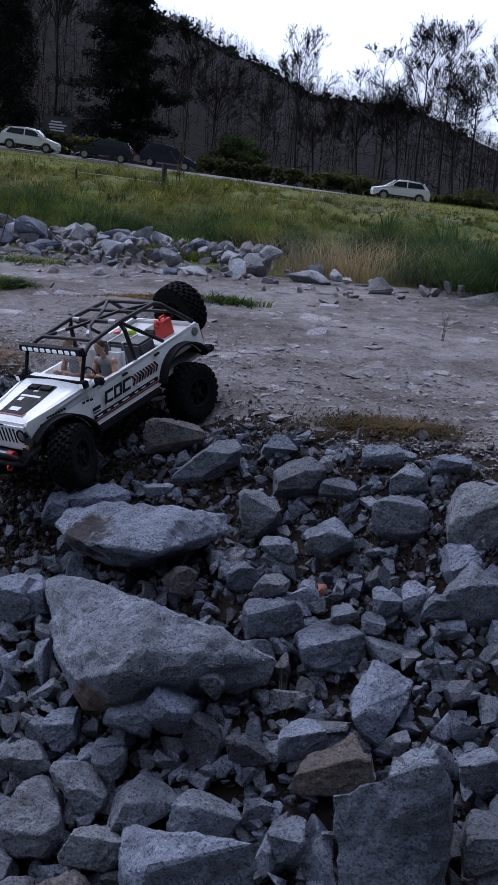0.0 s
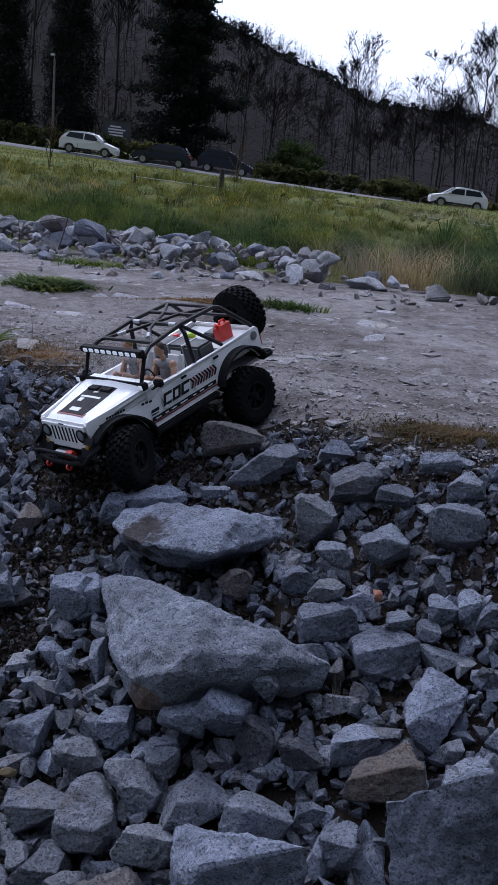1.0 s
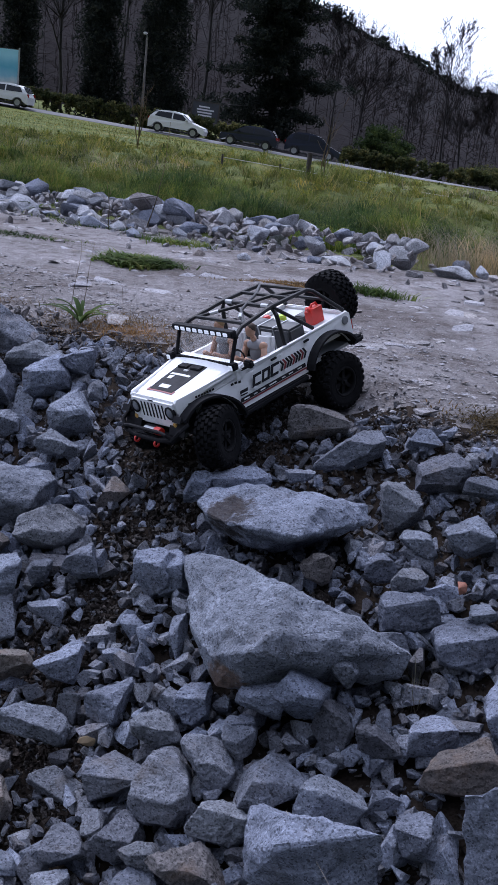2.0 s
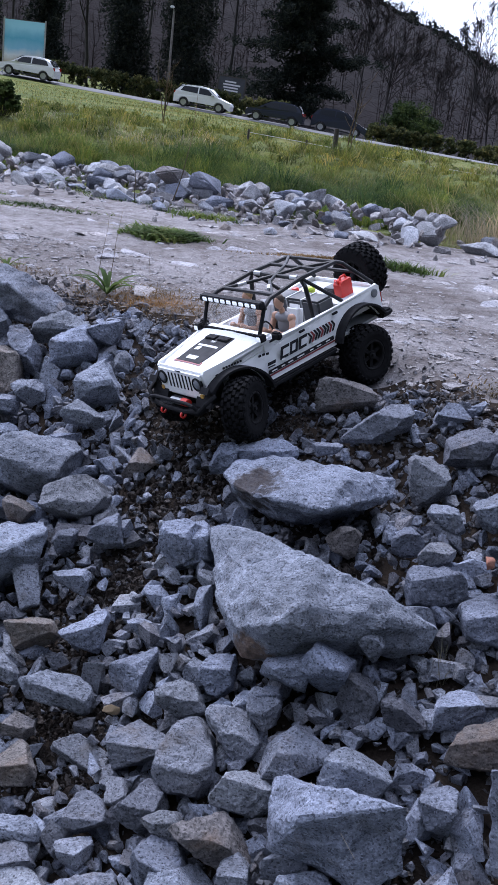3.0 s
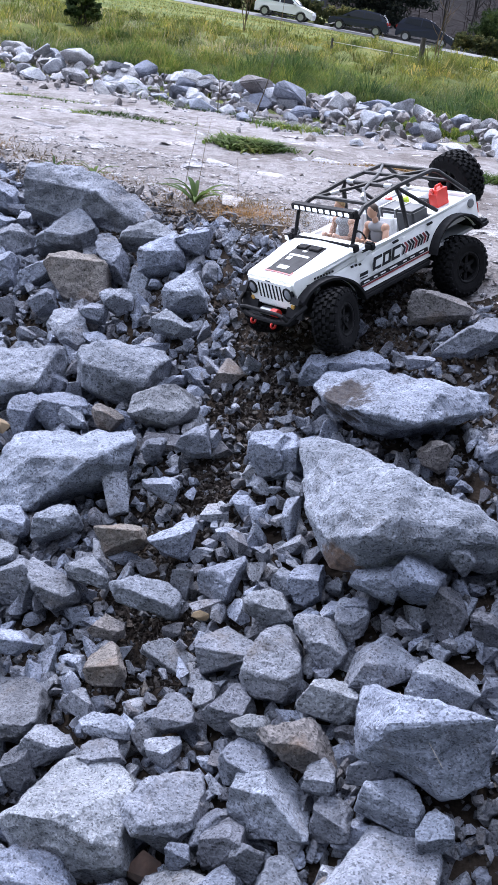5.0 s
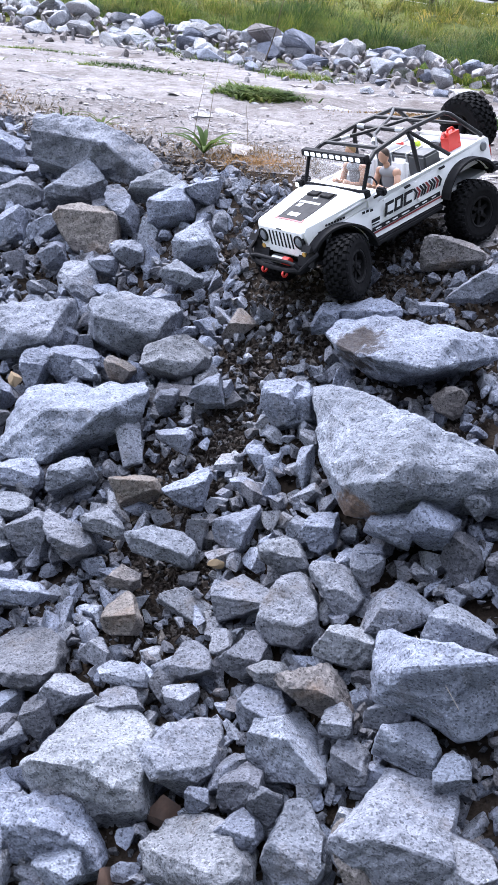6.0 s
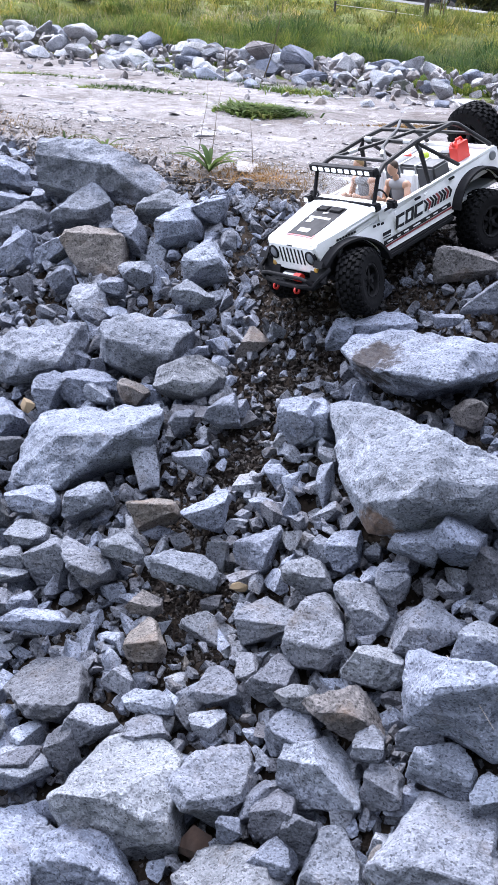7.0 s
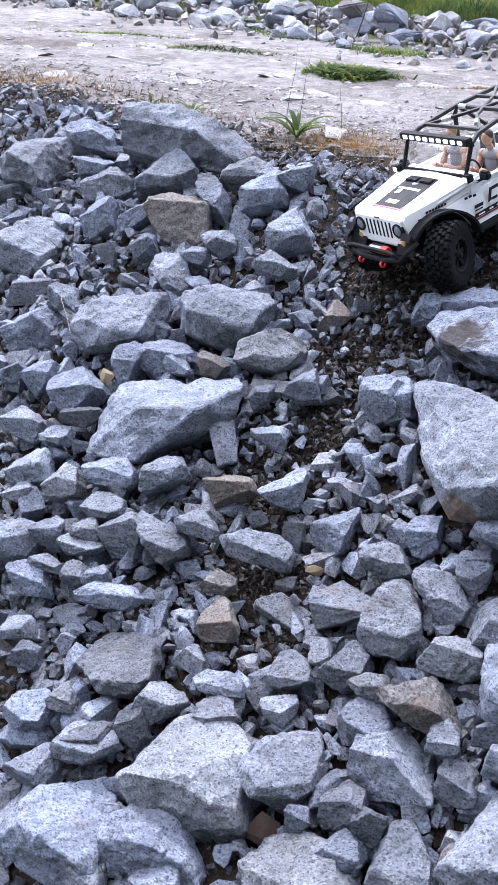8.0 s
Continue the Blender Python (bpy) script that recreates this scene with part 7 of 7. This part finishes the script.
# bare earth and crumbs run down the bank ahead of the model car
GULLY = ((-0.40, 1.80, 0.07), (-0.41, 1.68, 0.06), (-0.46, 1.60, 0.07), (-0.465, 1.465, 0.06), (-0.42, 1.37, 0.07), (-0.38, 2.06, 0.10), (-0.24, 1.96, 0.10), (-0.36, 1.85, 0.09), (0.04, 2.09, 0.10), (-0.10, 2.03, 0.10), (-0.07, 1.60, 0.03))
WEEDS = ((-0.703, 2.505), (-1.03, 2.73), (-1.14, 2.74))
WHEELS = ((-0.270, 1.860), (-0.415, 1.982), (-0.080, 2.098), (-0.232, 2.214))


def clear_of_weeds(p):
    return np.min([np.hypot(p[:, 0] - a, p[:, 1] - c) for a, c in WEEDS], axis=0) > 0.05


def bank_spots(count, low, high, x0, x1, y0, y1, power=2.2, spread=0.55):
    spots, taken = [], {}
    tries = 0
    while len(spots) < count and tries < count * 120:
        tries += 1
        x, y = rng.uniform(x0, x1), rng.uniform(y0, y1)
        b = float(bank(x, y))
        if b > 0.015 or b < -1.2:
            continue
        s = low * (1 - rng.random() * (1 - (low / high) ** power)) ** (-1 / power)
        if any(math.hypot(x - wx, y - wy) < 0.04 + s * 0.5 for wx, wy in WHEELS):
            continue
        if s > 0.032 and b > -0.13 and rng.random() < (0.96 if x > -0.48 else 0.25):
            continue
        if any(math.hypot(x - a, y - c) < 0.09 + s for a, c in WEEDS):
            continue
        if s > 0.024 and rng.random() < 0.97 and any(math.hypot(x - a, y - c) < q for a, c, q in GULLY):
            continue
        z = float(lay(x, y)) + s * 0.25 + rng.uniform(-0.01, 0.026 if b < -0.13 else 0.005)
        if s > 0.024 and not free_spot(x, y, z, s * 0.5):
            continue
        cell = (int(x / 0.06), int(y / 0.06))
        if s > 0.024 and any(math.hypot(x - a, y - c) < (s + q) * 0.5 * spread for i in (-1, 0, 1) for j in (-1, 0, 1) for a, c, q in taken.get((cell[0] + i, cell[1] + j), ())):
            continue
        taken.setdefault(cell, []).append((x, y, s))
        spots.append((x, y, z, s))
    return np.array(spots)


mid = bank_spots(8500, 0.022, 0.074, -1.9, 1.05, 0.55, 2.75, power=1.8, spread=0.30)
mid = mid[np.argsort(-mid[:, 3])]
turn_mid = turns(rng, len(mid))
# the stones lie on their flatter sides, leaning down the bank
small = bank_spots(15000, 0.011, 0.034, -2.0, 1.2, 0.5, 2.9, spread=0.4)
pour("rubble_stones", STONES, mid[300:1000, :3], mid[300:1000, 3], turn_mid[300:1000], RUBBLE, "loose grey broken stones filling the bank between the rocks", "rubble")
pour("small_rubble", BROKEN, mid[1000:, :3], mid[1000:, 3], turn_mid[1000:], RUBBLE, "fist-sized grey broken stones filling the bank between the rocks", "rubble")
pour("rubble_chips", CRUMBS, small[:, :3], small[:, 3], turns(rng, len(small)), CHIPS, "small grey stone chips lying on the bank", "rubble")
grit_n = 26000
gxy = np.stack([rng.uniform(-1.8, 1.0, grit_n), rng.uniform(0.7, 2.8, grit_n)], -1)
gxy = gxy[bank(gxy[:, 0], gxy[:, 1]) < 0.05]
gs = 0.006 * (1 - rng.random(len(gxy)) * 0.97) ** (-0.36)
pour("bank_grit", GRIT, np.column_stack([gxy, lay(gxy[:, 0], gxy[:, 1]) + gs * 0.3]), gs, turns(rng, len(gxy)), GRAVEL, "brown-grey grit and crumbs of earth on the bank", "gravel")

# crumbs of dark earth where the stones have rolled away
cn = 22000
which = rng.integers(0, len(GULLY), cn)
cxy = np.array([g[:2] for g in GULLY])[which] + rng.normal(0, 1, (cn, 2)) * np.array([g[2] for g in GULLY])[which][:, None] * 0.9
wide_xy = np.stack([rng.uniform(-1.5, 0.8, cn // 2), rng.uniform(0.9, 2.5, cn // 2)], -1)
cxy = np.concatenate([cxy[: cn // 2], wide_xy])
cxy = cxy[bank(cxy[:, 0], cxy[:, 1]) < 0.03]
cs = 0.006 * (1 - rng.random(len(cxy)) * 0.97) ** (-0.34)
pour("earth_crumbs", GRIT, np.column_stack([cxy, lay(cxy[:, 0], cxy[:, 1]) + cs * 0.35]), cs, turns(rng, len(cxy)), EARTH, "dark brown crumbs of earth between the stones", "earth")

# the bank goes on to both sides and below
outer = []
while len(outer) < 7500:
    x, y = rng.uniform(-6.5, 5.5), rng.uniform(-2.2, 3.8)
    if -2.0 < x < 1.15 and 0.55 < y:
        continue
    b = float(bank(x, y))
    if b > 0.0:
        continue
    s = 0.05 * (1 - rng.random() * 0.92) ** -0.5
    outer.append((x, y, float(lay(x, y)) + s * 0.22, s))
outer = np.array(outer)
pour("outer_rubble", BROKEN, outer[:, :3], outer[:, 3], turns(rng, len(outer)), RUBBLE, "grey broken rocks covering the rest of the bank", "rubble")

# dark gravel where the track breaks away into the bank
en = 60000
exy = np.stack([rng.uniform(-2.4, 1.3, en), rng.uniform(1.1, 3.4, en)], -1)
eb = bank(exy[:, 0], exy[:, 1])
exy = exy[(eb > -0.15) & (eb < 0.03 + 0.08 * rng.random(en) ** 2)]
exy = exy[clear_of_weeds(exy)]
es = 0.006 * (1 - rng.random(len(exy)) * 0.98) ** (-0.42)
pour("edge_gravel", GRIT, np.column_stack([exy, lay(exy[:, 0], exy[:, 1]) + es * 0.2]), es, turns(rng, len(exy)), GRAVEL, "dark loose gravel along the broken edge of the track", "gravel")

# small loose stones strewn from the edge over the near part of the track
ln = 60000
lxy = np.stack([rng.uniform(-2.2, 1.3, ln), rng.uniform(1.5, 3.6, ln)], -1)
lb = bank(lxy[:, 0], lxy[:, 1])
lxy = lxy[(lb > 0.0) & (lb < 0.02 + 0.75 * rng.random(ln) ** 1.8)]
lxy = lxy[clear_of_weeds(lxy)]
lsz = 0.0055 * (1 - rng.random(len(lxy)) * 0.98) ** (-0.40)
pour("loose_stones", GRIT, np.column_stack([lxy, lay(lxy[:, 0], lxy[:, 1]) + lsz * 0.15]), lsz, turns(rng, len(lxy)), TRACK_STONE, "loose grey stones strewn over the near track edge", "gravel", flat=0.32)

# gravel pressed into the track
tn = 24000
txy = np.stack([rng.uniform(-3.6, 2.2, tn), 1.6 + 4.4 * rng.random(tn) ** 1.7], -1)
b = bank(txy[:, 0], txy[:, 1])
txy = txy[(b > 0.0) & (txy[:, 1] + 0.52 * txy[:, 0] < 5.7)]
txy = txy[clear_of_weeds(txy)]
ts = 0.006 * (1 - rng.random(len(txy)) * 0.992) ** (-0.45)
near_edge = np.clip(1.5 - bank(txy[:, 0], txy[:, 1]) * 3, 0.75, 1.5)
ts = np.minimum(ts * near_edge, 0.055)
pour("track_gravel", GRIT, np.column_stack([txy, lay(txy[:, 0], txy[:, 1]) - ts * 0.02]), ts, turns(rng, len(txy)), TRACK_STONE, "pale gravel pressed into the packed track", "gravel", flat=0.35)

# flat stones worn level with the track
fn = 2200
fxy = np.stack([rng.uniform(-3.6, 2.0, fn), 1.9 + 4.0 * rng.random(fn)], -1)
b = bank(fxy[:, 0], fxy[:, 1])
fxy = fxy[(b > 0.06) & (fxy[:, 1] + 0.52 * fxy[:, 0] < 5.7)]
fs = 0.035 * (1 - rng.random(len(fxy)) * 0.95) ** (-0.45)
pour("track_stones", BROKEN, np.column_stack([fxy, lay(fxy[:, 0], fxy[:, 1]) - 0.004]), np.minimum(fs, 0.13), turns(rng, len(fxy)), TRACK_STONE, "flat pale stones worn level with the packed track", "gravel", flat=0.26)

# ---- the far edge of the track: a low row of tipped stones ----
berm = tagged(new("stone_berm"), "low berm of grey granite blocks along the far track edge", "berm", kind="structure")
BERM_KINDS = []
for k in range(18):
    r = random.Random(900 + k)
    bm = shard(r, r.uniform(1.0, 1.6), r.uniform(0.75, 1.1), r.uniform(0.55, 0.9), 17)
    bmesh.ops.bevel(bm, geom=bm.edges[:], offset=0.045, segments=2, affect="EDGES", clamp_overlap=True)
    mesh = bpy.data.meshes.new("block")
    bm.to_mesh(mesh)
    bm.free()
    mesh.materials.append(TAN if k == 17 else (BERM_LIT, BERM_LIT, PALE, BERM_LIT, DARK, BERM_LIT)[k % 6])
    BERM_KINDS.append(mesh)
r = random.Random(31)


def berm_spot(spread):
    x = r.uniform(-5.6, 1.6)
    off = r.gauss(0.0, spread)
    if x > 0.1 and r.random() < 0.6 + 0.3 * (x > 0.5):
        x -= 2.2
    y = 5.28 - 0.58 * x + off
    return x, y, float(lay(x, y)) + 0.11 * math.exp(-((off - 0.1) / 0.26) ** 2) * (1.0 if x < 0.2 else 0.3)


def berm_block(x, y, z, s, kind, rx, ry, rz):
    ob = new("block", BERM_KINDS[kind])
    ob.parent = berm
    ob.matrix_basis = pose(x, y, z, 0, 0, ry) @ pose(0, 0, 0, 90 + rx * 0.8, rz * 0.8, 0) @ Matrix.Diagonal((s, s, s, 1))


for k in range(290):
    x, y, z = berm_spot(0.24)
    s = r.choice((0.055, 0.07, 0.085, 0.10, 0.12, 0.145)) * (1.15 if x < -2.0 else 1.0)
    berm_block(x, y, z + s * 0.12, s, k % 16, r.uniform(-25, 25), r.uniform(0, 360), r.uniform(-30, 30))
# the ones that stand out: a dark block, a brown one beside it, pale ones by the grass
berm_block(-1.09, 5.87, float(lay(-1.09, 5.87)) + 0.14, 0.19, 4, 10, 4, 6)
berm_block(-1.30, 5.98, float(lay(-1.30, 5.98)) + 0.15, 0.15, 17, 20, 40, 20)
berm_block(0.08, 5.24, -0.05, 0.17, 13, -10, 20, -15)
berm_block(0.33, 5.05, -0.09, 0.17, 7, -25, 5, 25)
berm_block(0.60, 4.80, -0.09, 0.15, 9, 5, 60, 0)
berm_block(1.02, 4.62, -0.09, 0.17, 5, 40, 10, 10)
berm_block(-2.6, 6.75, 0.0, 0.15, 0, 20, 15, 10)
berm_block(-2.25, 6.52, -0.02, 0.13, 2, 10, 200, 10)
chips = np.array([(*berm_spot(0.33), r.uniform(0.022, 0.06)) for k in range(1300)])
pour("berm_rubble", BROKEN, chips[:, :3], chips[:, 3], turns(rng, len(chips)), TRACK_STONE, "small pale stones between the berm blocks", "rubble")

# the nearest loose stones, each one a piece of its own
PIECES = []
for k, (v, f) in enumerate(STONES):
    PIECES.append(array_mesh("stone", v, f, (GREY, PALE, GREY, DARK, GREY, PALE, GREY, TAN, GREY)[k % 9]))
for i, (x, y, z, s) in enumerate(mid[:300]):
    ob = new("stone", PIECES[i % len(PIECES)])
    ob.parent = ground
    ob.matrix_basis = Matrix.LocRotScale((x, y, z), Matrix(turn_mid[i].tolist()).to_quaternion(), (s, s, s))


# a few small stones of another colour
def odd_stone(x, y, z, size, kind, material, label):
    v, f = STONES[kind]
    ob = new("pebble", array_mesh("pebble", v, f, material))
    ob.matrix_basis = pose(x, y, z, 20, -15, 40 * kind) @ Matrix.Scale(size, 4)
    return tagged(ob, label, "stone")


OCHRE = plain("ochre_stone", (0.215, 0.158, 0.092), 0.85, grain=0.3, scale=40, relief=0.6, depth=0.003)
RED_CHIP = plain("red_brick_chip", (0.30, 0.13, 0.085), 0.9, grain=0.3, scale=60, relief=0.6, depth=0.003)
odd_stone(-0.825, 1.735, -0.335, 0.036, 3, OCHRE, "small ochre-yellow stone resting between grey rocks")
odd_stone(0.150, 1.525, -0.165, 0.028, 6, RED_CHIP, "small reddish chip of brick among the rocks")
odd_stone(-0.345, 1.335, -0.395, 0.022, 9, OCHRE, "small ochre-yellow stone resting between grey rocks")
